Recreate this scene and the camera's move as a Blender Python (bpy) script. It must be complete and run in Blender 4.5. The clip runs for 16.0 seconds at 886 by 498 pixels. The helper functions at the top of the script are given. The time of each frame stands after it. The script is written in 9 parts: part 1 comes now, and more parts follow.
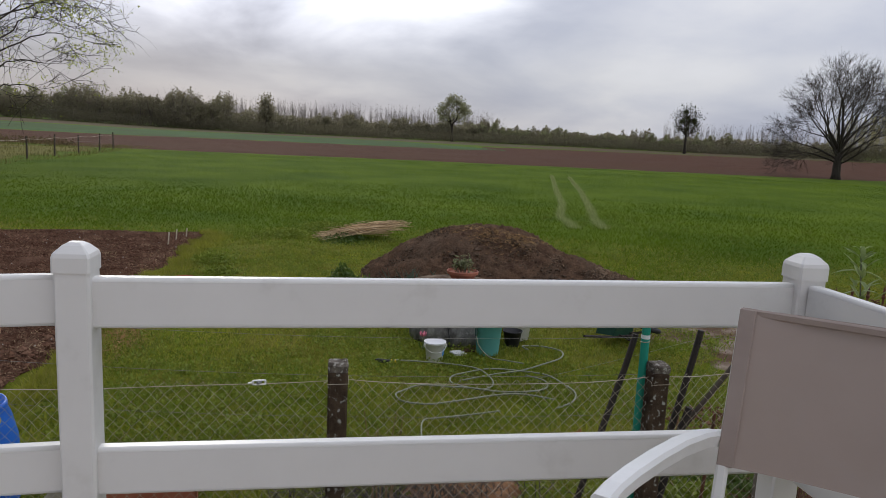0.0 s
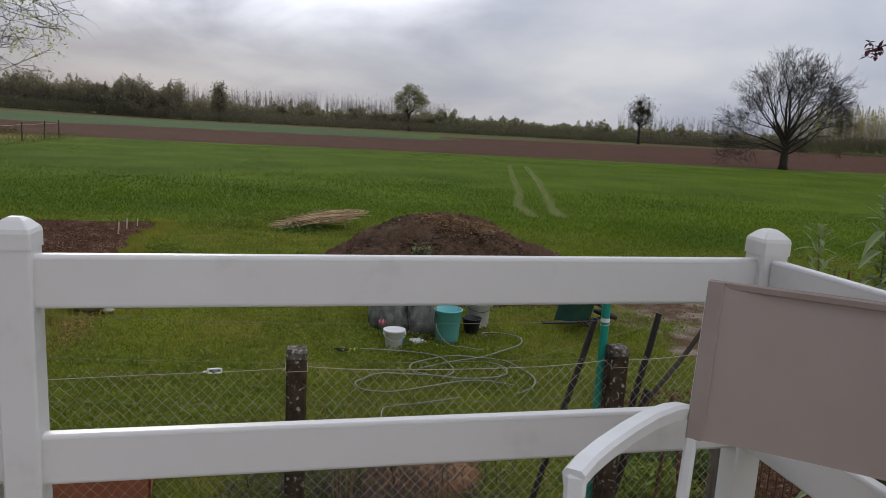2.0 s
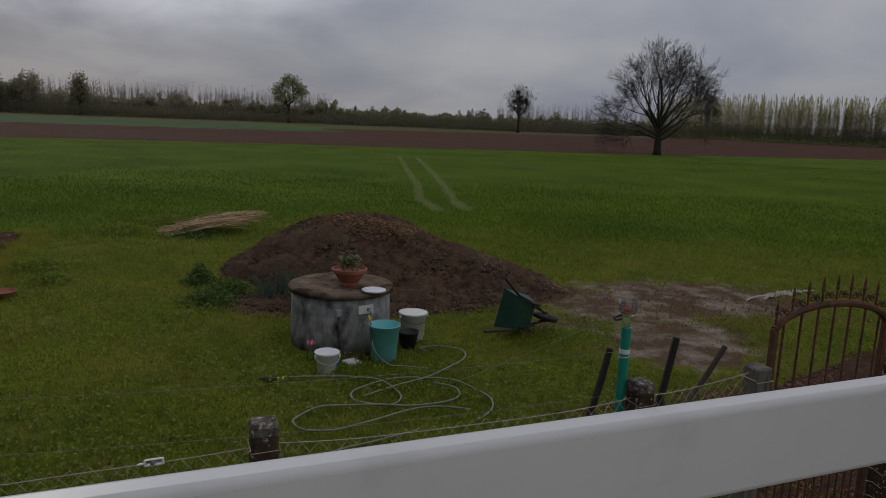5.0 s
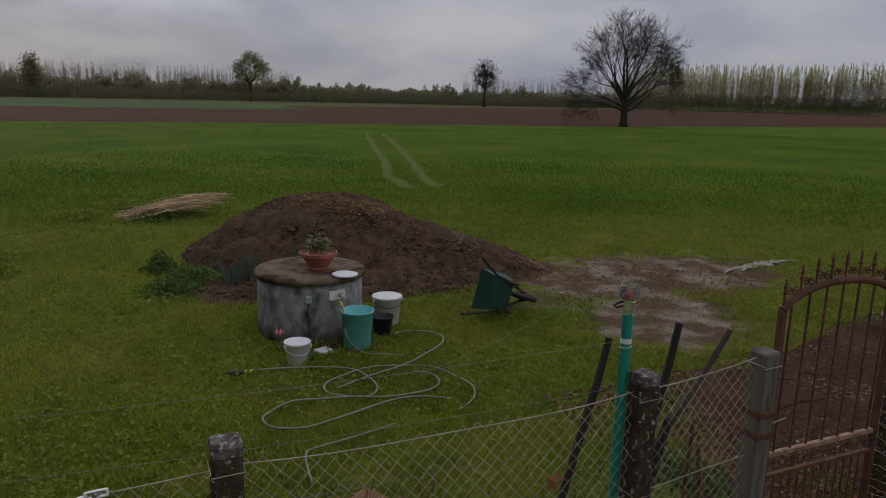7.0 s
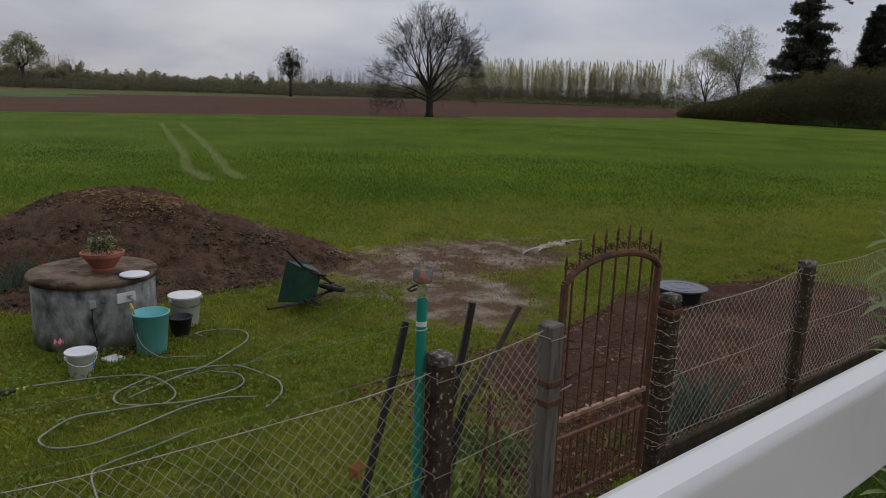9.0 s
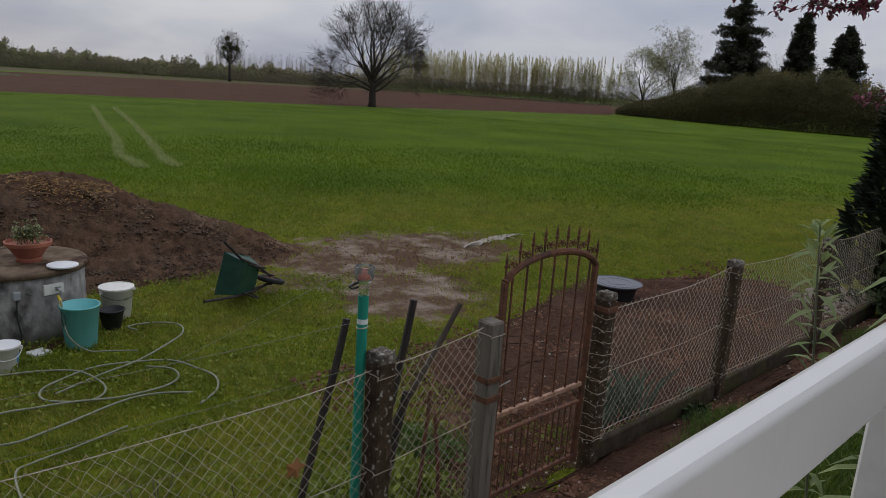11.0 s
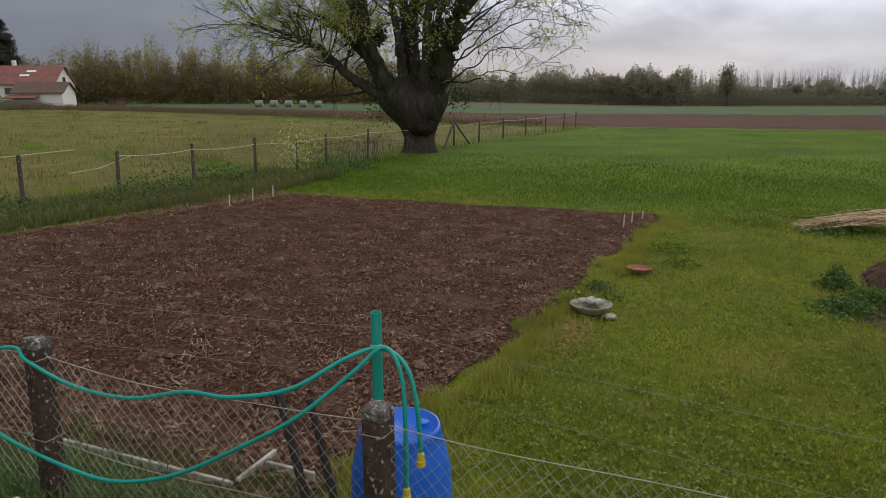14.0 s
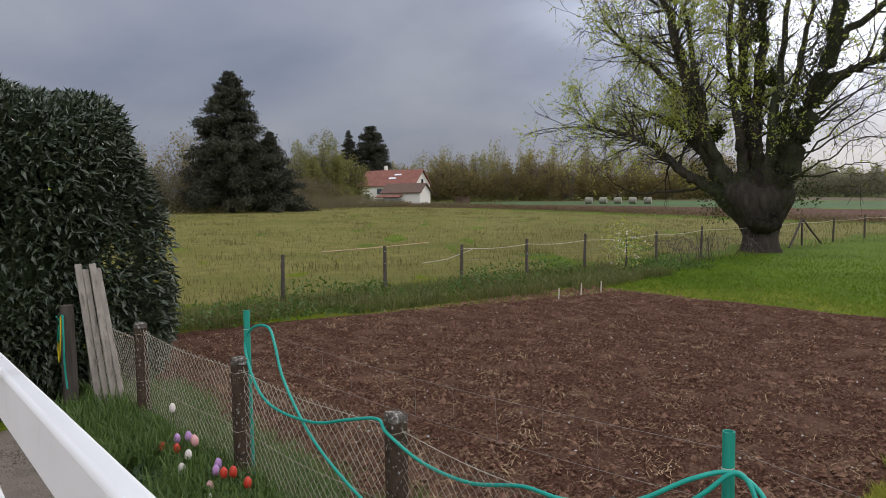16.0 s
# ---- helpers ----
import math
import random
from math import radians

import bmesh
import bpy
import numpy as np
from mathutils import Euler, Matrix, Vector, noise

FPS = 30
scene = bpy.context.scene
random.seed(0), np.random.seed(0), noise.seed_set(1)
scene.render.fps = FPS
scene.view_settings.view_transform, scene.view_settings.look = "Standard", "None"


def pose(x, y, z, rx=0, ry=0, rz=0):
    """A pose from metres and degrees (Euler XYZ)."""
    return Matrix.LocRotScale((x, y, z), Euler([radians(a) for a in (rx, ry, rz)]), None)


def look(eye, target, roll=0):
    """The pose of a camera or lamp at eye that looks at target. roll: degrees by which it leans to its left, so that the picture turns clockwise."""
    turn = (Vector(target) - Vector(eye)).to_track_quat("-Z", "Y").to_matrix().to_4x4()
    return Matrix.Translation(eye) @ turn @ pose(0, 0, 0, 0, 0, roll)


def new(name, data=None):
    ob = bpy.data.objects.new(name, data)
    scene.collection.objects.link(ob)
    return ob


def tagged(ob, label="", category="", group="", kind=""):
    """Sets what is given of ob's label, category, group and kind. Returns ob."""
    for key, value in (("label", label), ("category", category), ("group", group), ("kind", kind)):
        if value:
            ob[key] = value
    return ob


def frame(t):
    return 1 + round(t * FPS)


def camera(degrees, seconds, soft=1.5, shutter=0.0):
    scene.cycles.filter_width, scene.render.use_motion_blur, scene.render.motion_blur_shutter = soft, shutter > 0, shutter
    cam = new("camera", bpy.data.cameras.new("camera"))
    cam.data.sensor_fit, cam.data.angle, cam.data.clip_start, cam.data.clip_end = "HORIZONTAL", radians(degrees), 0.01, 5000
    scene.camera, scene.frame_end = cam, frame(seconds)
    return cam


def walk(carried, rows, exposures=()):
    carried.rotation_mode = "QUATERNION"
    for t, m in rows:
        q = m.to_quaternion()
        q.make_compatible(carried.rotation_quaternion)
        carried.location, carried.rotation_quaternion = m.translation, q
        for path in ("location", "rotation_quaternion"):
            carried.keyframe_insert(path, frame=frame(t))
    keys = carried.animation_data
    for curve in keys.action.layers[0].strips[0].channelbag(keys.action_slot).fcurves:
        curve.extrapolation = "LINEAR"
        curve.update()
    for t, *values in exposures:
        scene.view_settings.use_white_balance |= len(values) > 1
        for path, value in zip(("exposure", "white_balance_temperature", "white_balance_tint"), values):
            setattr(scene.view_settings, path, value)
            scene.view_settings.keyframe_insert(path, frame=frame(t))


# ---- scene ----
cam = camera(63.7, 16.0, soft=0.85)
PATH = [
    (0, (0.01, -0.24, 2.666), (0.305, 1.711, 2.341), 2.8),
    (0.5, (0.027, -0.25, 2.662), (0.44, 1.689, 2.399), 2.4),
    (1, (0.05, -0.242, 2.652), (0.573, 1.671, 2.392), 2.5),
    (1.5, (0.047, -0.222, 2.634), (0.611, 1.673, 2.334), 3.1),
    (2, (0.004, -0.198, 2.624), (0.416, 1.728, 2.278), 3.1),
    (2.5, (-0.093, -0.143, 2.613), (-0.104, 1.826, 2.258), 2.0),
    (3, (-0.131, 0.032, 2.608), (-0.467, 1.974, 2.267), 0.5),
    (3.5, (-0.269, 0.172, 2.618), (-0.619, 2.116, 2.304), 1.1),
    (4, (-0.326, 0.327, 2.601), (-0.571, 2.286, 2.28), 1.5),
    (4.5, (-0.3, 0.632, 2.624), (-0.053, 2.589, 2.29), 1.9),
    (5, (-0.324, 0.769, 2.641), (0.395, 2.601, 2.284), 2.4),
    (7.5, (-0.187, 1.186, 2.596), (0.658, 2.944, 2.153), 0.7),
    (8, (-0.143, 1.180, 2.588), (0.859, 2.853, 2.140), 1.4),
    (8.5, (-0.121, 1.173, 2.585), (1.005, 2.767, 2.147), 1.7),
    (9, (-0.113, 1.149, 2.583), (1.121, 2.663, 2.153), 2.1),
    (11.5, (-0.122, 1.153, 2.622), (1.235, 2.552, 2.175), 4.0),
    (12, (-0.135, 1.189, 2.614), (0.990, 2.784, 2.176), 3.1),
    (12.5, (-0.215, 1.197, 2.621), (0.393, 3.057, 2.210), 1.6),
    (13, (-0.284, 1.207, 2.616), (-0.308, 3.167, 2.219), 1.3),
    (13.5, (-0.355, 1.214, 2.604), (-0.954, 3.08, 2.204), -0.2),
    (14, (-0.413, 1.247, 2.583), (-1.296, 2.992, 2.166), -0.3),
    (14.5, (-0.445, 1.242, 2.577), (-1.553, 2.860, 2.184), -0.8),
    (15, (-0.476, 1.241, 2.580), (-1.762, 2.738, 2.260), -1.3),
    (15.5, (-0.510, 1.219, 2.598), (-1.973, 2.567, 2.394), -1.2),
    (16, (-0.523, 1.212, 2.608), (-2.106, 2.426, 2.463), -0.9),
]
EXPOSURES = [(0.0, 0.08), (0.5, 0.02), (1.0, 0.08), (1.5, 0.16), (1.9, 0.08), (2.5, -0.6), (3.0, -0.44), (3.5, -0.44), (4.0, -0.46), (4.5, -0.68), (5.0, -0.9), (6.5, -0.64), (7.5, -0.54), (8.0, -0.4), (9.0, -0.2), (11.5, -0.16), (12.5, -0.3), (13.0, -0.66), (13.5, -0.5), (14.0, 0.24), (14.5, 0.7), (15.0, 0.84), (15.5, 0.64), (16.0, 0.64)]
walk(cam, [(t, look(eye, target, roll)) for t, eye, target, roll in PATH], EXPOSURES)

# ---- world and light ----
SUN_AZ, SUN_EL = -14.0, 20.0          # degrees from +y towards +x, and above the horizon
SUN_DIR = Vector((math.sin(radians(SUN_AZ)) * math.cos(radians(SUN_EL)), math.cos(radians(SUN_AZ)) * math.cos(radians(SUN_EL)), math.sin(radians(SUN_EL))))
world = bpy.data.worlds.new("overcast_sky")
scene.world = world
world.use_nodes = True
wt = world.node_tree
wt.nodes.clear()


def wn(kind, **props):
    n = wt.nodes.new(kind)
    for k, v in props.items():
        if k == "op":
            n.operation = v
        elif k == "clamp":
            n.use_clamp = v
        else:
            n.inputs[int(k[1:])].default_value = v
    return n


def wl(a, b, i=0, o=0):
    wt.links.new(a.outputs[o], b.inputs[i])
    return b


w_out, w_bg, w_tc = wn("ShaderNodeOutputWorld"), wn("ShaderNodeBackground"), wn("ShaderNodeTexCoord")
w_sep = wl(w_tc, wn("ShaderNodeSeparateXYZ"))
# flatten the directions so that clouds draw together near the horizon
w_den = wl(w_sep, wn("ShaderNodeMath", op="ADD", i1=0.30), 0, 2)
w_px = wl(w_den, wl(w_sep, wn("ShaderNodeMath", op="DIVIDE")), 1)
w_py = wl(w_den, wl(w_sep, wn("ShaderNodeMath", op="DIVIDE"), 0, 1), 1)
w_comb = wl(w_py, wl(w_px, wn("ShaderNodeCombineXYZ")), 1)
w_noise = wl(w_comb, wn("ShaderNodeTexNoise"))
w_noise.inputs["Scale"].default_value, w_noise.inputs["Detail"].default_value, w_noise.inputs["Roughness"].default_value = 1.35, 6.0, 0.5
w_noise.inputs["Distortion"].default_value = 0.25
# brightness: overcast sky grows brighter to the zenith
w_zen = wl(w_sep, wn("ShaderNodeMath", op="MULTIPLY_ADD", i1=0.75, i2=0.5), 0, 2)
w_cl = wl(w_noise, wn("ShaderNodeMapRange", i1=0.3, i2=0.7, i3=0.84, i4=1.14))
w_lum = wl(w_cl, wl(w_zen, wn("ShaderNodeMath", op="MULTIPLY")), 1)
# thin cloud in front of the sun
w_vec = wn("ShaderNodeVectorMath", op="DOT_PRODUCT")
wl(w_tc, w_vec)
w_vec.inputs[1].default_value = SUN_DIR
w_glow = wl(w_vec, wn("ShaderNodeMapRange", i1=0.80, i2=1.0, i3=0.0, i4=1.0), 0, 1)
w_glow.interpolation_type = "SMOOTHERSTEP"
w_brk = wl(w_noise, wn("ShaderNodeMapRange", i1=0.4, i2=0.58, i3=0.2, i4=1.0))
w_gl = wl(w_brk, wl(w_glow, wn("ShaderNodeMath", op="MULTIPLY")), 1)
w_hi = wl(w_sep, wn("ShaderNodeMapRange", i1=0.075, i2=0.19, i3=0.08, i4=1.0), 0, 2)
w_glh = wl(w_hi, wl(w_gl, wn("ShaderNodeMath", op="MULTIPLY")), 1)
w_gl2 = wl(w_glh, wn("ShaderNodeMath", op="MULTIPLY_ADD", i1=1.25))
wl(w_lum, w_gl2, 2)
# a heavier, darker cloud bank to the west
w_dark = wl(w_sep, wn("ShaderNodeMapRange", i1=0.4, i2=-0.75, i3=1.1, i4=0.33))
w_fin = wl(w_dark, wl(w_gl2, wn("ShaderNodeMath", op="MULTIPLY")), 1)
w_col = wl(w_noise, wn("ShaderNodeValToRGB"))
w_col.color_ramp.elements[0].position, w_col.color_ramp.elements[0].color = 0.3, (0.82, 0.88, 1.09, 1)
w_col.color_ramp.elements[1].position, w_col.color_ramp.elements[1].color = 0.65, (0.98, 0.993, 1.06, 1)
# that bank is also bluer
w_west = wl(w_sep, wn("ShaderNodeMapRange", i1=0.1, i2=-0.7, i3=0.0, i4=1.0))
w_tint = wn("ShaderNodeMix")
w_tint.data_type = "RGBA"
w_tint.inputs[6].default_value, w_tint.inputs[7].default_value = (1, 1, 1, 1), (0.94, 0.985, 1.1, 1)
wt.links.new(w_west.outputs[0], w_tint.inputs[0])
w_colw = wl(w_col, wn("ShaderNodeVectorMath", op="MULTIPLY"))
wt.links.new(w_tint.outputs[2], w_colw.inputs[1])
w_scale = wn("ShaderNodeVectorMath", op="SCALE")
wl(w_colw, w_scale)
wt.links.new(w_fin.outputs[0], w_scale.inputs["Scale"])
w_sky = wt.nodes.new("ShaderNodeTexSky")
w_sky.sky_type, w_sky.sun_disc = "NISHITA", False
w_sky.sun_elevation, w_sky.sun_rotation = radians(SUN_EL), radians(SUN_AZ)
w_skys = wn("ShaderNodeVectorMath", op="SCALE")
w_skys.inputs["Scale"].default_value = 0.05
wl(w_sky, w_skys)
w_mix = wn("ShaderNodeMix")
w_mix.data_type = "RGBA"
w_mix.inputs[0].default_value = 0.92
wt.links.new(w_skys.outputs[0], w_mix.inputs[6])
wt.links.new(w_scale.outputs[0], w_mix.inputs[7])
wt.links.new(w_mix.outputs[2], w_bg.inputs[0])
w_bg.inputs[1].default_value = 1.0
wl(w_bg, w_out)

sun = new("sun", bpy.data.lights.new("sun", "SUN"))
sun.data.energy, sun.data.angle, sun.data.color = 0.75, radians(16), (1.0, 0.94, 0.84)
sun.matrix_world = look(SUN_DIR * 50, (0, 0, 0))


# ---- materials ----
def mk(name, c1, c2, scale=8.0, rough=0.8, bump=0.2, bscale=None, c3=None, s3=0.6, t3=(0.45, 0.7), metal=0.0, island=0.0, spec=None, stretch=None, dist=0.01, local=False, obrand=0.0, transl=0.0):
    m = bpy.data.materials.new(name)
    m.use_nodes = True
    nt = m.node_tree
    bsdf = nt.nodes["Principled BSDF"]
    geo = nt.nodes.new("ShaderNodeNewGeometry")
    src = geo.outputs["Position"]
    if local:
        src = nt.nodes.new("ShaderNodeTexCoord").outputs["Object"]
    if stretch:
        mp = nt.nodes.new("ShaderNodeMapping")
        mp.inputs["Scale"].default_value = stretch
        nt.links.new(src, mp.inputs[0])
        src = mp.outputs[0]

    def nz(sc, detail=5.0):
        n = nt.nodes.new("ShaderNodeTexNoise")
        n.inputs["Scale"].default_value, n.inputs["Detail"].default_value, n.inputs["Roughness"].default_value = sc, detail, 0.6
        nt.links.new(src, n.inputs["Vector"])
        return n.outputs["Fac"]

    def mixer(fac, a, b):
        x = nt.nodes.new("ShaderNodeMix")
        x.data_type = "RGBA"
        if isinstance(fac, float):
            x.inputs[0].default_value = fac
        else:
            nt.links.new(fac, x.inputs[0])
        for sock, v in ((x.inputs[6], a), (x.inputs[7], b)):
            if isinstance(v, tuple):
                sock.default_value = (*v, 1)
            else:
                nt.links.new(v, sock)
        return x.outputs[2]

    def ramp(fac, lo, hi):
        r = nt.nodes.new("ShaderNodeMapRange")
        r.inputs[1].default_value, r.inputs[2].default_value = lo, hi
        nt.links.new(fac, r.inputs[0])
        return r.outputs[0]

    n1 = nz(scale)
    col = mixer(ramp(n1, 0.32, 0.68), c1, c2)
    if island:
        r = nt.nodes.new("ShaderNodeMapRange")
        r.inputs[3].default_value, r.inputs[4].default_value = 0.0, island
        nt.links.new(geo.outputs["Random Per Island"], r.inputs[0])
        col = mixer(r.outputs[0], col, c3 or c2)
    if obrand:
        oi = nt.nodes.new("ShaderNodeObjectInfo")
        r = nt.nodes.new("ShaderNodeMapRange")
        r.inputs[3].default_value, r.inputs[4].default_value = 0.0, obrand
        nt.links.new(oi.outputs["Random"], r.inputs[0])
        col = mixer(r.outputs[0], col, c2)
    if c3 and not island:
        col = mixer(ramp(nz(s3, 4.0), *t3), col, c3)
    nt.links.new(col, bsdf.inputs["Base Color"])
    bsdf.inputs["Roughness"].default_value, bsdf.inputs["Metallic"].default_value = rough, metal
    bsdf.inputs["Specular IOR Level"].default_value = (0.05 if rough >= 0.9 else 0.4) if spec is None else spec
    if transl:
        tr = nt.nodes.new("ShaderNodeBsdfTranslucent")
        nt.links.new(col, tr.inputs[0])
        ms = nt.nodes.new("ShaderNodeMixShader")
        ms.inputs[0].default_value = transl
        nt.links.new(bsdf.outputs[0], ms.inputs[1])
        nt.links.new(tr.outputs[0], ms.inputs[2])
        nt.links.new(ms.outputs[0], nt.nodes["Material Output"].inputs[0])
    if bump:
        b = nt.nodes.new("ShaderNodeBump")
        b.inputs["Strength"].default_value, b.inputs["Distance"].default_value = bump, dist
        nt.links.new(nz(bscale or scale * 4, 4.0), b.inputs["Height"])
        nt.links.new(b.outputs[0], bsdf.inputs["Normal"])
    return m


PVC = mk("white_pvc", (0.73, 0.715, 0.685), (0.68, 0.665, 0.635), 3.0, 0.35, 0.03, 30, c3=(0.58, 0.56, 0.52), s3=6, t3=(0.58, 0.8))
RESIN = mk("white_resin", (0.78, 0.78, 0.76), (0.70, 0.70, 0.67), 6.0, 0.45, 0.05, 90, c3=(0.5, 0.47, 0.36), s3=5, t3=(0.62, 0.85))
TEXTILE = mk("taupe_textilene", (0.37, 0.295, 0.25), (0.42, 0.34, 0.295), 2.0, 0.38, 0.1, 900, c3=(0.40, 0.33, 0.285), s3=3.5, t3=(0.55, 0.75))
_nt = TEXTILE.node_tree
_mesh_gap, _mixw = _nt.nodes.new("ShaderNodeBsdfTransparent"), _nt.nodes.new("ShaderNodeMixShader")
_mixw.inputs[0].default_value = 0.13          # open weave
_nt.links.new(_nt.nodes["Principled BSDF"].outputs[0], _mixw.inputs[1])
_nt.links.new(_mesh_gap.outputs[0], _mixw.inputs[2])
_nt.links.new(_mixw.outputs[0], _nt.nodes["Material Output"].inputs[0])
HEM = mk("textilene_hem", (0.30, 0.238, 0.205), (0.34, 0.275, 0.235), 9.0, 0.6, 0.1, 900)
CONCRETE = mk("weathered_concrete", (0.052, 0.036, 0.025), (0.105, 0.073, 0.05), 14, 0.9, 0.9, 60, c3=(0.40, 0.39, 0.35), s3=34, t3=(0.60, 0.65))
CONCRETE_CAP = mk("lichen_concrete", (0.055, 0.042, 0.034), (0.20, 0.175, 0.145), 26, 0.95, 0.9, 70, c3=(0.42, 0.40, 0.35), s3=38, t3=(0.55, 0.64))
KERB = mk("kerb_concrete", (0.042, 0.032, 0.024), (0.085, 0.066, 0.05), 10, 0.9, 0.5, 50, c3=(0.07, 0.068, 0.028), s3=4)
EDGE = mk("pale_edging", (0.40, 0.37, 0.29), (0.56, 0.52, 0.42), 12, 0.9, 0.4, 50, c3=(0.25, 0.22, 0.16), s3=5)
WELL = mk("well_render", (0.17, 0.165, 0.155), (0.42, 0.41, 0.39), 9, 0.9, 0.8, 40, c3=(0.035, 0.030, 0.026), s3=2.6, t3=(0.50, 0.64), stretch=(1, 1, 0.65))
WELLTOP = mk("well_lid_concrete", (0.09, 0.058, 0.038), (0.225, 0.172, 0.12), 5, 0.9, 0.5, 40, c3=(0.06, 0.036, 0.025), s3=3.2, t3=(0.5, 0.62))
WIRE = mk("galvanised_wire", (0.60, 0.54, 0.44), (0.40, 0.32, 0.24), 6, 0.6, 0, metal=0.25)
OLDWIRE = mk("dull_wire", (0.20, 0.18, 0.16), (0.30, 0.28, 0.25), 20, 0.6, 0, metal=0.4)
RUST = mk("rusty_iron", (0.115, 0.048, 0.026), (0.20, 0.09, 0.05), 30, 0.85, 0.4, 120, c3=(0.07, 0.035, 0.025), s3=9)
RUSTPALE = mk("worn_rust", (0.36, 0.21, 0.14), (0.48, 0.31, 0.22), 25, 0.8, 0.3, 120, c3=(0.2, 0.09, 0.05), s3=14)
DARKIRON = mk("dark_iron", (0.022, 0.018, 0.017), (0.05, 0.037, 0.03), 30, 0.7, 0.3, 90)
OLDWOOD = mk("grey_wood", (0.12, 0.105, 0.09), (0.22, 0.195, 0.165), 9, 0.9, 0.5, 30, stretch=(1, 1, 0.12), c3=(0.07, 0.06, 0.05), s3=20, t3=(0.55, 0.75))
FENCEWOOD = mk("fence_wood", (0.07, 0.055, 0.045), (0.13, 0.11, 0.09), 9, 0.9, 0.4, 30, stretch=(1, 1, 0.15))
PLANK = mk("silvered_plank", (0.24, 0.205, 0.17), (0.36, 0.315, 0.26), 14, 0.9, 0.5, 40, stretch=(1, 1, 0.08), c3=(0.13, 0.11, 0.09), s3=18, t3=(0.55, 0.7))
PALEWOOD = mk("pale_stake", (0.5, 0.42, 0.32), (0.62, 0.54, 0.42), 20, 0.8, 0.2, 60)
GREENPVC = mk("green_pipe", (0.015, 0.27, 0.19), (0.02, 0.33, 0.235), 6, 0.45, 0.05, 60)
GREENHOSE = mk("green_hose", (0.01, 0.30, 0.225), (0.015, 0.36, 0.27), 12, 0.4, 0)
GREYHOSE = mk("grey_green_hose", (0.17, 0.185, 0.12), (0.25, 0.265, 0.19), 12, 0.5, 0)
YELLOW = mk("yellow_plastic", (0.62, 0.45, 0.02), (0.7, 0.52, 0.03), 12, 0.45, 0)
BLUE = mk("blue_drum", (0.012, 0.115, 0.52), (0.02, 0.15, 0.60), 4, 0.42, 0.05, 30, c3=(0.03, 0.12, 0.35), s3=6, t3=(0.6, 0.85))
TEAL = mk("teal_plastic", (0.15, 0.50, 0.50), (0.19, 0.57, 0.56), 5, 0.45, 0.03, 40)
WHITEP = mk("white_bucket", (0.70, 0.69, 0.63), (0.78, 0.77, 0.71), 8, 0.45, 0.03, 40, c3=(0.5, 0.47, 0.38), s3=9, t3=(0.6, 0.8))
WHITELID = mk("white_lid", (0.78, 0.78, 0.77), (0.82, 0.82, 0.81), 8, 0.4, 0)
BLACKP = mk("black_plastic", (0.014, 0.014, 0.015), (0.028, 0.028, 0.03), 8, 0.5, 0.05, 40)
BLUELABEL = mk("blue_label", (0.05, 0.25, 0.6), (0.07, 0.3, 0.66), 8, 0.5, 0)
TERRA = mk("terracotta", (0.33, 0.105, 0.06), (0.41, 0.15, 0.09), 9, 0.8, 0.2, 60, c3=(0.25, 0.09, 0.06), s3=7)
TERRABOX = mk("terracotta_box", (0.34, 0.10, 0.05), (0.42, 0.14, 0.075), 9, 0.7, 0.2, 60)
BARROW = mk("green_barrow_paint", (0.009, 0.042, 0.026), (0.017, 0.078, 0.046), 7, 0.5, 0.1, 50, c3=(0.07, 0.05, 0.03), s3=7, t3=(0.6, 0.75))
BARROWIN = mk("barrow_underside", (0.012, 0.05, 0.032), (0.02, 0.065, 0.042), 7, 0.6, 0.1, 50)
RUBBER = mk("black_rubber", (0.015, 0.015, 0.015), (0.03, 0.028, 0.026), 20, 0.85, 0.2, 80)
GREYBOX = mk("grey_socket", (0.30, 0.32, 0.33), (0.36, 0.38, 0.39), 9, 0.5, 0)
STEEL = mk("dull_steel", (0.35, 0.35, 0.35), (0.45, 0.45, 0.44), 12, 0.45, 0, metal=0.8)
RED = mk("red_plastic", (0.55, 0.09, 0.05), (0.6, 0.12, 0.07), 9, 0.4, 0)
TUBTOP = mk("grey_tub_cover", (0.08, 0.087, 0.10), (0.14, 0.15, 0.165), 10, 0.35, 0.2, 60, c3=(0.1, 0.105, 0.12), s3=6)
PINKP = mk("pink_petal", (0.70, 0.17, 0.27), (0.78, 0.30, 0.38), 30, 0.6, 0)
CLEAR = bpy.data.materials.new("clear_plastic")
CLEAR.use_nodes = True
_b = CLEAR.node_tree.nodes["Principled BSDF"]
_b.inputs["Base Color"].default_value, _b.inputs["Roughness"].default_value = (0.95, 0.97, 0.96, 1), 0.12
_b.inputs["Transmission Weight"].default_value, _b.inputs["IOR"].default_value = 0.9, 1.2

SOIL = mk("tilled_soil", (0.054, 0.024, 0.014), (0.20, 0.102, 0.064), 24, 0.95, 1.0, 60, c3=(0.26, 0.15, 0.1), s3=1.6, t3=(0.5, 0.8), dist=0.07)
CLOD = mk("soil_clods", (0.08, 0.037, 0.023), (0.20, 0.104, 0.065), 16, 0.95, 0.6, 60, c3=(0.26, 0.15, 0.1), island=0.8)
PALEBIT = mk("pale_straw", (0.36, 0.24, 0.13), (0.5, 0.36, 0.21), 10, 0.9, 0, c3=(0.3, 0.2, 0.12), island=0.8)
STRAWBIT = mk("straw_bits", (0.26, 0.165, 0.09), (0.38, 0.27, 0.16), 10, 0.9, 0, c3=(0.17, 0.11, 0.07), island=0.8)
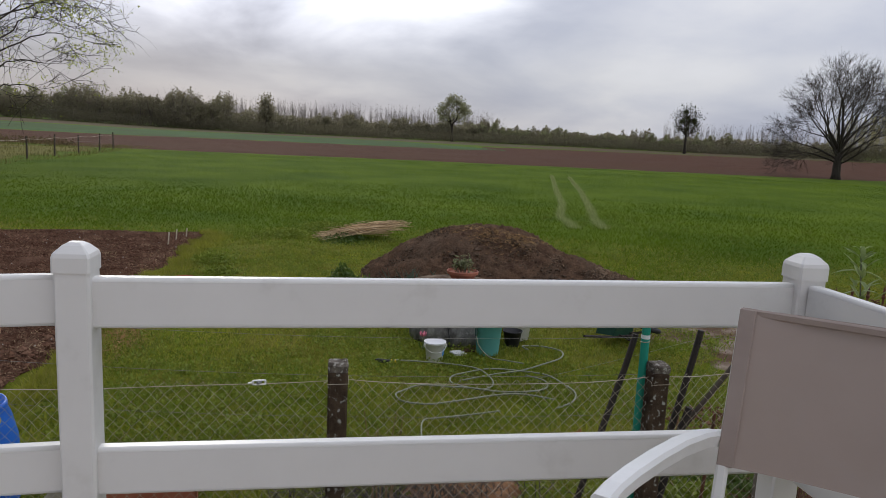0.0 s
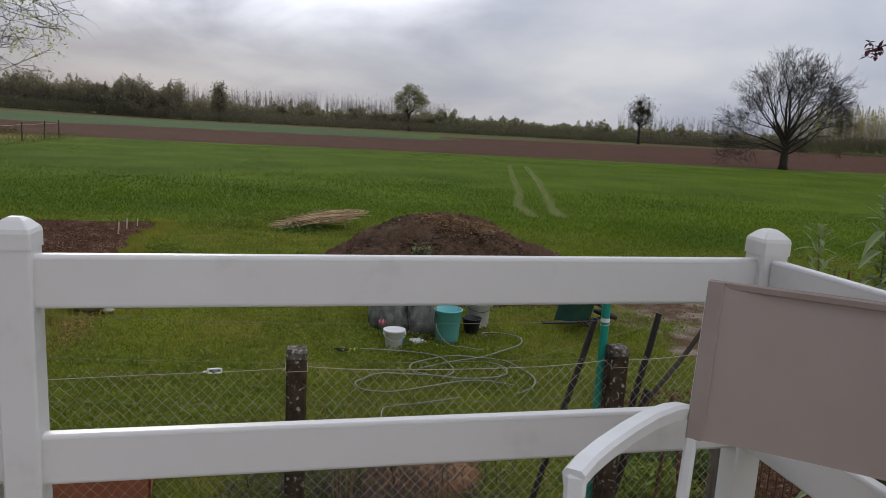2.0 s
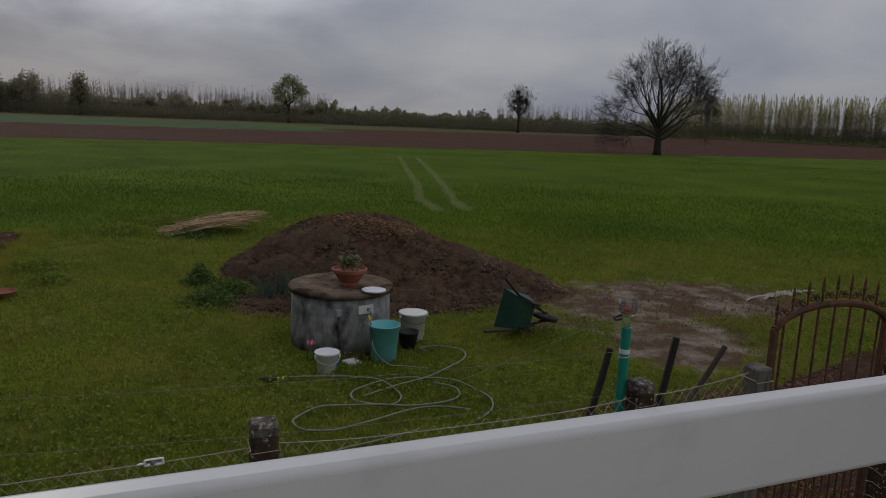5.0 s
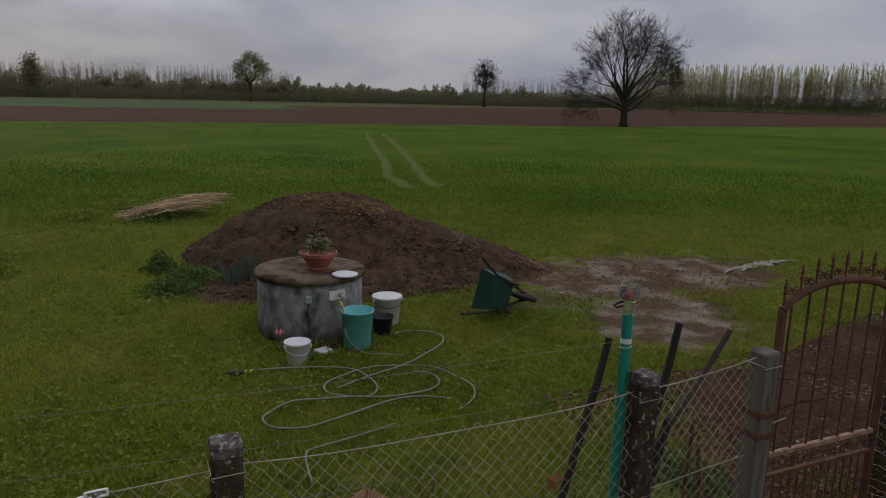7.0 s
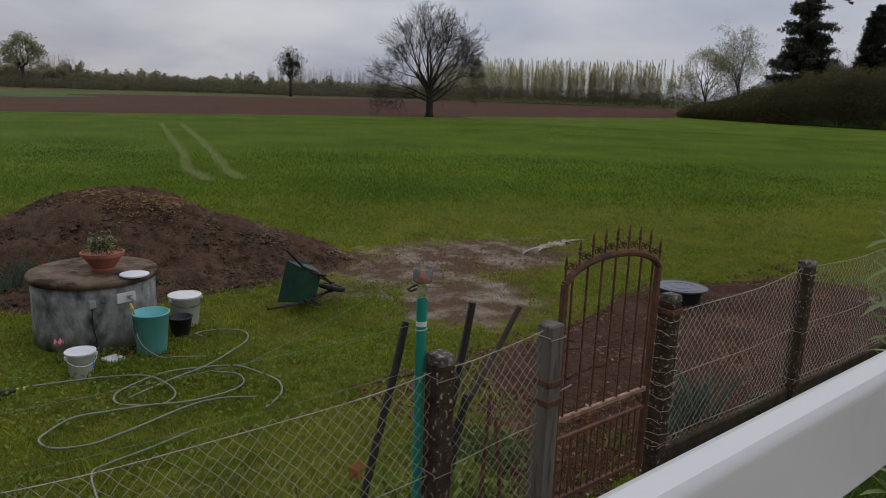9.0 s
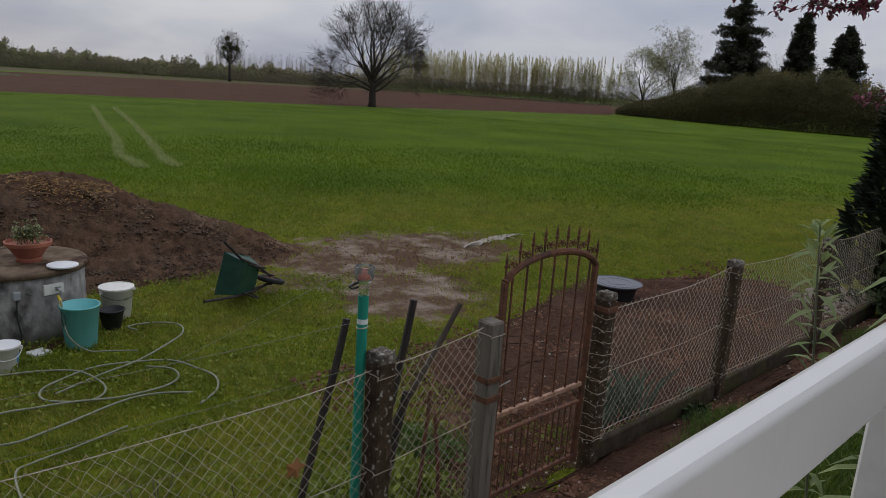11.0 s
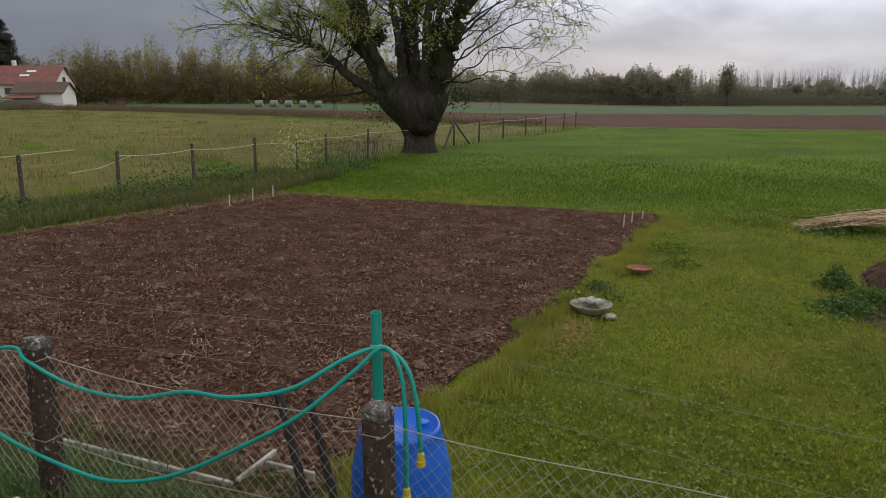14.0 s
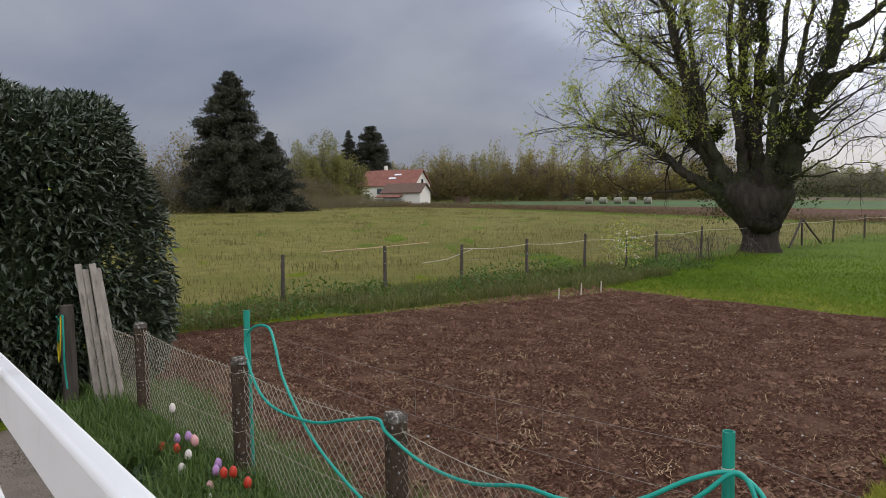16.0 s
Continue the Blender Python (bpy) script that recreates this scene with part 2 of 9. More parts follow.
PEBBLE = mk("pale_pebbles", (0.42, 0.38, 0.33), (0.55, 0.51, 0.46), 15, 0.9, 0.2, 60, c3=(0.28, 0.22, 0.18), island=0.8)
MOUND = mk("heaped_earth", (0.066, 0.038, 0.024), (0.165, 0.10, 0.062), 7, 0.95, 1.0, 28, c3=(0.135, 0.095, 0.065), s3=0.9, t3=(0.5, 0.75), dist=0.04)
PLOUGH = mk("ploughed_earth", (0.072, 0.034, 0.022), (0.12, 0.062, 0.040), 0.8, 0.95, 1.0, 3.0, c3=(0.10, 0.056, 0.038), s3=0.06, dist=0.2, stretch=(0.25, 1.5, 1))
DARKMUD = mk("dark_soil", (0.042, 0.021, 0.014), (0.095, 0.052, 0.035), 22, 0.95, 1.0, 45, c3=(0.115, 0.068, 0.048), s3=2.0, t3=(0.5, 0.75), dist=0.02)
GRAVEL = mk("gravel", (0.15, 0.115, 0.085), (0.29, 0.24, 0.19), 60, 0.9, 0.9, 90, c3=(0.14, 0.12, 0.095), s3=2)
TERRACE = mk("terrace_paving", (0.36, 0.33, 0.29), (0.44, 0.41, 0.37), 6, 0.85, 0.3, 40, c3=(0.3, 0.27, 0.23), s3=1.2)
PLASTER = mk("house_render", (0.72, 0.65, 0.57), (0.77, 0.70, 0.62), 3, 0.9, 0.3, 80)

# the lawn near the fence is mown and yellower, the meadow beyond is a deep even green
LAWN = mk("lawn_ground", (0.065, 0.088, 0.006), (0.165, 0.205, 0.012), 7, 0.95, 0.9, 45, c3=(0.175, 0.155, 0.03), s3=0.8, t3=(0.45, 0.75), dist=0.03)
FARFIELD = mk("fallow_field", (0.085, 0.08, 0.04), (0.12, 0.10, 0.055), 0.2, 0.95, 0.5, 3, c3=(0.10, 0.06, 0.042), s3=0.04, dist=0.1)
CROP = mk("young_crop", (0.055, 0.105, 0.038), (0.08, 0.135, 0.05), 0.3, 0.95, 0.6, 4, c3=(0.07, 0.085, 0.04), s3=0.05, dist=0.1)
MEADOW = mk("rough_meadow", (0.13, 0.118, 0.032), (0.215, 0.183, 0.058), 1.1, 0.95, 0.9, 6, c3=(0.12, 0.122, 0.028), s3=0.14, t3=(0.42, 0.7), dist=0.1)
BLADE = mk("lawn_blades", (0.155, 0.19, 0.016), (0.365, 0.385, 0.032), 1.1, 0.7, 0, c3=(0.32, 0.29, 0.075), island=0.9, transl=0.4, spec=0.2)
FBLADE = mk("field_blades", (0.068, 0.125, 0.008), (0.155, 0.225, 0.015), 0.22, 0.8, 0, c3=(0.125, 0.18, 0.02), island=0.6, transl=0.45, spec=0.1)
LONGBLADE = mk("long_grass_blades", (0.04, 0.085, 0.010), (0.08, 0.14, 0.018), 3, 0.5, 0, c3=(0.13, 0.19, 0.04), island=0.95, transl=0.35)
TUFTBLADE = mk("tuft_blades", (0.085, 0.145, 0.010), (0.16, 0.225, 0.02), 3, 0.6, 0, c3=(0.21, 0.25, 0.04), island=0.9, transl=0.35)
EDGEBLADE = mk("meadow_edge_blades", (0.085, 0.115, 0.018), (0.14, 0.17, 0.03), 0.6, 0.7, 0, c3=(0.20, 0.17, 0.065), island=0.9, transl=0.35)
DRYBLADE = mk("dry_grass_blades", (0.22, 0.19, 0.055), (0.29, 0.24, 0.085), 0.4, 0.8, 0, c3=(0.11, 0.125, 0.035), island=0.9, transl=0.3)
TRACK = mk("flattened_grass", (0.31, 0.35, 0.14), (0.38, 0.41, 0.18), 2, 0.8, 0, c3=(0.22, 0.28, 0.08), island=0.6, transl=0.5)
BARK = mk("dark_bark", (0.045, 0.038, 0.032), (0.085, 0.072, 0.06), 7, 0.95, 0.8, 20, stretch=(1, 1, 0.25), dist=0.05)
WILLOWBARK = mk("willow_bark", (0.04, 0.033, 0.027), (0.09, 0.074, 0.06), 5, 0.95, 1.0, 9, stretch=(1, 1, 0.2), dist=0.12, c3=(0.055, 0.065, 0.03), s3=0.6)
TWIG = mk("grey_twigs", (0.10, 0.085, 0.075), (0.13, 0.11, 0.10), 4, 0.9, 0)
WILLOWLEAF = mk("young_willow_leaf", (0.42, 0.46, 0.07), (0.52, 0.53, 0.10), 2, 0.7, 0, c3=(0.30, 0.35, 0.06), island=0.9, transl=0.5)
MISTLE = mk("mistletoe", (0.05, 0.06, 0.014), (0.085, 0.09, 0.022), 3, 0.8, 0, c3=(0.03, 0.038, 0.012), island=0.9, transl=0.2)
# dark weed leaves; also the solid cores that stand for shade inside hedges
DARKLEAF = mk("dark_leaf_and_core", (0.02, 0.045, 0.012), (0.035, 0.065, 0.018), 3, 0.6, 0, c3=(0.05, 0.075, 0.02), island=0.8)
LAUREL = mk("laurel_leaf", (0.026, 0.038, 0.018), (0.040, 0.056, 0.026), 5, 0.36, 0, c3=(0.07, 0.088, 0.045), island=0.8, spec=0.5)
LAURELY = mk("yellowed_leaf", (0.45, 0.33, 0.02), (0.3, 0.35, 0.03), 5, 0.5, 0)
THUJA = mk("thuja_spray", (0.012, 0.022, 0.010), (0.022, 0.036, 0.014), 5, 0.8, 0, c3=(0.03, 0.045, 0.018), island=0.8)
GARDENLEAF = mk("garden_tree_leaf", (0.20, 0.195, 0.06), (0.29, 0.275, 0.085), 0.3, 0.95, 0, c3=(0.15, 0.135, 0.055), island=0.9, transl=0.5)
SPRUCE = mk("spruce_needles", (0.017, 0.022, 0.012), (0.031, 0.034, 0.018), 0.35, 0.8, 0, c3=(0.065, 0.06, 0.03), island=0.8)
TURF = mk("dry_turf", (0.33, 0.19, 0.07), (0.46, 0.30, 0.13), 10, 0.9, 0, c3=(0.22, 0.12, 0.05), island=0.8)
RIDGE = mk("pale_dry_earth", (0.22, 0.15, 0.095), (0.32, 0.225, 0.15), 10, 0.95, 0, c3=(0.16, 0.10, 0.06), island=0.8)
BUDD = mk("bush_leaf", (0.189, 0.257, 0.101), (0.311, 0.378, 0.169), 9, 0.55, 0, c3=(0.338, 0.405, 0.162), island=0.8, transl=0.3)
STEM = mk("green_stem", (0.10, 0.12, 0.07), (0.16, 0.165, 0.11), 9, 0.8, 0)
BLOSSOM = mk("plum_blossom", (0.20, 0.035, 0.07), (0.30, 0.08, 0.13), 40, 0.7, 0, c3=(0.05, 0.012, 0.015), island=0.9)
# WOODBROWN and WOODGREEN are lightened: distance haze is put into their colour
WOODBROWN = mk("hazed_wood_twigs", (0.25, 0.215, 0.165), (0.31, 0.27, 0.195), 0.05, 0.95, 0, c3=(0.27, 0.265, 0.13), island=0.7, transl=0.5)
WOODGREEN = mk("hazed_wood_leaf", (0.33, 0.34, 0.17), (0.39, 0.39, 0.19), 0.05, 0.95, 0, c3=(0.26, 0.25, 0.16), island=0.9, transl=0.45)
POPLAR = mk("poplar_leaf", (0.50, 0.47, 0.19), (0.58, 0.51, 0.20), 0.08, 0.95, 0, c3=(0.36, 0.33, 0.17), island=0.9, transl=0.6)
POPBARE = mk("bare_poplar_twigs", (0.27, 0.235, 0.22), (0.33, 0.29, 0.27), 0.08, 0.95, 0)
SCRUB = mk("scrub_leaf", (0.16, 0.15, 0.08), (0.21, 0.19, 0.09), 0.15, 0.95, 0, c3=(0.18, 0.14, 0.10), island=0.9, transl=0.5)
UNDERWOOD = mk("underwood_twigs", (0.15, 0.13, 0.10), (0.20, 0.175, 0.12), 0.08, 0.95, 0, c3=(0.17, 0.165, 0.09), island=0.8, transl=0.5)
HEDGELEAF = mk("hedge_leaf", (0.10, 0.105, 0.045), (0.15, 0.145, 0.06), 0.22, 0.95, 0, c3=(0.14, 0.11, 0.075), island=0.7, transl=0.45)
HOUSEWOOD = mk("wood_behind_house", (0.26, 0.235, 0.085), (0.36, 0.31, 0.11), 0.05, 0.95, 0, c3=(0.21, 0.195, 0.08), island=0.7, transl=0.5)
ORANGEWOOD = mk("russet_wood", (0.24, 0.175, 0.075), (0.33, 0.235, 0.09), 0.06, 0.95, 0, c3=(0.17, 0.165, 0.065), island=0.9, transl=0.5)
ROOFT = mk("tile_roof", (0.21, 0.08, 0.052), (0.27, 0.11, 0.075), 1.5, 0.85, 0.3, 8, c3=(0.18, 0.07, 0.05), s3=0.5)
ROOFB = mk("brown_roof", (0.11, 0.065, 0.045), (0.15, 0.09, 0.06), 1.5, 0.85, 0.3, 8)
GLASS = mk("window_glass", (0.03, 0.035, 0.04), (0.04, 0.045, 0.05), 1, 0.08, 0, spec=0.6)
BALE = mk("bale_wrap", (0.20, 0.19, 0.13), (0.27, 0.25, 0.18), 2, 0.6, 0.2, 10)
REED = mk("dry_reed", (0.60, 0.42, 0.22), (0.72, 0.55, 0.32), 6, 0.85, 0, c3=(0.27, 0.17, 0.09), island=0.9)
DEADLEAF = mk("dead_leaf", (0.30, 0.13, 0.05), (0.36, 0.17, 0.07), 15, 0.8, 0)
BOWL = mk("mossy_stone", (0.27, 0.24, 0.17), (0.42, 0.38, 0.29), 14, 0.95, 0.5, 60, c3=(0.12, 0.125, 0.06), s3=9, t3=(0.5, 0.7))
SAND = mk("orange_earth", (0.22, 0.115, 0.06), (0.30, 0.165, 0.09), 9, 0.95, 0.7, 50, dist=0.02)
CLOVER = mk("clover_leaf", (0.10, 0.155, 0.014), (0.19, 0.25, 0.024), 3, 0.7, 0, c3=(0.26, 0.30, 0.045), island=0.8, transl=0.3)
LEEK = mk("leek_leaf", (0.05, 0.10, 0.06), (0.085, 0.14, 0.09), 9, 0.6, 0, c3=(0.11, 0.15, 0.11), island=0.6)



MUD_SPOTS = [(7.1, 9.6, 2.7, 1.6), (5.7, 7.7, 1.3, 1.2), (4.7, 9.0, 1.2, 0.5)]


def blend_ground():
    """The lawn turns into the taller green field along a wandering line."""
    nt = LAWN.node_tree
    bs = nt.nodes["Principled BSDF"]
    old = bs.inputs["Base Color"].links[0].from_socket
    geo = nt.nodes.new("ShaderNodeNewGeometry")
    sep = nt.nodes.new("ShaderNodeSeparateXYZ")
    nt.links.new(geo.outputs["Position"], sep.inputs[0])

    def node(kind, op=None, **vals):
        n = nt.nodes.new(kind)
        if op:
            n.operation = op
        for k, v in vals.items():
            n.inputs[int(k[1:])].default_value = v
        return n

    east = node("ShaderNodeMath", "SUBTRACT", i1=2.0)
    nt.links.new(sep.outputs[0], east.inputs[0])
    east2 = node("ShaderNodeMath", "MAXIMUM", i1=0.0)
    nt.links.new(east.outputs[0], east2.inputs[0])
    line = node("ShaderNodeMath", "MULTIPLY_ADD", i1=0.42)
    nt.links.new(east2.outputs[0], line.inputs[0])
    nt.links.new(sep.outputs[1], line.inputs[2])
    noise_n = node("ShaderNodeTexNoise")
    noise_n.inputs["Scale"].default_value, noise_n.inputs["Detail"].default_value = 0.5, 5
    nt.links.new(geo.outputs["Position"], noise_n.inputs["Vector"])
    wob = node("ShaderNodeMath", "MULTIPLY_ADD", i1=7.0)
    nt.links.new(noise_n.outputs["Fac"], wob.inputs[0])
    nt.links.new(line.outputs[0], wob.inputs[2])
    fac = node("ShaderNodeMapRange", None, i1=19.5, i2=23.5)
    nt.links.new(wob.outputs[0], fac.inputs[0])
    n2 = node("ShaderNodeTexNoise")
    n2.inputs["Scale"].default_value, n2.inputs["Detail"].default_value = 0.22, 6
    nt.links.new(geo.outputs["Position"], n2.inputs["Vector"])
    r2 = node("ShaderNodeMapRange", None, i1=0.3, i2=0.7)
    nt.links.new(n2.outputs["Fac"], r2.inputs[0])
    green = node("ShaderNodeMix")
    green.data_type = "RGBA"
    green.inputs[6].default_value, green.inputs[7].default_value = (0.062, 0.108, 0.008, 1), (0.112, 0.165, 0.013, 1)
    nt.links.new(r2.outputs[0], green.inputs[0])
    mix = node("ShaderNodeMix")
    mix.data_type = "RGBA"
    nt.links.new(fac.outputs[0], mix.inputs[0])
    nt.links.new(old, mix.inputs[6])
    nt.links.new(green.outputs[2], mix.inputs[7])
    last = mix.outputs[2]
    # churned mud by the gate: brown with pale clay, its edge broken by grass
    edge_n = node("ShaderNodeTexNoise")
    edge_n.inputs["Scale"].default_value, edge_n.inputs["Detail"].default_value, edge_n.inputs["Roughness"].default_value = 2.4, 12, 0.74
    nt.links.new(geo.outputs["Position"], edge_n.inputs["Vector"])
    clay_n = node("ShaderNodeTexNoise")
    clay_n.inputs["Scale"].default_value, clay_n.inputs["Detail"].default_value, clay_n.inputs["Roughness"].default_value = 1.5, 12, 0.68
    nt.links.new(geo.outputs["Position"], clay_n.inputs["Vector"])
    clay = node("ShaderNodeMapRange", None, i1=0.46, i2=0.62)
    nt.links.new(clay_n.outputs["Fac"], clay.inputs[0])
    dirt = node("ShaderNodeMix")
    dirt.data_type = "RGBA"
    dirt.inputs[6].default_value, dirt.inputs[7].default_value = (0.125, 0.08, 0.05, 1), (0.33, 0.265, 0.21, 1)
    nt.links.new(clay.outputs[0], dirt.inputs[0])
    for cx, cy, rx, ry in MUD_SPOTS:
        off = node("ShaderNodeVectorMath", "SUBTRACT")
        off.inputs[1].default_value = (cx, cy, 0)
        nt.links.new(geo.outputs["Position"], off.inputs[0])
        sc = node("ShaderNodeVectorMath", "DIVIDE")
        sc.inputs[1].default_value = (rx, ry, 1)
        nt.links.new(off.outputs[0], sc.inputs[0])
        le = node("ShaderNodeVectorMath", "LENGTH")
        nt.links.new(sc.outputs[0], le.inputs[0])
        ad = node("ShaderNodeMath", "MULTIPLY_ADD", i1=2.2)
        nt.links.new(edge_n.outputs["Fac"], ad.inputs[0])
        nt.links.new(le.outputs["Value"], ad.inputs[2])
        mk_ = node("ShaderNodeMapRange", None, i1=2.0, i2=1.86)
        nt.links.new(ad.outputs[0], mk_.inputs[0])
        mm = node("ShaderNodeMix")
        mm.data_type = "RGBA"
        nt.links.new(mk_.outputs[0], mm.inputs[0])
        nt.links.new(last, mm.inputs[6])
        nt.links.new(dirt.outputs[2], mm.inputs[7])
        last = mm.outputs[2]
    nt.links.new(last, bs.inputs["Base Color"])


blend_ground()

# ---- mesh tools ----
class Mesh:
    """Collects vertices and faces of one part."""

    def __init__(self):
        self.v, self.f = [], []

    def add(self, vs, fs):
        k = len(self.v)
        self.v.extend([tuple(p) for p in vs])
        self.f.extend([tuple(i + k for i in f) for f in fs])
        return self

    def box(self, c, s, rot=None, bev=None):
        """A box round c of size s with chamfered edges."""
        hx, hy, hz = s[0] / 2, s[1] / 2, s[2] / 2
        b = min(s) * 0.08 if bev is None else bev
        vs, idx = [], {}
        for sx in (-1, 1):
            for sy in (-1, 1):
                for sz in (-1, 1):
                    for a in range(3):
                        p = [sx * hx, sy * hy, sz * hz]
                        for j in range(3):
                            if j != a:
                                p[j] -= (sx, sy, sz)[j] * b
                        idx[sx, sy, sz, a] = len(vs)
                        vs.append(Vector(p))
        fs = []
        for a in range(3):
            o1, o2 = (a + 1) % 3, (a + 2) % 3
            for sg in (-1, 1):
                q = []
                for e1, e2 in ((-1, -1), (1, -1), (1, 1), (-1, 1)):
                    k = [0, 0, 0]
                    k[a], k[o1], k[o2] = sg, e1, e2
                    q.append(idx[(*k, a)])
                fs.append(q if sg > 0 else q[::-1])
            for e1 in (-1, 1):
                for e2 in (-1, 1):
                    k0, k1 = [0, 0, 0], [0, 0, 0]
                    k0[a], k0[o1], k0[o2] = -1, e1, e2
                    k1[a], k1[o1], k1[o2] = 1, e1, e2
                    q = [idx[(*k0, o1)], idx[(*k1, o1)], idx[(*k1, o2)], idx[(*k0, o2)]]
                    fs.append(q if e1 * e2 < 0 else q[::-1])
        for sx in (-1, 1):
            for sy in (-1, 1):
                for sz in (-1, 1):
                    q = [idx[sx, sy, sz, a] for a in range(3)]
                    fs.append(q if sx * sy * sz > 0 else q[::-1])
        m = Matrix.Translation(c) @ (rot.to_4x4() if rot else Matrix())
        return self.add([m @ p for p in vs], fs)

    def beam(self, a, b, w, h, bev=None):
        """A bar of cross-section w x h from a to b."""
        a, b = Vector(a), Vector(b)
        d = b - a
        return self.box((a + b) / 2, (w, h, d.length), d.to_track_quat("Z", "Y").to_matrix(), bev)

    def tube(self, pts, rad, sides=6, caps=True):
        pts = [Vector(p) for p in pts]
        n = len(pts)
        rad = rad if isinstance(rad, (list, tuple)) else [rad] * n
        up = Vector((0.31, 0.17, 0.93)).normalized()
        vs, fs = [], []
        for i, p in enumerate(pts):
            d = (pts[min(i + 1, n - 1)] - pts[max(i - 1, 0)]).normalized()
            x = d.cross(up)
            if x.length < 0.05:
                x = d.cross(Vector((1, 0.1, 0)))
            x.normalize()
            y = d.cross(x)
            for k in range(sides):
                a = 2 * math.pi * k / sides
                vs.append(p + (x * math.cos(a) + y * math.sin(a)) * rad[i])
        for i in range(n - 1):
            for k in range(sides):
                k2 = (k + 1) % sides
                fs.append((i * sides + k, (i + 1) * sides + k, (i + 1) * sides + k2, i * sides + k2))
        if caps:
            fs.append(tuple(range(sides)))
            fs.append(tuple((n - 1) * sides + k for k in reversed(range(sides))))
        return self.add(vs, fs)

    def lathe(self, prof, seg=24, c=(0, 0, 0), wob=0.0):
        """Turns a profile of (radius, height) round the upright axis through c."""
        vs, fs = [], []
        for i, (r, z) in enumerate(prof):
            for k in range(seg):
                a = 2 * math.pi * k / seg
                rr = r * (1 + wob * math.sin(3 * a + i)) if wob else r
                vs.append((c[0] + rr * math.cos(a), c[1] + rr * math.sin(a), c[2] + z))
        for i in range(len(prof) - 1):
            for k in range(seg):
                k2 = (k + 1) % seg
                fs.append((i * seg + k, i * seg + k2, (i + 1) * seg + k2, (i + 1) * seg + k))
        if prof[0][0] > 1e-4:
            fs.append(tuple(reversed(range(seg))))
        if prof[-1][0] > 1e-4:
            fs.append(tuple((len(prof) - 1) * seg + k for k in range(seg)))
        return self.add(vs, fs)

    def leaf(self, p, d, nrm, ln, w):
        """A pointed leaf folded along its rib."""
        p, d = Vector(p), Vector(d).normalized()
        s = d.cross(Vector(nrm))
        if s.length < 1e-3:
            s = d.cross(Vector((0.3, 0.9, 0.1)))
        s.normalize()
        u = s.cross(d)
        return self.add([p, p + d * ln * 0.45 + s * w / 2 + u * w * 0.18, p + d * ln - u * ln * 0.08, p + d * ln * 0.45 - s * w / 2 + u * w * 0.18, p + d * ln * 0.5], [(0, 4, 1), (1, 4, 2), (0, 3, 4), (4, 3, 2)])


def raw(name, verts, faces, material, smooth=False):
    """An object from vertex and face arrays."""
    me = bpy.data.meshes.new(name)
    me.from_pydata(verts if isinstance(verts, list) else verts.tolist(), [], faces if isinstance(faces, list) else faces.tolist())
    if smooth:
        me.shade_smooth()
    me.materials.append(material)
    return new(name, me)


def part(name, mesh, material, parent=None, label="", smooth=False):
    ob = raw(name, mesh.v, mesh.f, material, smooth)
    if parent:
        ob.parent = parent
    return tagged(ob, label) if label else ob


def thing(name, loc, label, category, group="", kind="", rz=0.0):
    ob = new(name)
    ob.empty_display_size = 0.1
    ob.matrix_world = pose(*loc, 0, 0, rz)
    return tagged(ob, label, category, group, kind)


def one(name, mesh, material, label, category, group="", kind="", smooth=False):
    return tagged(part(name, mesh, material, smooth=smooth), label, category, group, kind)


def smooth_path(pts, n=8):
    """Points along a smooth curve through those given."""
    out = []
    P = [Vector(p) for p in pts]
    for i in range(len(P) - 1):
        p0, p1, p2, p3 = P[max(i - 1, 0)], P[i], P[i + 1], P[min(i + 2, len(P) - 1)]
        for k in range(n):
            t = k / n
            out.append(0.5 * ((2 * p1) + (p2 - p0) * t + (2 * p0 - 5 * p1 + 4 * p2 - p3) * t * t + (3 * p1 - p0 - 3 * p2 + p3) * t ** 3))
    return out + [P[-1]]


def smooth01(a, b, x):
    t = np.clip((x - a) / (b - a), 0, 1)
    return t * t * (3 - 2 * t)


def gz(x, y):
    """Height of the ground: flat, a little higher on the house side of the wire fence, rising a metre to the west."""
    return 1.0 * smooth01(22, 95, -np.asarray(x, float)) + 0.13 * (1 - smooth01(3.3, 3.9, np.asarray(y, float)))


def fbm(x, y, s, k=3):
    """Cheap smooth unevenness from sines."""
    z = 0
    for i in range(k):
        q = s * 2.03 ** i
        z = z + (np.sin(x * q + 1.7 * i + 0.6 * np.sin(y * q * 0.7)) * np.cos(y * q * 1.13 - 0.9 * i + 0.5 * np.sin(x * q * 0.83))) / 1.9 ** i
    return z


def blades(name, pts, h, w, material, label, category, lean=0.35, seed=1, tri=True):
    """Grass: one slim bent triangle pair a blade, at the points given as an array of x, y, z."""
    rng = np.random.default_rng(seed)
    n = len(pts)
    a, b = rng.uniform(0, 2 * np.pi, n), rng.uniform(0, 2 * np.pi, n)
    hh = h * rng.uniform(0.45, 1.15, n)
    ww = w * rng.uniform(0.6, 1.3, n)
    side = np.stack([np.cos(a), np.sin(a), np.zeros(n)], 1) * ww[:, None] / 2
    tip = np.stack([np.cos(b) * lean * hh * rng.uniform(0.1, 1.6, n), np.sin(b) * lean * hh * rng.uniform(0.1, 1.6, n), hh], 1)
    v = np.empty((n, 3, 3))
    v[:, 0], v[:, 1], v[:, 2] = pts - side, pts + side, pts + tip
    f = np.arange(n * 3).reshape(n, 3)
    return tagged(raw(name, v.reshape(-1, 3), f, material), label, category, kind="stuff")


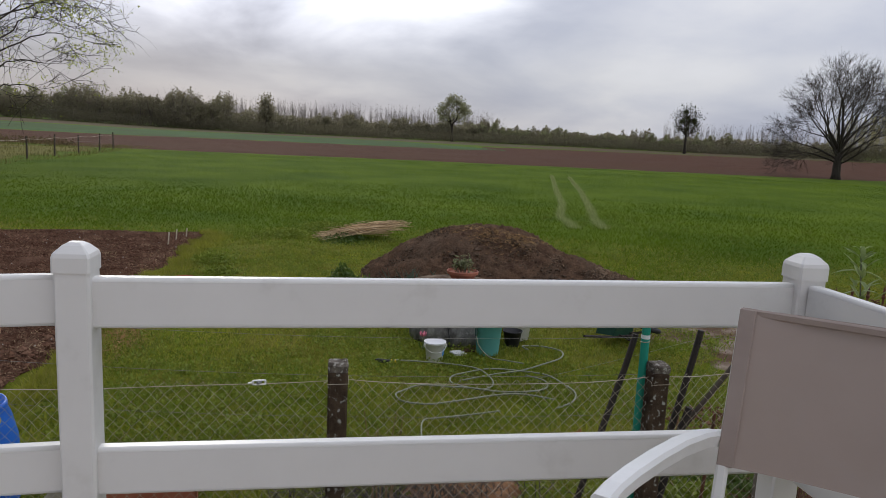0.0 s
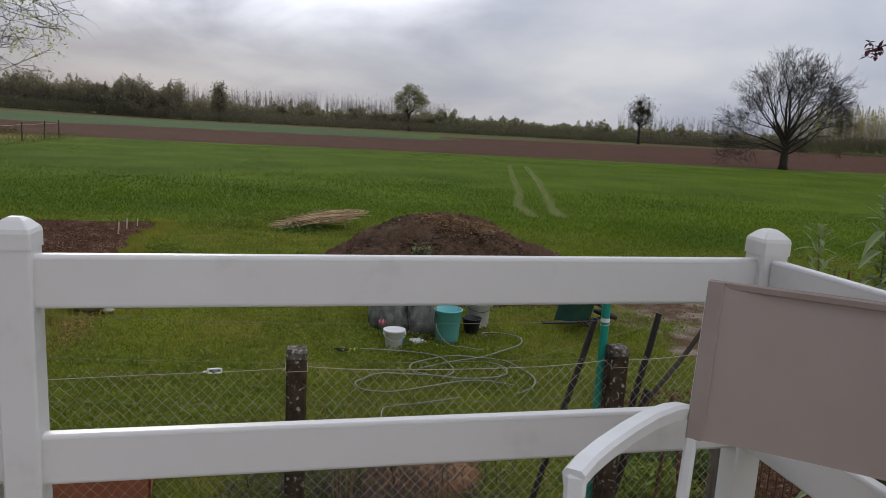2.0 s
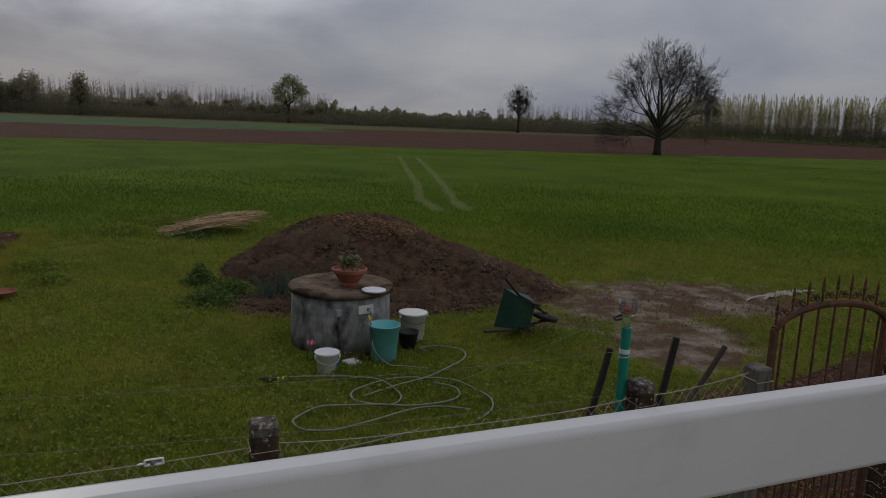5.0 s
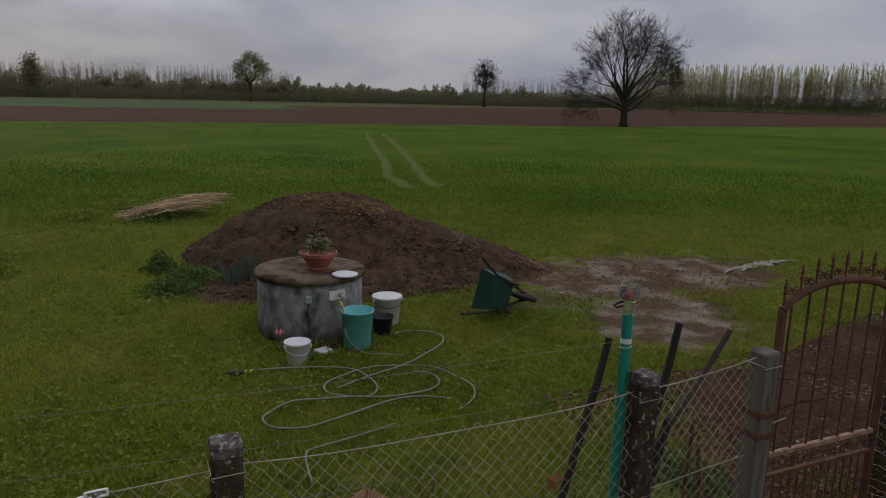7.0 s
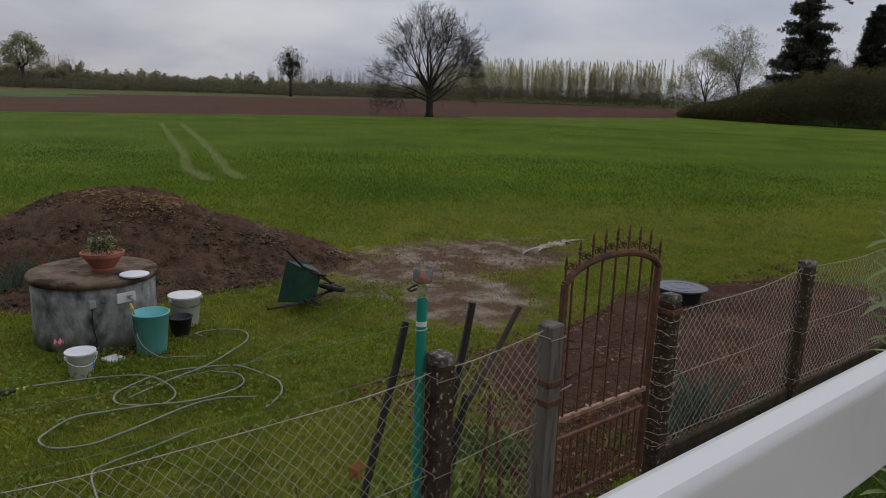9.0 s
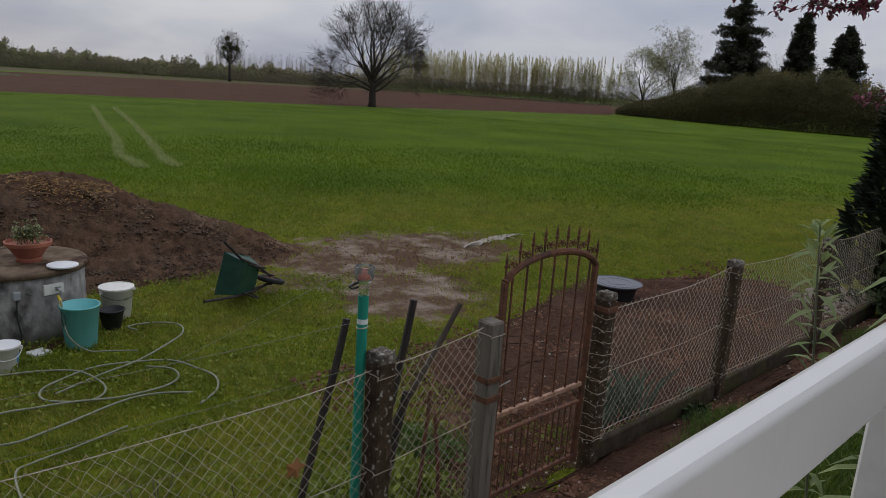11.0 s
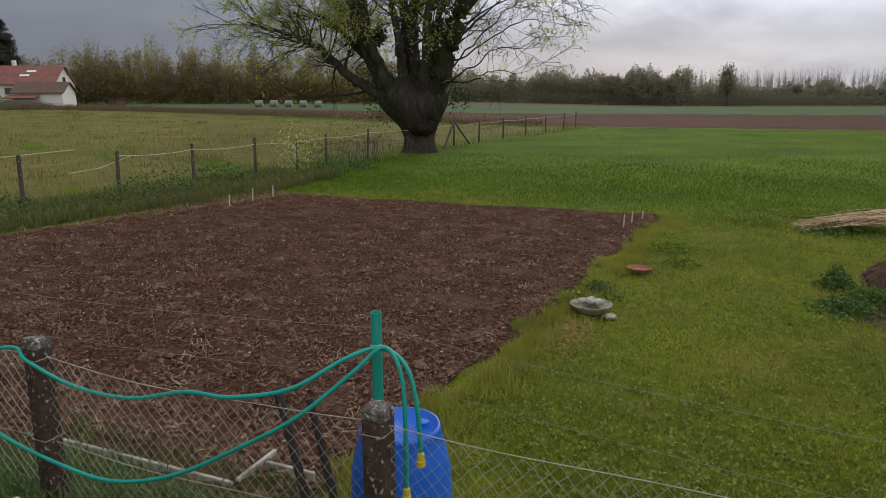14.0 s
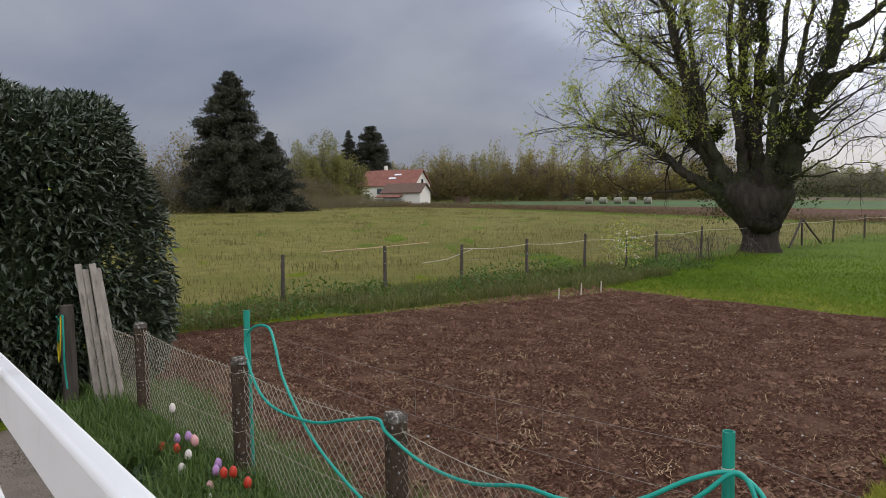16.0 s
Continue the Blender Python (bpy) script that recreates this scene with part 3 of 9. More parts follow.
def sheet(name, lower, upper, nx, ny, dz, material, label, category, rough=0.0, kind="structure"):
    """Ground between two lines of (x, y), laid just above the ground."""
    lo, up = np.array(lower, float), np.array(upper, float)
    t = np.linspace(0, 1, nx)

    def along(p):
        d = np.r_[0, np.cumsum(np.hypot(*np.diff(p, axis=0).T))]
        d /= d[-1]
        return np.stack([np.interp(t, d, p[:, 0]), np.interp(t, d, p[:, 1])], 1)

    a, b = along(lo), along(up)
    s = np.linspace(0, 1, ny)[:, None, None]
    g = a[None] * (1 - s) + b[None] * s
    x, y = g[..., 0], g[..., 1]
    rim = np.minimum(np.minimum(np.arange(nx), np.arange(nx)[::-1])[None, :], np.minimum(np.arange(ny), np.arange(ny)[::-1])[:, None]).clip(0, 1)
    z = gz(x, y) + np.where(rim > 0, dz, -0.03) + (rough * fbm(x, y, 0.9) if rough else 0)
    v = np.stack([x, y, z], -1).reshape(-1, 3)
    i = np.arange(nx * (ny - 1)).reshape(ny - 1, nx)[:, :-1].ravel()
    f = np.stack([i, i + 1, i + nx + 1, i + nx], 1)
    return tagged(raw(name, v, f, material, True), label, category, kind=kind)


# ---- ground ----
def spaced(a, b, dense, n_out, n_in, far):
    inner = np.linspace(a, b, n_in)
    r = np.geomspace(dense, far, n_out)
    return np.r_[a - r[::-1], inner, b + r]


gx, gy = spaced(-16, 14, 0.6, 40, 90, 2500), spaced(-2, 22, 0.6, 40, 80, 2500)
GX, GY = np.meshgrid(gx, gy)
GZ = gz(GX, GY) + 0.008 * fbm(GX, GY, 1.3) * (np.abs(GX - 2) < 11) * (GY < 30)
gi = np.arange(len(gx) * (len(gy) - 1)).reshape(len(gy) - 1, len(gx))[:, :-1].ravel()
tagged(raw("ground", np.stack([GX, GY, GZ], -1).reshape(-1, 3), np.stack([gi, gi + 1, gi + len(gx) + 1, gi + len(gx)], 1), LAWN, True), "grass ground reaching to the horizon", "ground", kind="structure")

sheet("ploughed_field", [(-115, 70), (-45, 69), (-18.5, 62.3), (9, 63), (45, 60), (93, 62.5), (104, 69), (150, 90), (192, 108)], [(-115, 84), (-60, 95), (-20, 109), (22, 110.5), (28, 140), (58, 150), (107, 163), (138, 166), (160, 156), (178, 134), (194, 112)], 150, 40, 0.045, PLOUGH, "bare brown ploughed field", "field", rough=0.03)
sheet("crop_strip", [(-150, 74), (-60, 95.3), (-20, 109.3), (22, 110.9), (30, 117)], [(-190, 110), (-84, 141), (-52, 157), (-14, 165), (14, 158), (30, 119)], 50, 10, 0.05, CROP, "strip of fresh green young crop", "field")
sheet("far_field", [(-190, 111), (-84, 142), (-52, 158), (-14, 166), (14, 159), (31, 151), (58, 151), (107, 164), (128, 166)], [(-200, 150), (-110, 205), (-75, 200), (-20, 202), (14, 202), (31, 202), (60, 202), (107, 190), (128, 178)], 60, 8, 0.04, FARFIELD, "dull brown and green fallow before the woods", "field")
sheet("grass_verge", [(100, 163), (138, 167), (161, 157), (179, 135), (195, 113)], [(100, 215), (170, 235), (230, 200), (260, 150), (280, 120)], 30, 8, 0.055, FARFIELD, "light green grass verge beyond the ploughed field", "field")
sheet("rough_meadow", [(-16.2, -25), (-16.2, 9), (-16.9, 20), (-17.4, 40), (-18.2, 62)], [(-260, -60), (-230, 20), (-200, 60), (-140, 70), (-110, 69)], 60, 60, 0.03, MEADOW, "rough meadow of long yellowish dry grass", "meadow", rough=0.04)

# tilled vegetable bed: a fine uneven surface
nx, ny = 300, 310
bx, by = np.meshgrid(np.linspace(0, 1, nx), np.linspace(0, 1, ny))
left = np.interp(by, [0, 0.25, 1], [-14.85, -14.75, -12.75])
right = -3.05 + 0.22 * fbm(np.full_like(by, 2.0), by * 12.6, 1.1) + 0.35 * smooth01(0.85, 1.0, by)
X = left + (right - left) * bx
Y = 3.95 + by * (12.75 + 0.75 * bx) + 0.10 * fbm(X, np.zeros_like(X), 1.9) * by
rng = np.random.default_rng(4)
edge = np.minimum(np.minimum(bx, 1 - bx) * 18, np.minimum(by, 1 - by) * 20).clip(0, 1)
Z = gz(X, Y) + 0.005 + edge * (0.045 + 0.014 * np.sin(2 * np.pi * (Y + 0.05 * X + 0.12 * fbm(X, Y, 0.8)) / 0.42) + 0.016 * fbm(X, Y, 5.5) - 0.02 * np.abs(fbm(X, Y, 9.0, 3)) + 0.012 + rng.normal(0, 0.015, X.shape))
bi = np.arange(nx * (ny - 1)).reshape(ny - 1, nx)[:, :-1].ravel()
tagged(raw("soil_bed", np.stack([X, Y, Z], -1).reshape(-1, 3), np.stack([bi, bi + 1, bi + nx + 1, bi + nx], 1), SOIL, True), "freshly tilled dark brown vegetable bed", "soil", kind="structure")


def in_bed(x, y):
    return (x < -3.0) & (x > -14.7) & (y > 3.95) & (y < 17.0)


def scatter_lumps(name, x, y, z, r, material, label, category, seed):
    """Small rough lumps, each a squashed eight-faced stone."""
    rg = np.random.default_rng(seed)
    n = len(x)
    base = np.array([(1, 0, 0), (0, 1, 0), (-1, 0, 0), (0, -1, 0), (0, 0, 0.8), (0, 0, -0.8)], float)
    v = base[None] * (r[:, None, None] * rg.uniform(0.55, 1.3, (n, 6, 1)))
    a = rg.uniform(0, 6.28, n)
    c, s = np.cos(a)[:, None], np.sin(a)[:, None]
    v = np.stack([v[..., 0] * c - v[..., 1] * s, v[..., 0] * s + v[..., 1] * c, v[..., 2]], -1)
    v += np.stack([x, y, z], -1)[:, None]
    f0 = np.array([(0, 1, 4), (1, 2, 4), (2, 3, 4), (3, 0, 4), (1, 0, 5), (2, 1, 5), (3, 2, 5), (0, 3, 5)])
    f = (f0[None] + (np.arange(n) * 6)[:, None, None]).reshape(-1, 3)
    return tagged(raw(name, v.reshape(-1, 3), f, material), label, category, kind="stuff")


def scatter_bits(name, x, y, z, ln, w, material, label, category, seed, tilt=0.3):
    """Short flat straws lying at random."""
    rg = np.random.default_rng(seed)
    n = len(x)
    a = rg.uniform(0, 6.28, n)
    l = ln * rg.uniform(0.4, 1.4, n)
    d = np.stack([np.cos(a) * l, np.sin(a) * l, rg.normal(0, tilt, n) * l], 1)
    s = np.stack([-np.sin(a), np.cos(a), np.zeros(n)], 1) * w
    p = np.stack([x, y, z], 1)
    v = np.stack([p - d / 2 - s, p - d / 2 + s, p + d / 2 + s * 0.6, p + d / 2 - s * 0.6], 1)
    f = np.arange(n * 4).reshape(n, 4)
    return tagged(raw(name, v.reshape(-1, 3), f, material), label, category, kind="stuff")


n = 52000
cx, cy = rng.uniform(-13.9, -3.1, n), 4.1 + 12.5 * rng.uniform(0, 1, n) ** 1.2
scatter_lumps("soil_clods", cx, cy, 0.05 + rng.uniform(-0.012, 0.012, n), rng.uniform(0.007, 0.026, n) * rng.uniform(0.5, 1.25, n) * (1 + 1.1 * (rng.uniform(0, 1, n) < 0.12)), CLOD, "crumbly clods of brown soil on the tilled bed", "soil", 5)
n = 26000
cx, cy = rng.uniform(-13.9, -3.1, n), 4.6 + 12 * rng.uniform(0, 1, n) ** 1.3
scatter_bits("straw_litter", cx, cy, 0.075 + rng.uniform(0, 0.012, n), 0.05, 0.0034, STRAWBIT, "dry straw and root bits on the tilled bed", "straw", 6)
tuft = np.stack([rng.uniform(-13.9, -3.1, 420), 4.6 + 12 * rng.uniform(0, 1, 420) ** 1.3], 1)
pick = tuft[rng.integers(0, 420, 3800)] + rng.normal(0, 0.07, (3800, 2))
pick = pick[(pick[:, 0] < -3.15) & (pick[:, 1] > 4.3)]
scatter_bits("straw_tufts", pick[:, 0], pick[:, 1], 0.082 + rng.uniform(0, 0.014, len(pick)), 0.075, 0.0042, PALEBIT, "pale straw stalks in loose tufts on the tilled bed", "straw", 8)
n = 420
cx, cy = rng.uniform(-13.9, -3.1, n), rng.uniform(4.7, 16.5, n)
scatter_lumps("pebbles", cx, cy, np.full(n, 0.07), rng.uniform(0.008, 0.02, n), PEBBLE, "pale pebbles on the tilled bed", "pebbles", 7)


def patch(name, outline, dz, material, label, category, rough=0.01, rings=14, kind="structure", jag=0.12, seed=3):
    """A flat irregular patch with a wandering edge."""
    rg = np.random.default_rng(seed)
    o = np.array(outline, float)
    c = o.mean(0)
    k = 96
    t = np.linspace(0, len(o), k, endpoint=False)
    oo = np.vstack([o, o[:1]])
    e = np.stack([np.interp(t, np.arange(len(o) + 1), oo[:, 0]), np.interp(t, np.arange(len(o) + 1), oo[:, 1])], 1)
    e = e + rg.normal(0, jag, e.shape)
    e = (e + np.roll(e, 1, 0) + np.roll(e, -1, 0) * 0.5) / 2.5
    s = np.linspace(0.02, 1, rings)[:, None, None]
    g = c + (e[None] - c) * s
    x, y = g[..., 0], g[..., 1]
    z = gz(x, y) + dz * np.clip((1 - s[..., 0]) * 6, -0.4, 1) + rough * fbm(x, y, 3.1) * np.clip((1 - s[..., 0]) * 4, 0, 1) + 0.006
    v = np.stack([x, y, z], -1).reshape(-1, 3)
    f = []
    for i in range(rings - 1):
        for j in range(k):
            j2 = (j + 1) % k
            f.append((i * k + j, (i + 1) * k + j, (i + 1) * k + j2, i * k + j2))
    f.append(tuple(range(k)))
    return tagged(raw(name, v, f, material, True), label, category, kind=kind)


patch("puddle_bank", [(8.3, 9.3), (9.3, 9.68), (10.1, 9.62), (9.4, 9.42)], 0.02, PEBBLE, "pale wet clay streak", "mud", 0.02, 8, jag=0.07, seed=8)
SOIL_OUT = [(4.15, 3.85), (4.0, 4.6), (3.95, 5.4), (4.0, 6.0), (4.4, 6.28), (5.2, 6.05), (6.3, 6.3), (8.4, 6.95), (9.7, 6.4), (10.9, 5.6), (10.8, 3.74), (7.5, 3.72), (5.8, 3.72)]
patch("soil_patch", SOIL_OUT, 0.04, DARKMUD, "dark bare soil bed behind the gate", "soil", 0.02, 26, jag=0.08, seed=9)
patch("soil_strip", [(2.75, 3.84), (2.85, 4.35), (3.3, 4.75), (3.7, 5.3), (4.3, 5.6), (4.6, 3.9), (3.8, 3.80)], 0.014, DARKMUD, "trodden soil inside the gate", "soil", 0.01, 10, jag=0.05, seed=10)
patch("path_soil", [(2.4, 3.8), (4.4, 3.8), (4.6, 3.69), (6.0, 3.68), (9.5, 3.68), (10.5, 3.55), (9.5, 3.36), (6.5, 3.38), (5.0, 3.34), (4.3, 3.28), (3.2, 2.95), (2.1, 2.9)], 0.022, DARKMUD, "strip of bare soil along the fence kerb", "soil", 0.02, 22, jag=0.14, seed=11)
n = 2600
cx, cy = rng.uniform(2.6, 10.0, n), 3.63 - 0.3 * rng.uniform(0, 1, n) ** 1.2
scatter_lumps("path_crumbs", cx, cy, gz(cx, cy) + 0.015, rng.uniform(0.006, 0.028, n), CLOD, "crumbs of soil along the fence kerb", "soil", 27)
patch("gravel_path", [(-5.2, 1.7), (-4.2, 2.1), (-4.6, 2.6), (-7.0, 2.5), (-9.5, 2.3), (-9.5, 0.8), (-5.5, 0.8)], 0.012, GRAVEL, "grey gravel path beside the terrace", "gravel", 0.006, 12, jag=0.06, seed=12)
n = 7000
cx, cy = rng.uniform(-9.0, -2.0, n), rng.uniform(1.52, 2.55, n)
scatter_lumps("path_gravel", cx, cy, gz(cx, cy) + 0.012, rng.uniform(0.006, 0.02, n), mk("gravel_stones", (0.15, 0.12, 0.09), (0.27, 0.235, 0.19), 30, 0.9, 0.2, 80, c3=(0.09, 0.065, 0.045), island=0.9), "small brown and grey stones of the gravel path", "gravel", 24)
n = 420
cx, cy = rng.uniform(9.6, 11.6, n), rng.uniform(4.02, 4.78, n)
scatter_lumps("white_gravel", cx, cy, np.full(n, 0.035), rng.uniform(0.02, 0.045, n), PEBBLE, "small bed of pale gravel stones", "gravel", 13)
n = 1500
cx, cy = rng.uniform(4.4, 11.4, n), rng.uniform(3.9, 6.5, n)
scatter_lumps("soil_crumbs", cx, cy, 0.03 + rng.uniform(-0.01, 0.01, n), rng.uniform(0.01, 0.035, n), CLOD, "crumbs of soil on the bare bed", "soil", 14)
n = 5200
cx, cy = rng.uniform(3.0, 10.6, n), rng.uniform(3.85, 6.2, n)
scatter_lumps("bed_crumbs", cx, cy, gz(cx, cy) + 0.03, rng.uniform(0.008, 0.034, n), CLOD, "crumbs of dark soil in the bed behind the gate", "soil", 28)
n = 420
cx, cy = rng.uniform(3.0, 10.0, n), rng.uniform(3.45, 6.3, n)
scatter_lumps("small_stones", cx, cy, gz(cx, cy) + 0.03, rng.uniform(0.008, 0.02, n), PEBBLE, "small pale stones in the soil", "pebbles", 15)

# heap of earth
hx, hy = np.meshgrid(np.linspace(-0.6, 6.9, 190), np.linspace(8.9, 15.2, 150))


def mound_z(x, y):
    a = np.hypot((x - 2.6) / np.where(x < 2.6, 2.25, 2.4), (y - 12.7) / 2.1)
    main = 0.93 * np.clip(1 - a ** (2.4 - 0.3 * smooth01(2.4, 1.4, x)), 0, None) ** (1.3 + 0.12 * smooth01(2.4, 1.4, x))
    u = np.clip((x - 2.8) / 3.0, 0, 1)
    ly = 12.5 - 1.7 * u
    ridge = (0.92 * (1 - u) ** 0.9 + 0.03) * np.clip(1 - (np.abs(y - ly) / (1.9 - 0.9 * u)) ** 1.5, 0, None) * (x > 2.6) * smooth01(6.2, 5.0, x)
    apron = 0.11 * np.clip(1 - (np.hypot((x - 3.1) / 3.0, (y - 10.7) / 1.25)) ** 3, 0, None)
    return np.maximum(np.maximum(main, ridge), apron)


hz = mound_z(hx, hy)
msk = smooth01(0.0, 0.12, hz)
hz = hz + msk * (0.05 * fbm(hx, hy, 2.6) + 0.03 * fbm(hx, hy, 7.0, 2) - 0.035 * np.abs(fbm(hx + 3, hy, 4.3, 3)) + 0.02 + rng.normal(0, 0.019, hx.shape)) - 0.03 * (1 - msk)
hi = np.arange(190 * 149).reshape(149, 190)[:, :-1].ravel()
tagged(raw("earth_mound", np.stack([hx, hy, hz], -1).reshape(-1, 3), np.stack([hi, hi + 1, hi + 191, hi + 190], 1), MOUND, True), "large heap of brown earth on the lawn", "earth mound", kind="stuff")
n = 9000
cx, cy = rng.uniform(0.2, 6.0, n), rng.uniform(9.6, 13.6, n)
cz = mound_z(cx, cy)
k = cz > 0.04
cx, cy, cz = cx[k], cy[k], cz[k]
scatter_lumps("mound_clods", cx, cy, cz + 0.01, rng.uniform(0.008, 0.03, len(cx)) * rng.uniform(0.5, 1.3, len(cx)) * (1 + 0.8 * (rng.uniform(0, 1, len(cx)) < 0.06)), mk("mound_lumps", (0.062, 0.041, 0.029), (0.105, 0.07, 0.049), 6, 0.95, 0.4, 40, c3=(0.14, 0.1, 0.07), island=0.8), "crumbling clods on the earth heap", "earth", 16)
n = 1900
cx, cy = rng.normal(3.05, 0.5, n), rng.normal(12.35, 0.33, n)
scatter_bits("dead_turf", cx, cy, mound_z(cx, cy) + 0.02, 0.08, 0.008, TURF, "dry yellow grass scraps on top of the heap", "dry grass", 17, 0.2)
n = 2600
cx = rng.uniform(3.2, 5.6, n)
cy = 12.2 - 1.7 * (cx - 2.8) / 3.0 + rng.normal(0, 0.2, n)
scatter_bits("ridge_straw", cx, cy, mound_z(cx, cy) + 0.015, 0.08, 0.010, RIDGE, "straw along the ridge of the heap", "straw", 18, 0.15)

# ---- terrace and house side ----
one("terrace_floor", Mesh().box((-2.4, -0.85, 0.75), (7.5, 4.7, 1.4), bev=0.02), TERRACE, "raised paved terrace", "terrace", kind="structure")
one("wall_house", Mesh().box((-2.5, -3.35, 1.6), (16, 0.3, 3.4), bev=0.01), PLASTER, "plain rendered house wall behind the terrace", "wall", kind="structure")

POST_Y, RAIL_TOP = 1.404, 2.312
FLOOR = 1.45


def pvc_post(x, y, up=0.003):
    p = thing("fence_post", (x, y, FLOOR), "square white PVC railing post with a pyramid cap", "railing post", "white railing posts")
    part("post_shaft", Mesh().box((0, 0, 0.44 + up / 2), (0.075, 0.075, 0.88 + up), bev=0.005), PVC, p)
    cap = Mesh()
    h = 0.0405
    vs, fs = [], []
    for z, r in ((0.872, h), (0.905, h), (0.914, h * 0.93), (0.93, h * 0.55), (0.936, h * 0.3)):
        for sx, sy in ((-1, -1), (1, -1), (1, 1), (-1, 1)):
            c = 0.12 * r
            vs += [(sx * r, sy * (r - c), z + up), (sx * (r - c), sy * r, z + up)] if sx * sy > 0 else [(sx * (r - c), sy * r, z + up), (sx * r, sy * (r - c), z + up)]
    for i in range(4):
        for k in range(8):
            fs.append((i * 8 + k, i * 8 + (k + 1) % 8, (i + 1) * 8 + (k + 1) % 8, (i + 1) * 8 + k))
    fs += [tuple(range(32, 40)), tuple(reversed(range(8)))]
    cap.add(vs, fs)
    part("post_cap", cap, PVC, p)
    return p


def pvc_rail(a, b, top, rise=0.0, label="smooth white PVC railing board between posts"):
    """A hollow board, 38 mm thick and 116 mm high."""
    p = thing("railing_board", (*a, top - RAIL_H), label, "railing", "white railing boards")
    d = Vector((b[0] - a[0], b[1] - a[1], 0))
    side = Vector((-d.y, d.x, 0)).normalized()
    sec = []
    for cy, cz, a0 in ((1, 1, 0.0), (-1, 1, 0.5), (-1, -1, 1.0), (1, -1, 1.5)):
        for k in range(5):
            a = math.pi * (a0 + 0.125 * k)
            sec.append((cy * 0.010 + 0.009 * math.cos(a), cz * (RAIL_H / 2 - 0.009) + 0.009 * math.sin(a)))
    m, n = Mesh(), len(sec)
    for e in (0, 1):
        m.v += [tuple(d * e + side * u + Vector((0, 0, RAIL_H / 2 + rise * e + w))) for u, w in sec]
    m.f += [(k, (k + 1) % n, n + (k + 1) % n, n + k) for k in range(n)] + [tuple(range(n)), tuple(range(n, 2 * n))]
    ob = part("board", m, PVC, p)
    for k, poly in enumerate(ob.data.polygons):
        poly.use_smooth = k < n and k % 5 != 4
    return p


RAIL_H = 0.116
PX = (-5.8, -3.3, -0.557, 1.200)
PY = (1.305, 1.372, POST_Y, POST_Y)      # the western part of the railing turns slightly towards the house
for x, y, up in zip(PX, PY, (-0.2, -0.09, 0.003, 0.017)):
    pvc_post(x, y, up)
pvc_post(1.212, -0.42, 0.03)
DROP = (0.19, 0.09, -0.002)             # it also runs slightly downhill there
for i in range(3):
    for top in (RAIL_TOP, 1.913):
        if i == 2:
            pvc_rail((PX[2] + 0.036, POST_Y), (PX[3] - 0.036, POST_Y), top, 0.014)
        else:
            pvc_rail((PX[i] + 0.036, PY[i]), (PX[i + 1] - 0.036, PY[i + 1] + (0.012 if i == 1 else 0)), top - DROP[i], DROP[i] - DROP[i + 1])
for top in (RAIL_TOP, 1.913):
    pvc_rail((1.206, POST_Y - 0.04), (1.21, -0.42 + 0.04), top + 0.016, 0.012)


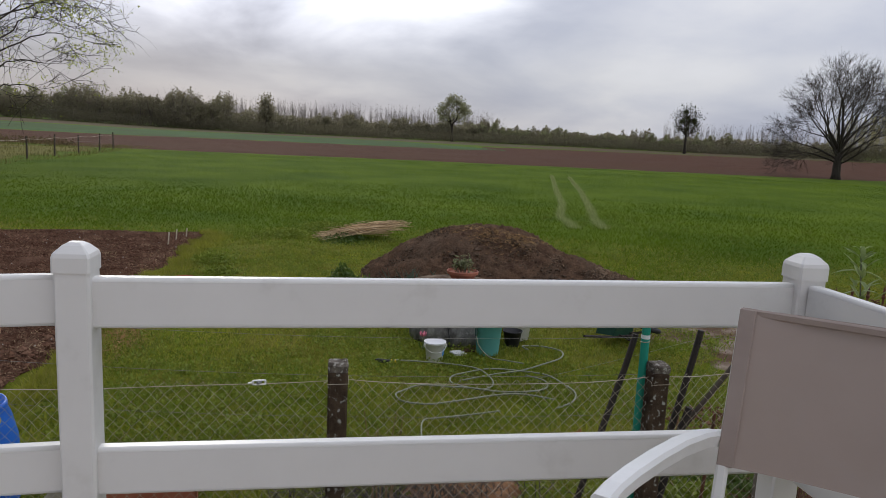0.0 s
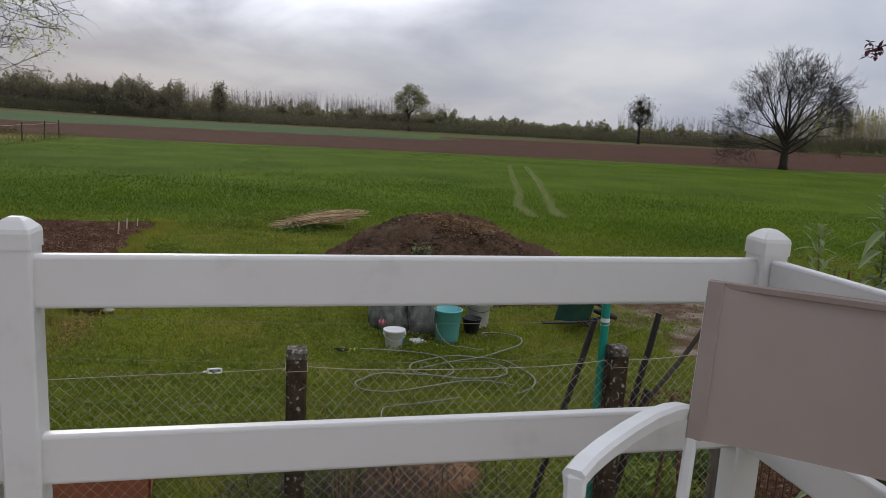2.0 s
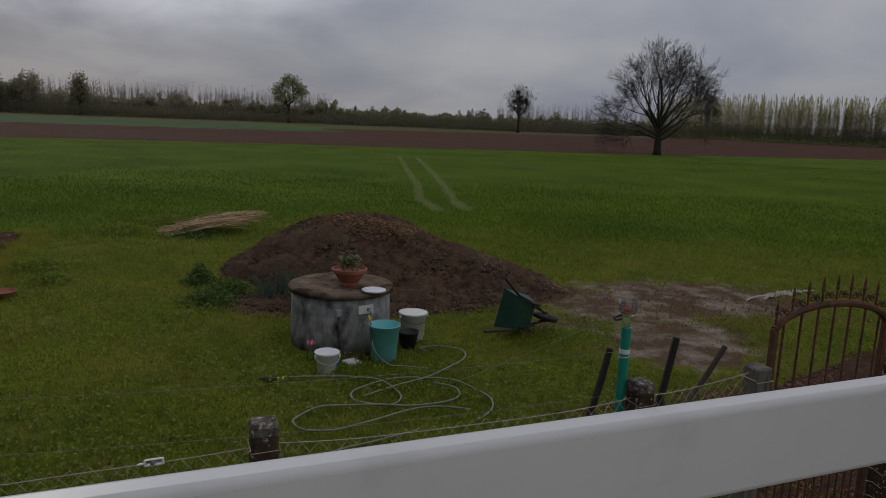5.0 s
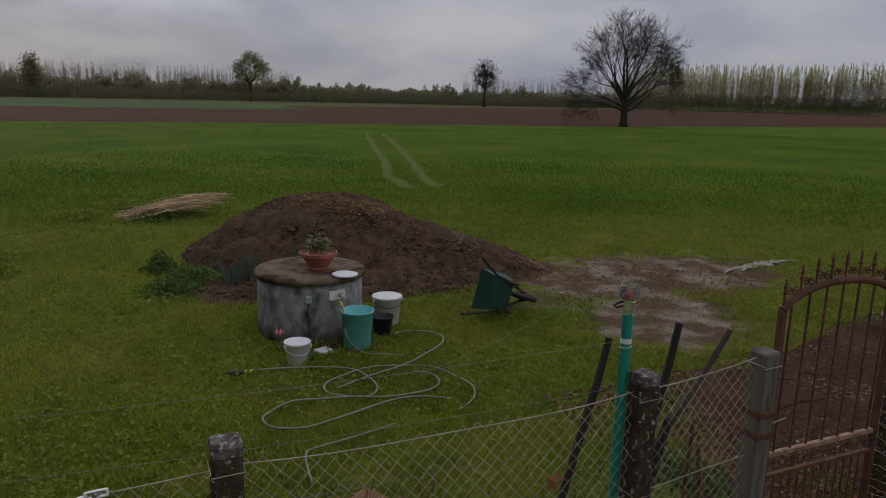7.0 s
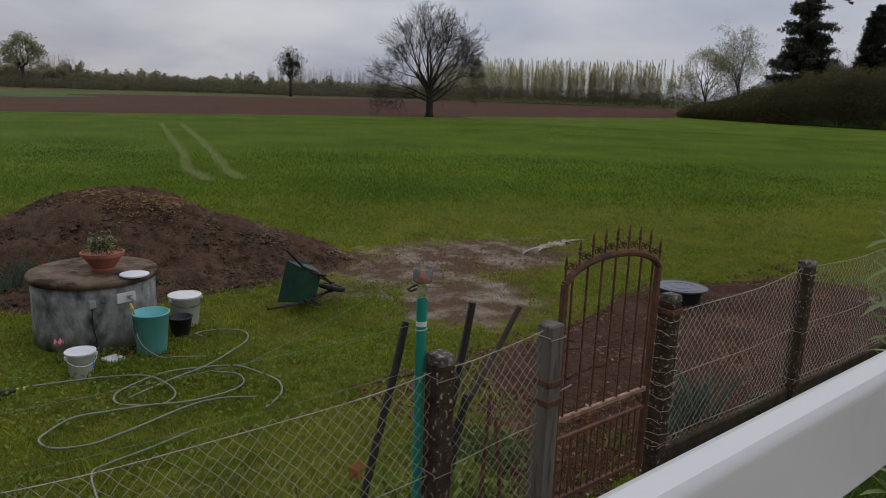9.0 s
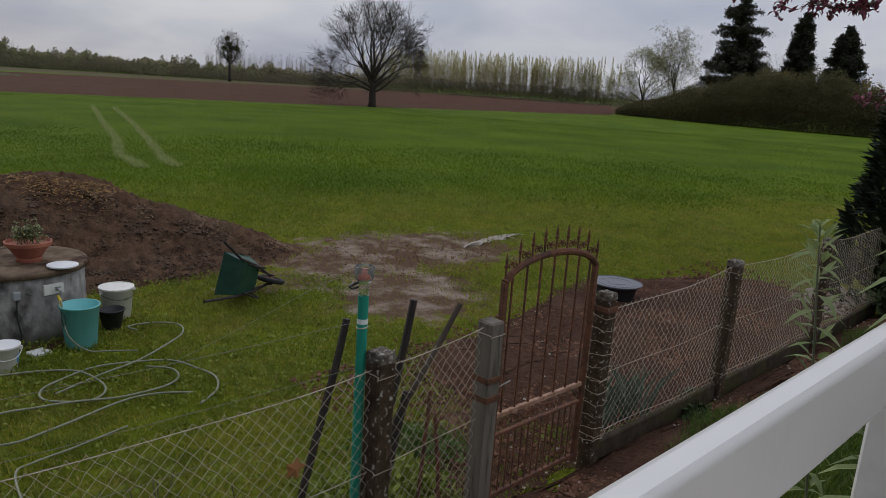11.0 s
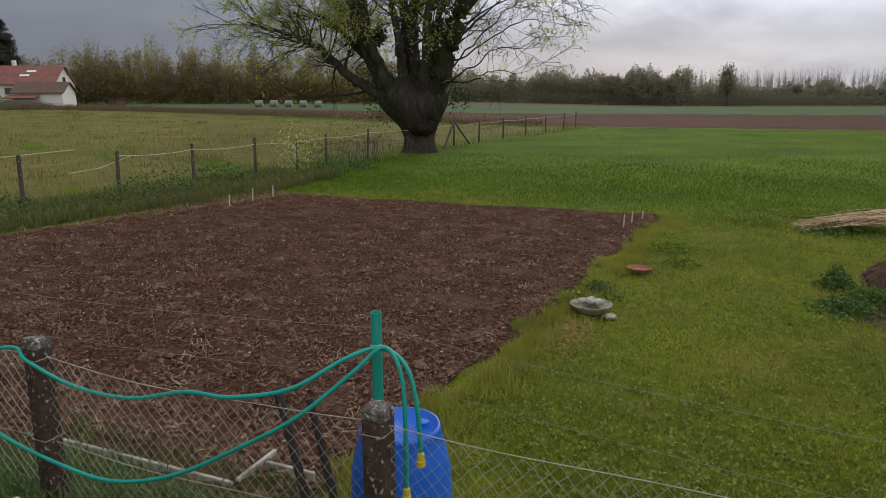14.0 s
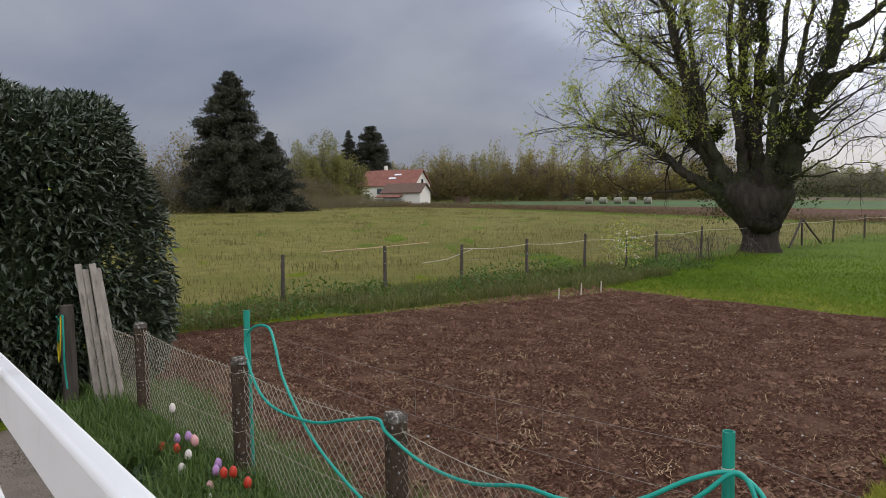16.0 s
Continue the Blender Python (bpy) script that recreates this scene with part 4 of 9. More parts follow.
# patio chair with a sling back
def patio_chair(loc, rz):
    c = thing("patio_chair", loc, "white resin garden armchair with a taupe sling back", "chair", rz=rz)
    bw, seat_h = 0.235, 0.42
    lean = 0.30

    def bk(s, h):
        return (s, 0.2 + lean * (h - seat_h), h)

    for s in (-1, 1):
        part("back_post", Mesh().beam(bk(s * (bw - 0.019), 0.33), bk(s * (bw - 0.019), 0.885), 0.022, 0.03, 0.005), RESIN, c)
        part("leg", Mesh().beam((s * 0.33, -0.17, 0), (s * 0.338, -0.125, 0.6), 0.034, 0.03, 0.008), RESIN, c)
        part("leg", Mesh().beam((s * (bw + 0.02), 0.33, 0), (s * (bw + 0.012), 0.17, 0.42), 0.045, 0.03, 0.008), RESIN, c)
        arm = Mesh()
        pts = [Vector((s * x, y, z)) for x, y, z in ((0.240, 0.27, 0.650), (0.256, 0.21, 0.664), (0.279, 0.13, 0.672), (0.301, 0.05, 0.672), (0.322, -0.03, 0.668), (0.335, -0.08, 0.661), (0.343, -0.12, 0.651))]
        vs, fs = [], []
        for p in pts:
            for dx, dz in ((-0.015, -0.017), (0.015, -0.017), (0.018, 0.006), (0.012, 0.013), (-0.012, 0.013), (-0.018, 0.006)):
                vs.append((p.x + dx, p.y, p.z + dz))
        for i in range(len(pts) - 1):
            for k in range(6):
                fs.append((i * 6 + k, i * 6 + (k + 1) % 6, (i + 1) * 6 + (k + 1) % 6, (i + 1) * 6 + k))
        fs += [tuple(range(6)), tuple(range(len(vs) - 6, len(vs)))]
        arm.add(vs, fs)
        arm.beam((s * 0.342, -0.108, 0.655), (s * 0.338, -0.125, 0.5), 0.034, 0.03, 0.006)
        part("armrest", arm, RESIN, c)
    seat = Mesh()
    seat.box((0, 0.02, seat_h), (2 * bw, 0.4, 0.03), bev=0.01)
    part("seat", seat, TEXTILE, c)
    sling = Mesh()
    n = 12
    for i in range(n + 1):
        for j in range(9):
            x = (-1 + 2 * i / n) * (bw - 0.01)
            h = 0.605 + 0.295 * j / 8
            y = 0.2 + lean * (h - seat_h) - 0.012 + 0.016 * (1 - (x / (bw - 0.01)) ** 2)
            sling.v.append((x, y, h))
    for i in range(n):
        for j in range(8):
            a = i * 9 + j
            sling.f.append((a, a + 9, a + 10, a + 1))
    m = len(sling.v)
    sling.v += [(x, y + 0.004, z) for x, y, z in sling.v]
    sling.f += [tuple(reversed([k + m for k in f])) for f in sling.f[:]]
    ob = part("sling_back", sling, TEXTILE, c, "taupe woven plastic sling", True)
    for s in (-1, 1):
        hem = Mesh()
        hem.beam((s * (bw - 0.024), bk(0, 0.605)[1] - 0.0125, 0.605), (s * (bw - 0.024), bk(0, 0.9)[1] - 0.0125, 0.9), 0.03, 0.0072, 0.002)
        part("side_hem", hem, HEM, ob)
    part("top_hem", Mesh().beam((0.01 - bw, bk(0, 0.893)[1] - 0.004, 0.893), (bw - 0.01, bk(0, 0.893)[1] - 0.009, 0.893), 0.008, 0.016, 0.003), HEM, ob)
    return c


patio_chair((0.774, 0.633, FLOOR), -38.4)


# ---- trees ----
def grow(m, p, d, ln, r, depth, rg, tips, up=0.15, spread=0.6, kids=(2, 4), sides=5, wander=0.16, taper=0.62, minr=0.004):
    """A limb with its branches, into the mesh m; tips collects the ends of twigs."""
    segs = 4 if depth > 1 else 3
    pts, rad = [p], [r]
    dd = d.copy()
    for i in range(segs):
        dd = (dd + Vector((rg.gauss(0, wander), rg.gauss(0, wander), rg.gauss(0, wander) + up * 0.3))).normalized()
        p = p + dd * ln / segs
        pts.append(p)
        rad.append(max(minr, r * (1 - (1 - taper) * (i + 1) / segs)))
    m.tube(pts, rad, max(3, sides if depth > 1 else 3), caps=False)
    if depth == 0:
        tips.append((pts[-1], dd, pts[1]))
        return
    for i in range(rg.randint(*kids)):
        k = rg.choice((2, 3, 4, segs)) if depth < 3 else rg.choice((3, 4, segs))
        k = min(k, segs)
        ax = dd.orthogonal().normalized()
        ax.rotate(Matrix.Rotation(rg.uniform(0, 6.283), 3, dd))
        nd = (dd + ax * spread * rg.uniform(0.55, 1.35) + Vector((0, 0, up))).normalized()
        grow(m, pts[k], nd, ln * rg.uniform(0.58, 0.82), max(minr, rad[k] * rg.uniform(0.5, 0.72)), depth - 1, rg, tips, up, spread, kids, max(3, sides - 1), wander, taper, minr)
    grow(m, pts[-1], dd, ln * rg.uniform(0.65, 0.85), rad[-1] * 0.9, depth - 1, rg, tips, up, spread, kids, max(3, sides - 1), wander, taper, minr)


def leaf_cloud(pts, size, rg, aspect=0.45, droop=0.0):
    """Small pointed leaves at the points: arrays of vertices and faces."""
    p = np.asarray(pts, float)
    n = len(p)
    d = rg.normal(0, 1, (n, 3))
    d[:, 2] -= droop
    d /= np.linalg.norm(d, axis=1)[:, None]
    s = np.cross(d, rg.normal(0, 1, (n, 3)))
    s /= np.linalg.norm(s, axis=1)[:, None] + 1e-6
    l = size * rg.uniform(0.6, 1.4, n)[:, None]
    v = np.stack([p, p + d * l * 0.5 + s * l * aspect / 2, p + d * l, p + d * l * 0.5 - s * l * aspect / 2], 1)
    return v.reshape(-1, 3), np.arange(n * 4).reshape(n, 4)


def leaves_part(name, pts, size, material, parent, seed, aspect=0.45, label="", droop=0.0):
    v, f = leaf_cloud(pts, size, np.random.default_rng(seed), aspect, droop)
    ob = raw(name, v, f, material)
    if parent:
        ob.parent = parent
    return tagged(ob, label) if label else ob


def ball(n, c, r, rg, flat=1.0):
    d = rg.normal(0, 1, (n, 3))
    d /= np.linalg.norm(d, axis=1)[:, None]
    return np.array(c) + d * (r * rg.uniform(0, 1, n) ** 0.45)[:, None] * np.array([1, 1, flat])


def reach_out(node0, way0, up0, p, stiff=0.9):
    """Joins each point in turn to the limb from which it is reached with least bending."""
    n0, n = len(node0), len(node0) + len(p)
    node, way, up = np.zeros((n, 3)), np.zeros((n, 3)), np.full(n, -1)
    node[:n0], way[:n0], up[:n0] = node0, way0, up0
    for i in range(len(p)):
        k = i + n0
        d = p[i] - node[:k]
        l = np.linalg.norm(d, axis=1) + 1e-6
        turn = (d * way[:k]).sum(1) / l
        j = int(np.argmin(l * (1.0 + stiff * (1 - turn))))
        up[k], node[k] = j, p[i]
        w = d[j] / l[j] * 0.6 + way[j] * 0.4
        way[k] = w / np.linalg.norm(w)
    return node, way, up


def filled_tree(loc, fork, crowns, n, label, seed, bark, r_tip=0.012, twig=0.7, trunk_r=0.3, leafy=0, leaf_mat=None, leaf_size=0.3, mistle=0, pipe=0.40, fine=3):
    """A tree whose limbs reach out to fill its crown; crowns are (x, y, z, rx, ry, rz, share) round the foot."""
    rg = np.random.default_rng(seed)
    t = thing("tree", (*loc, float(gz(*loc)) - 0.05), label, "tree")
    pts = []
    for x, y, z, rx, ry, rz, share in crowns:
        d = rg.normal(0, 1, (int(n * share), 3))
        d /= np.linalg.norm(d, axis=1)[:, None]
        pts.append(np.array([x, y, z]) + d * (rg.uniform(0.02, 1, (len(d), 1)) ** 0.42) * np.array([rx, ry, rz]))
    p = np.vstack(pts)
    f = np.array([0, 0, fork])
    p = p[np.argsort(np.linalg.norm((p - f) * np.array([1, 1, 0.8]), axis=1))]
    node, way, up = reach_out([f * 0.55, f], [(0, 0, 1), (0, 0, 1)], [-1, 0], p)
    load = np.ones(len(node))
    for k in range(len(node) - 1, 0, -1):
        load[up[k]] += load[k]
    rad = r_tip * load ** pipe
    m = Mesh()
    for k in range(2, len(node)):
        a, b = Vector(node[up[k]]), Vector(node[k])
        mid = a.lerp(b, 0.5) + Vector(rg.normal(0, 0.05, 3)) * (b - a).length
        r0 = min(rad[up[k]], rad[k] * 1.25)
        m.tube([a, mid, b], [r0, (r0 + rad[k]) / 2, rad[k]], 5 if rad[k] > 0.06 else 3, caps=False)
    limbs_ob = tagged(part("branch_mass", m, bark, t), kind="stuff")
    part("trunk", Mesh().tube([(0.02, 0, -0.1), (0.03, 0.01, fork * 0.3), (0, 0, fork * 0.7), (0, 0, fork * 1.08)], [trunk_r * 1.5, trunk_r * 1.05, trunk_r * 0.95, trunk_r * 0.8], 9), bark, t, smooth=True)
    # fine twigs from the outer limbs
    ends = np.where(load < 4)[0]
    i = np.repeat(ends, fine)
    d = way[i] * 0.8 + rg.normal(0, 0.6, (len(i), 3)) + np.array([0, 0, 0.15])
    d /= np.linalg.norm(d, axis=1)[:, None]
    e = node[i] + d * twig * rg.uniform(0.5, 1.3, (len(i), 1))
    s_ = np.cross(d, rg.normal(0, 1, d.shape))
    s_ /= np.linalg.norm(s_, axis=1)[:, None] + 1e-6
    v = np.stack([node[i] - s_ * r_tip * 0.9, node[i] + s_ * r_tip * 0.9, e], 1).reshape(-1, 3)
    tw = raw("twig_mass", v, np.arange(len(v)).reshape(-1, 3), bark)
    tagged(tw, kind="stuff").parent = t
    if leafy:
        q = np.repeat(e, leafy, 0) + rg.normal(0, twig * 0.45, (len(e) * leafy, 3))
        leaves_part("crown", q, leaf_size, leaf_mat, t, seed, 0.6)
    for k in range(mistle):
        c = node[rg.integers(len(node) // 3, len(node))]
        tagged(leaves_part("mistletoe", ball(220, tuple(c), rg.uniform(0.45, 0.85), rg), 0.32, MISTLE, t, seed + k, 0.5, "dark ball of mistletoe"), kind="stuff")
    return t




def bare_tree(loc, label, seed, limbs, height, bark, wide=1.35, depth=5, trunk_r=0.36, fine=3, leafy=0, leaf_mat=None, leaf_size=0.15):
    """A tree with a short bole that splits into many rising and spreading limbs with fine twigs."""
    rg, nr = random.Random(seed), np.random.default_rng(seed)
    t = thing("tree", (*loc, float(gz(*loc)) - 0.05), label, "tree")
    part("trunk", Mesh().tube([(0, 0, -0.1), (0.02, 0, 0.5), (0, 0.02, 1.3), (0.05, 0, 2.3), (0.1, 0.05, 3.6)], [trunk_r * 1.45, trunk_r * 1.05, trunk_r, trunk_r * 0.8, trunk_r * 0.45], 10), bark, t, smooth=True)
    tips, m = [], Mesh()
    for k in range(limbs):
        a = k * 2.39996 + rg.uniform(-0.2, 0.2)
        u = k / (limbs - 1)
        lean = 0.10 + wide * u ** 0.75
        d = Vector((math.cos(a) * math.sin(lean), math.sin(a) * math.sin(lean), math.cos(lean))).normalized()
        grow(m, Vector((0.1 * math.cos(a), 0.1 * math.sin(a), 3.4 - 1.9 * u)), d, height * (0.215 - 0.03 * u), trunk_r * (0.42 - 0.18 * u), depth, rg, tips, 0.02, 0.72, (1, 3), 6, 0.10, 0.62, 0.009)
    tagged(part("branch_mass", m, bark, t), kind="stuff")
    p = np.array([tuple(q[0]) for q in tips])
    w = np.array([tuple(q[1]) for q in tips])
    i = np.repeat(np.arange(len(p)), fine)
    d = w[i] * 0.8 + nr.normal(0, 0.45, (len(i), 3)) + np.array([0, 0, 0.1])
    d /= np.linalg.norm(d, axis=1)[:, None]
    e = p[i] + d * nr.uniform(0.25, 0.8, (len(i), 1))
    sd = np.cross(d, nr.normal(0, 1, d.shape))
    sd = 0.007 * sd / (np.linalg.norm(sd, axis=1)[:, None] + 1e-6)
    v = np.stack([p[i] - sd, p[i] + sd, e], 1).reshape(-1, 3)
    tagged(raw("twig_mass", v, np.arange(len(v)).reshape(-1, 3), bark), kind="stuff").parent = t
    if leafy:
        q = np.repeat(e, leafy, 0) + nr.normal(0, 0.22, (len(e) * leafy, 3))
        tagged(leaves_part("crown", q, leaf_size, leaf_mat, t, seed, 0.6), kind="stuff")
    return t


bare_tree((46.0, 60.8), "tall bare oak at the edge of the field", 11, 19, 12.0, BARK, 1.08, fine=4)
filled_tree((86.2, 170.9), 4.5, [(0, 0, 8.4, 3.3, 3.1, 3.3, 0.7), (0.3, 0, 6.0, 2.6, 2.4, 1.6, 0.3)], 420, "small tree with dark mistletoe in the ploughed field", 12, BARK, 0.03, 1.0, 0.3, 2, MISTLE, 0.3, 7)
filled_tree((31.2, 200), 4.0, [(0.3, 0, 10.2, 2.6, 2.4, 2.2, 0.3), (-2.4, 0, 8.3, 2.2, 2.0, 1.6, 0.22), (2.6, 0, 8.6, 2.3, 2.0, 1.7, 0.22), (0.2, 0, 6.3, 3.6, 3.0, 1.4, 0.26)], 300, "tall tree in young pale leaf before the wood", 13, BARK, 0.03, 0.8, 0.35, 6, WOODGREEN, 0.42)
filled_tree((-19.6, 200), 3.5, [(0, 0, 6.4, 1.1, 1.0, 2.9, 0.5), (0, 0, 4.6, 2.0, 1.7, 1.9, 0.5)], 300, "slim dark tree before the wood", 14, BARK, 0.03, 1.1, 0.3, 4, WOODBROWN, 0.45)


# great pollard willow
def willow(loc):
    rg, nr = random.Random(5), np.random.default_rng(5)
    t = thing("willow_tree", (*loc, 0.0), "huge old pollard willow in first pale leaf", "tree")
    # a short bole that widens upwards like a goblet, furrowed along its length
    tr = Mesh()
    rows = [(0.05, -0.1, 0.95), (0.05, 0.25, 0.76), (0.03, 0.7, 0.70), (-0.02, 1.15, 0.84), (-0.12, 1.6, 1.16), (-0.22, 2.05, 1.52), (-0.3, 2.4, 1.68), (-0.35, 2.75, 1.6), (-0.32, 3.1, 1.25), (-0.3, 3.45, 0.7)]
    seg = 40
    for x0, z, r in rows:
        for k in range(seg):
            a = 2 * math.pi * k / seg
            q = r * (1 + 0.07 * math.sin(4 * a + 0.8 * z) + 0.045 * math.sin(11 * a - 0.6 * z) + 0.03 * math.sin(19 * a + 0.4 * z) + 0.06 * z / 3.4 * math.sin(7 * a + 1))
            tr.v.append((x0 + q * math.cos(a), 0.72 * q * math.sin(a), z + (0.16 * math.sin(3 * a + 1) + 0.1 * math.sin(8 * a)) * max(0.0, z - 1.2) / 2))
    for i in range(len(rows) - 1):
        for k in range(seg):
            tr.f.append((i * seg + k, i * seg + (k + 1) % seg, (i + 1) * seg + (k + 1) % seg, (i + 1) * seg + k))
    tr.f.append(tuple(range((len(rows) - 1) * seg, len(rows) * seg)))
    part("trunk", tr, WILLOWBARK, t, smooth=True)
    tips = []

    def limb(r0, r1, side, depth, *way):
        """A heavy limb along a given way, with smaller branches on it."""
        q = smooth_path([Vector(w) for w in way], 5)
        n = len(q)
        q = [p + Vector((rg.gauss(0, 0.05), rg.gauss(0, 0.08), rg.gauss(0, 0.04))) for p in q]
        rad = [r0 + (r1 - r0) * (i / (n - 1)) ** 0.8 for i in range(n)]
        m = Mesh().tube(q, rad, 8)
        for i in range(2, n):
            d = (q[i] - q[i - 1]).normalized()
            for k in range(side if i > n * 0.35 else 0):
                ax = d.orthogonal().normalized()
                ax.rotate(Matrix.Rotation(rg.uniform(0, 6.283), 3, d))
                nd = (d * 0.55 + ax * rg.uniform(0.5, 1.1) + Vector((0, 0, 0.15))).normalized()
                ln = rg.uniform(0.7, 1.5)
                grow(m, q[i], nd, ln, min(0.06, rad[i] * 0.4), depth, rg, tips, 0.04, 0.55, (1, 3), 5, 0.13, 0.6, 0.010)
        grow(m, q[-1], (q[-1] - q[-2]).normalized(), 1.5, r1, depth, rg, tips, 0.05, 0.45, (2, 3), 6, 0.1, 0.62, 0.010)
        part("limb", m, WILLOWBARK, t, smooth=True)

    limb(0.12, 0.035, 0, 1, (-1.0, -0.2, 2.3), (-2.0, -0.3, 2.7), (-3.2, -0.3, 2.8), (-5.2, -0.2, 2.65), (-6.6, 0.0, 2.6))
    limb(0.34, 0.05, 2, 2, (-0.8, -0.3, 1.9), (-1.9, -0.4, 2.7), (-3.0, -0.5, 3.3), (-4.0, -0.6, 4.0), (-5.2, -0.8, 5.1), (-6.4, -0.6, 5.4), (-7.8, -0.5, 5.9), (-9.2, -0.4, 6.2))
    limb(0.36, 0.05, 2, 2, (-0.8, 0.2, 2.0), (-1.8, 0.3, 3.0), (-2.9, 0.6, 4.2), (-4.4, 0.9, 5.3), (-5.7, 1.2, 6.3), (-7.0, 1.4, 6.9))
    limb(0.62, 0.17, 2, 2, (-0.6, 0.0, 1.8), (-1.5, 0.0, 2.9), (-2.2, -0.1, 4.0), (-2.9, -0.2, 5.6), (-3.5, -0.2, 7.6), (-4.2, -0.1, 9.8), (-4.8, 0.0, 11.6))
    limb(0.20, 0.05, 2, 2, (-3.6, -0.2, 7.2), (-4.9, -0.7, 8.5), (-6.4, -1.0, 9.9), (-7.6, -1.1, 11.2))
    limb(0.13, 0.04, 2, 2, (-3.1, -0.2, 6.0), (-4.2, 0.6, 7.6), (-5.0, 1.1, 9.0), (-6.0, 1.5, 10.4))
    limb(0.32, 0.08, 1, 2, (-0.8, -0.3, 2.3), (-1.4, -0.6, 3.4), (-1.9, -0.8, 4.8), (-2.3, -1.1, 7.0), (-2.7, -1.3, 9.2), (-3.0, -1.2, 11.2))
    limb(0.42, 0.14, 2, 2, (-0.5, 0.2, 2.2), (-0.9, 0.4, 4.0), (-1.0, 0.5, 5.8), (-1.3, 0.6, 9.0), (-1.3, 0.6, 11.8))
    limb(0.30, 0.08, 1, 2, (-0.3, -0.3, 2.3), (-0.5, -0.6, 4.0), (-0.6, -0.9, 5.6), (-0.8, -1.2, 8.4), (-0.7, -1.3, 11.2))
    limb(0.44, 0.15, 2, 2, (-0.1, 0.0, 2.2), (-0.3, 0.1, 4.0), (-0.3, 0.1, 5.6), (-0.1, 0.1, 8.3), (-0.25, 0.2, 12.0))
    limb(0.30, 0.08, 1, 2, (0.1, 0.3, 2.2), (0.2, 0.7, 4.0), (0.4, 1.2, 5.8), (0.9, 1.6, 8.5), (1.3, 1.8, 11.0))
    limb(0.36, 0.09, 1, 2, (0.3, -0.3, 2.0), (0.7, -0.6, 3.6), (1.0, -0.9, 5.4), (1.3, -1.1, 7.4), (1.7, -1.2, 10.4))
    limb(0.78, 0.24, 1, 2, (0.2, 0.0, 1.3), (0.75, 0.0, 2.6), (1.2, 0.0, 3.8), (1.7, 0.0, 5.1), (2.2, 0.0, 6.5), (2.9, 0.1, 8.6), (3.3, 0.1, 11.6))
    limb(0.26, 0.06, 2, 2, (2.2, 0.0, 6.1), (3.2, -0.3, 7.0), (4.3, -0.5, 7.4), (5.8, -0.6, 7.8), (7.3, -0.6, 8.6))
    limb(0.20, 0.06, 2, 2, (2.9, 0.1, 8.4), (3.9, 0.6, 9.4), (5.2, 1.0, 10.4), (6.4, 1.2, 11.6))
    for z0, x1, z1, y1 in ((3.0, 5.4, 4.6, -0.6), (3.6, 6.0, 5.8, 0.5), (4.4, 6.3, 6.8, -0.9), (3.2, 4.6, 3.7, 0.8), (4.0, 5.2, 6.4, 1.3), (5.0, 6.6, 7.2, 0.2)):
        limb(0.055, 0.012, 1, 1, (0.3 + 0.3 * z0, 0.1 * y1, z0), (2.7, 0.6 * y1, z0 * 0.4 + z1 * 0.55), (x1 - 1.2, 0.9 * y1, z1), (x1, y1, z1 - 0.1))
    # thin shoots and sparse young leaves along them
    tips = [q for q in tips if q[0].z > 3.3]
    p = np.array([tuple(q[0]) for q in tips])
    d0 = np.array([tuple(q[1]) for q in tips])
    i = np.repeat(np.arange(len(p)), 3)
    d = d0[i] * 0.8 + nr.normal(0, 0.55, (len(i), 3)) + np.array([0, 0, -0.1])
    d /= np.linalg.norm(d, axis=1)[:, None]
    l = nr.uniform(0.35, 1.1, (len(i), 1))
    foot = p[i] - d0[i] * nr.uniform(0, 0.25, (len(i), 1))
    mid = foot + d * l * 0.55
    e = mid + (d + np.array([0, 0, -0.55])) * l * 0.45
    sd = np.cross(d, nr.normal(0, 1, d.shape))
    sd = 0.008 * sd / (np.linalg.norm(sd, axis=1)[:, None] + 1e-6)
    v = np.stack([foot - sd, foot + sd, mid + sd * 0.8, mid - sd * 0.8, e], 1).reshape(-1, 3)
    f0 = np.arange(len(i))[:, None] * 5
    sh = raw("shoot_mass", v, (f0 + np.array([0, 1, 2, 3])).tolist() + (f0 + np.array([3, 2, 4])).tolist(), TWIG)
    tagged(sh, kind="stuff").parent = t
    leafy = np.where(e[:, 0] < 1.0, 0.85, 0.32) * np.clip(0.7 + 0.6 * np.sin(e[:, 0] * 1.3 + e[:, 2]), 0.08, 1.2)
    lp = []
    for j in range(13):
        k = nr.uniform(0, 1, len(e)) < leafy * 0.9
        u = nr.uniform(0, 1, (k.sum(), 1))
        lp.append(mid[k] * (1 - u) + e[k] * u + nr.normal(0, 0.06, (k.sum(), 3)))
    tagged(leaves_part("leaves", np.vstack(lp), 0.125, WILLOWLEAF, t, 21, 0.34, "sparse pale yellow-green leaves", 0.4), kind="stuff")
    for (x, z, r) in ((0.1, 10.6, 0.65), (0.0, 9.4, 0.5), (0.7, 7.4, 0.38), (1.0, 5.5, 0.6), (5.2, 8.3, 0.4), (4.4, 10.8, 0.8), (-2.2, 5.4, 0.45), (-1.0, 7.2, 0.4)):
        tagged(leaves_part("mistletoe", ball(900, (x, nr.uniform(-0.6, 0.3), z), r, nr), 0.14, MISTLE, t, int(100 * (x + 20)), 0.4, "dark hanging ball of mistletoe"), kind="stuff")
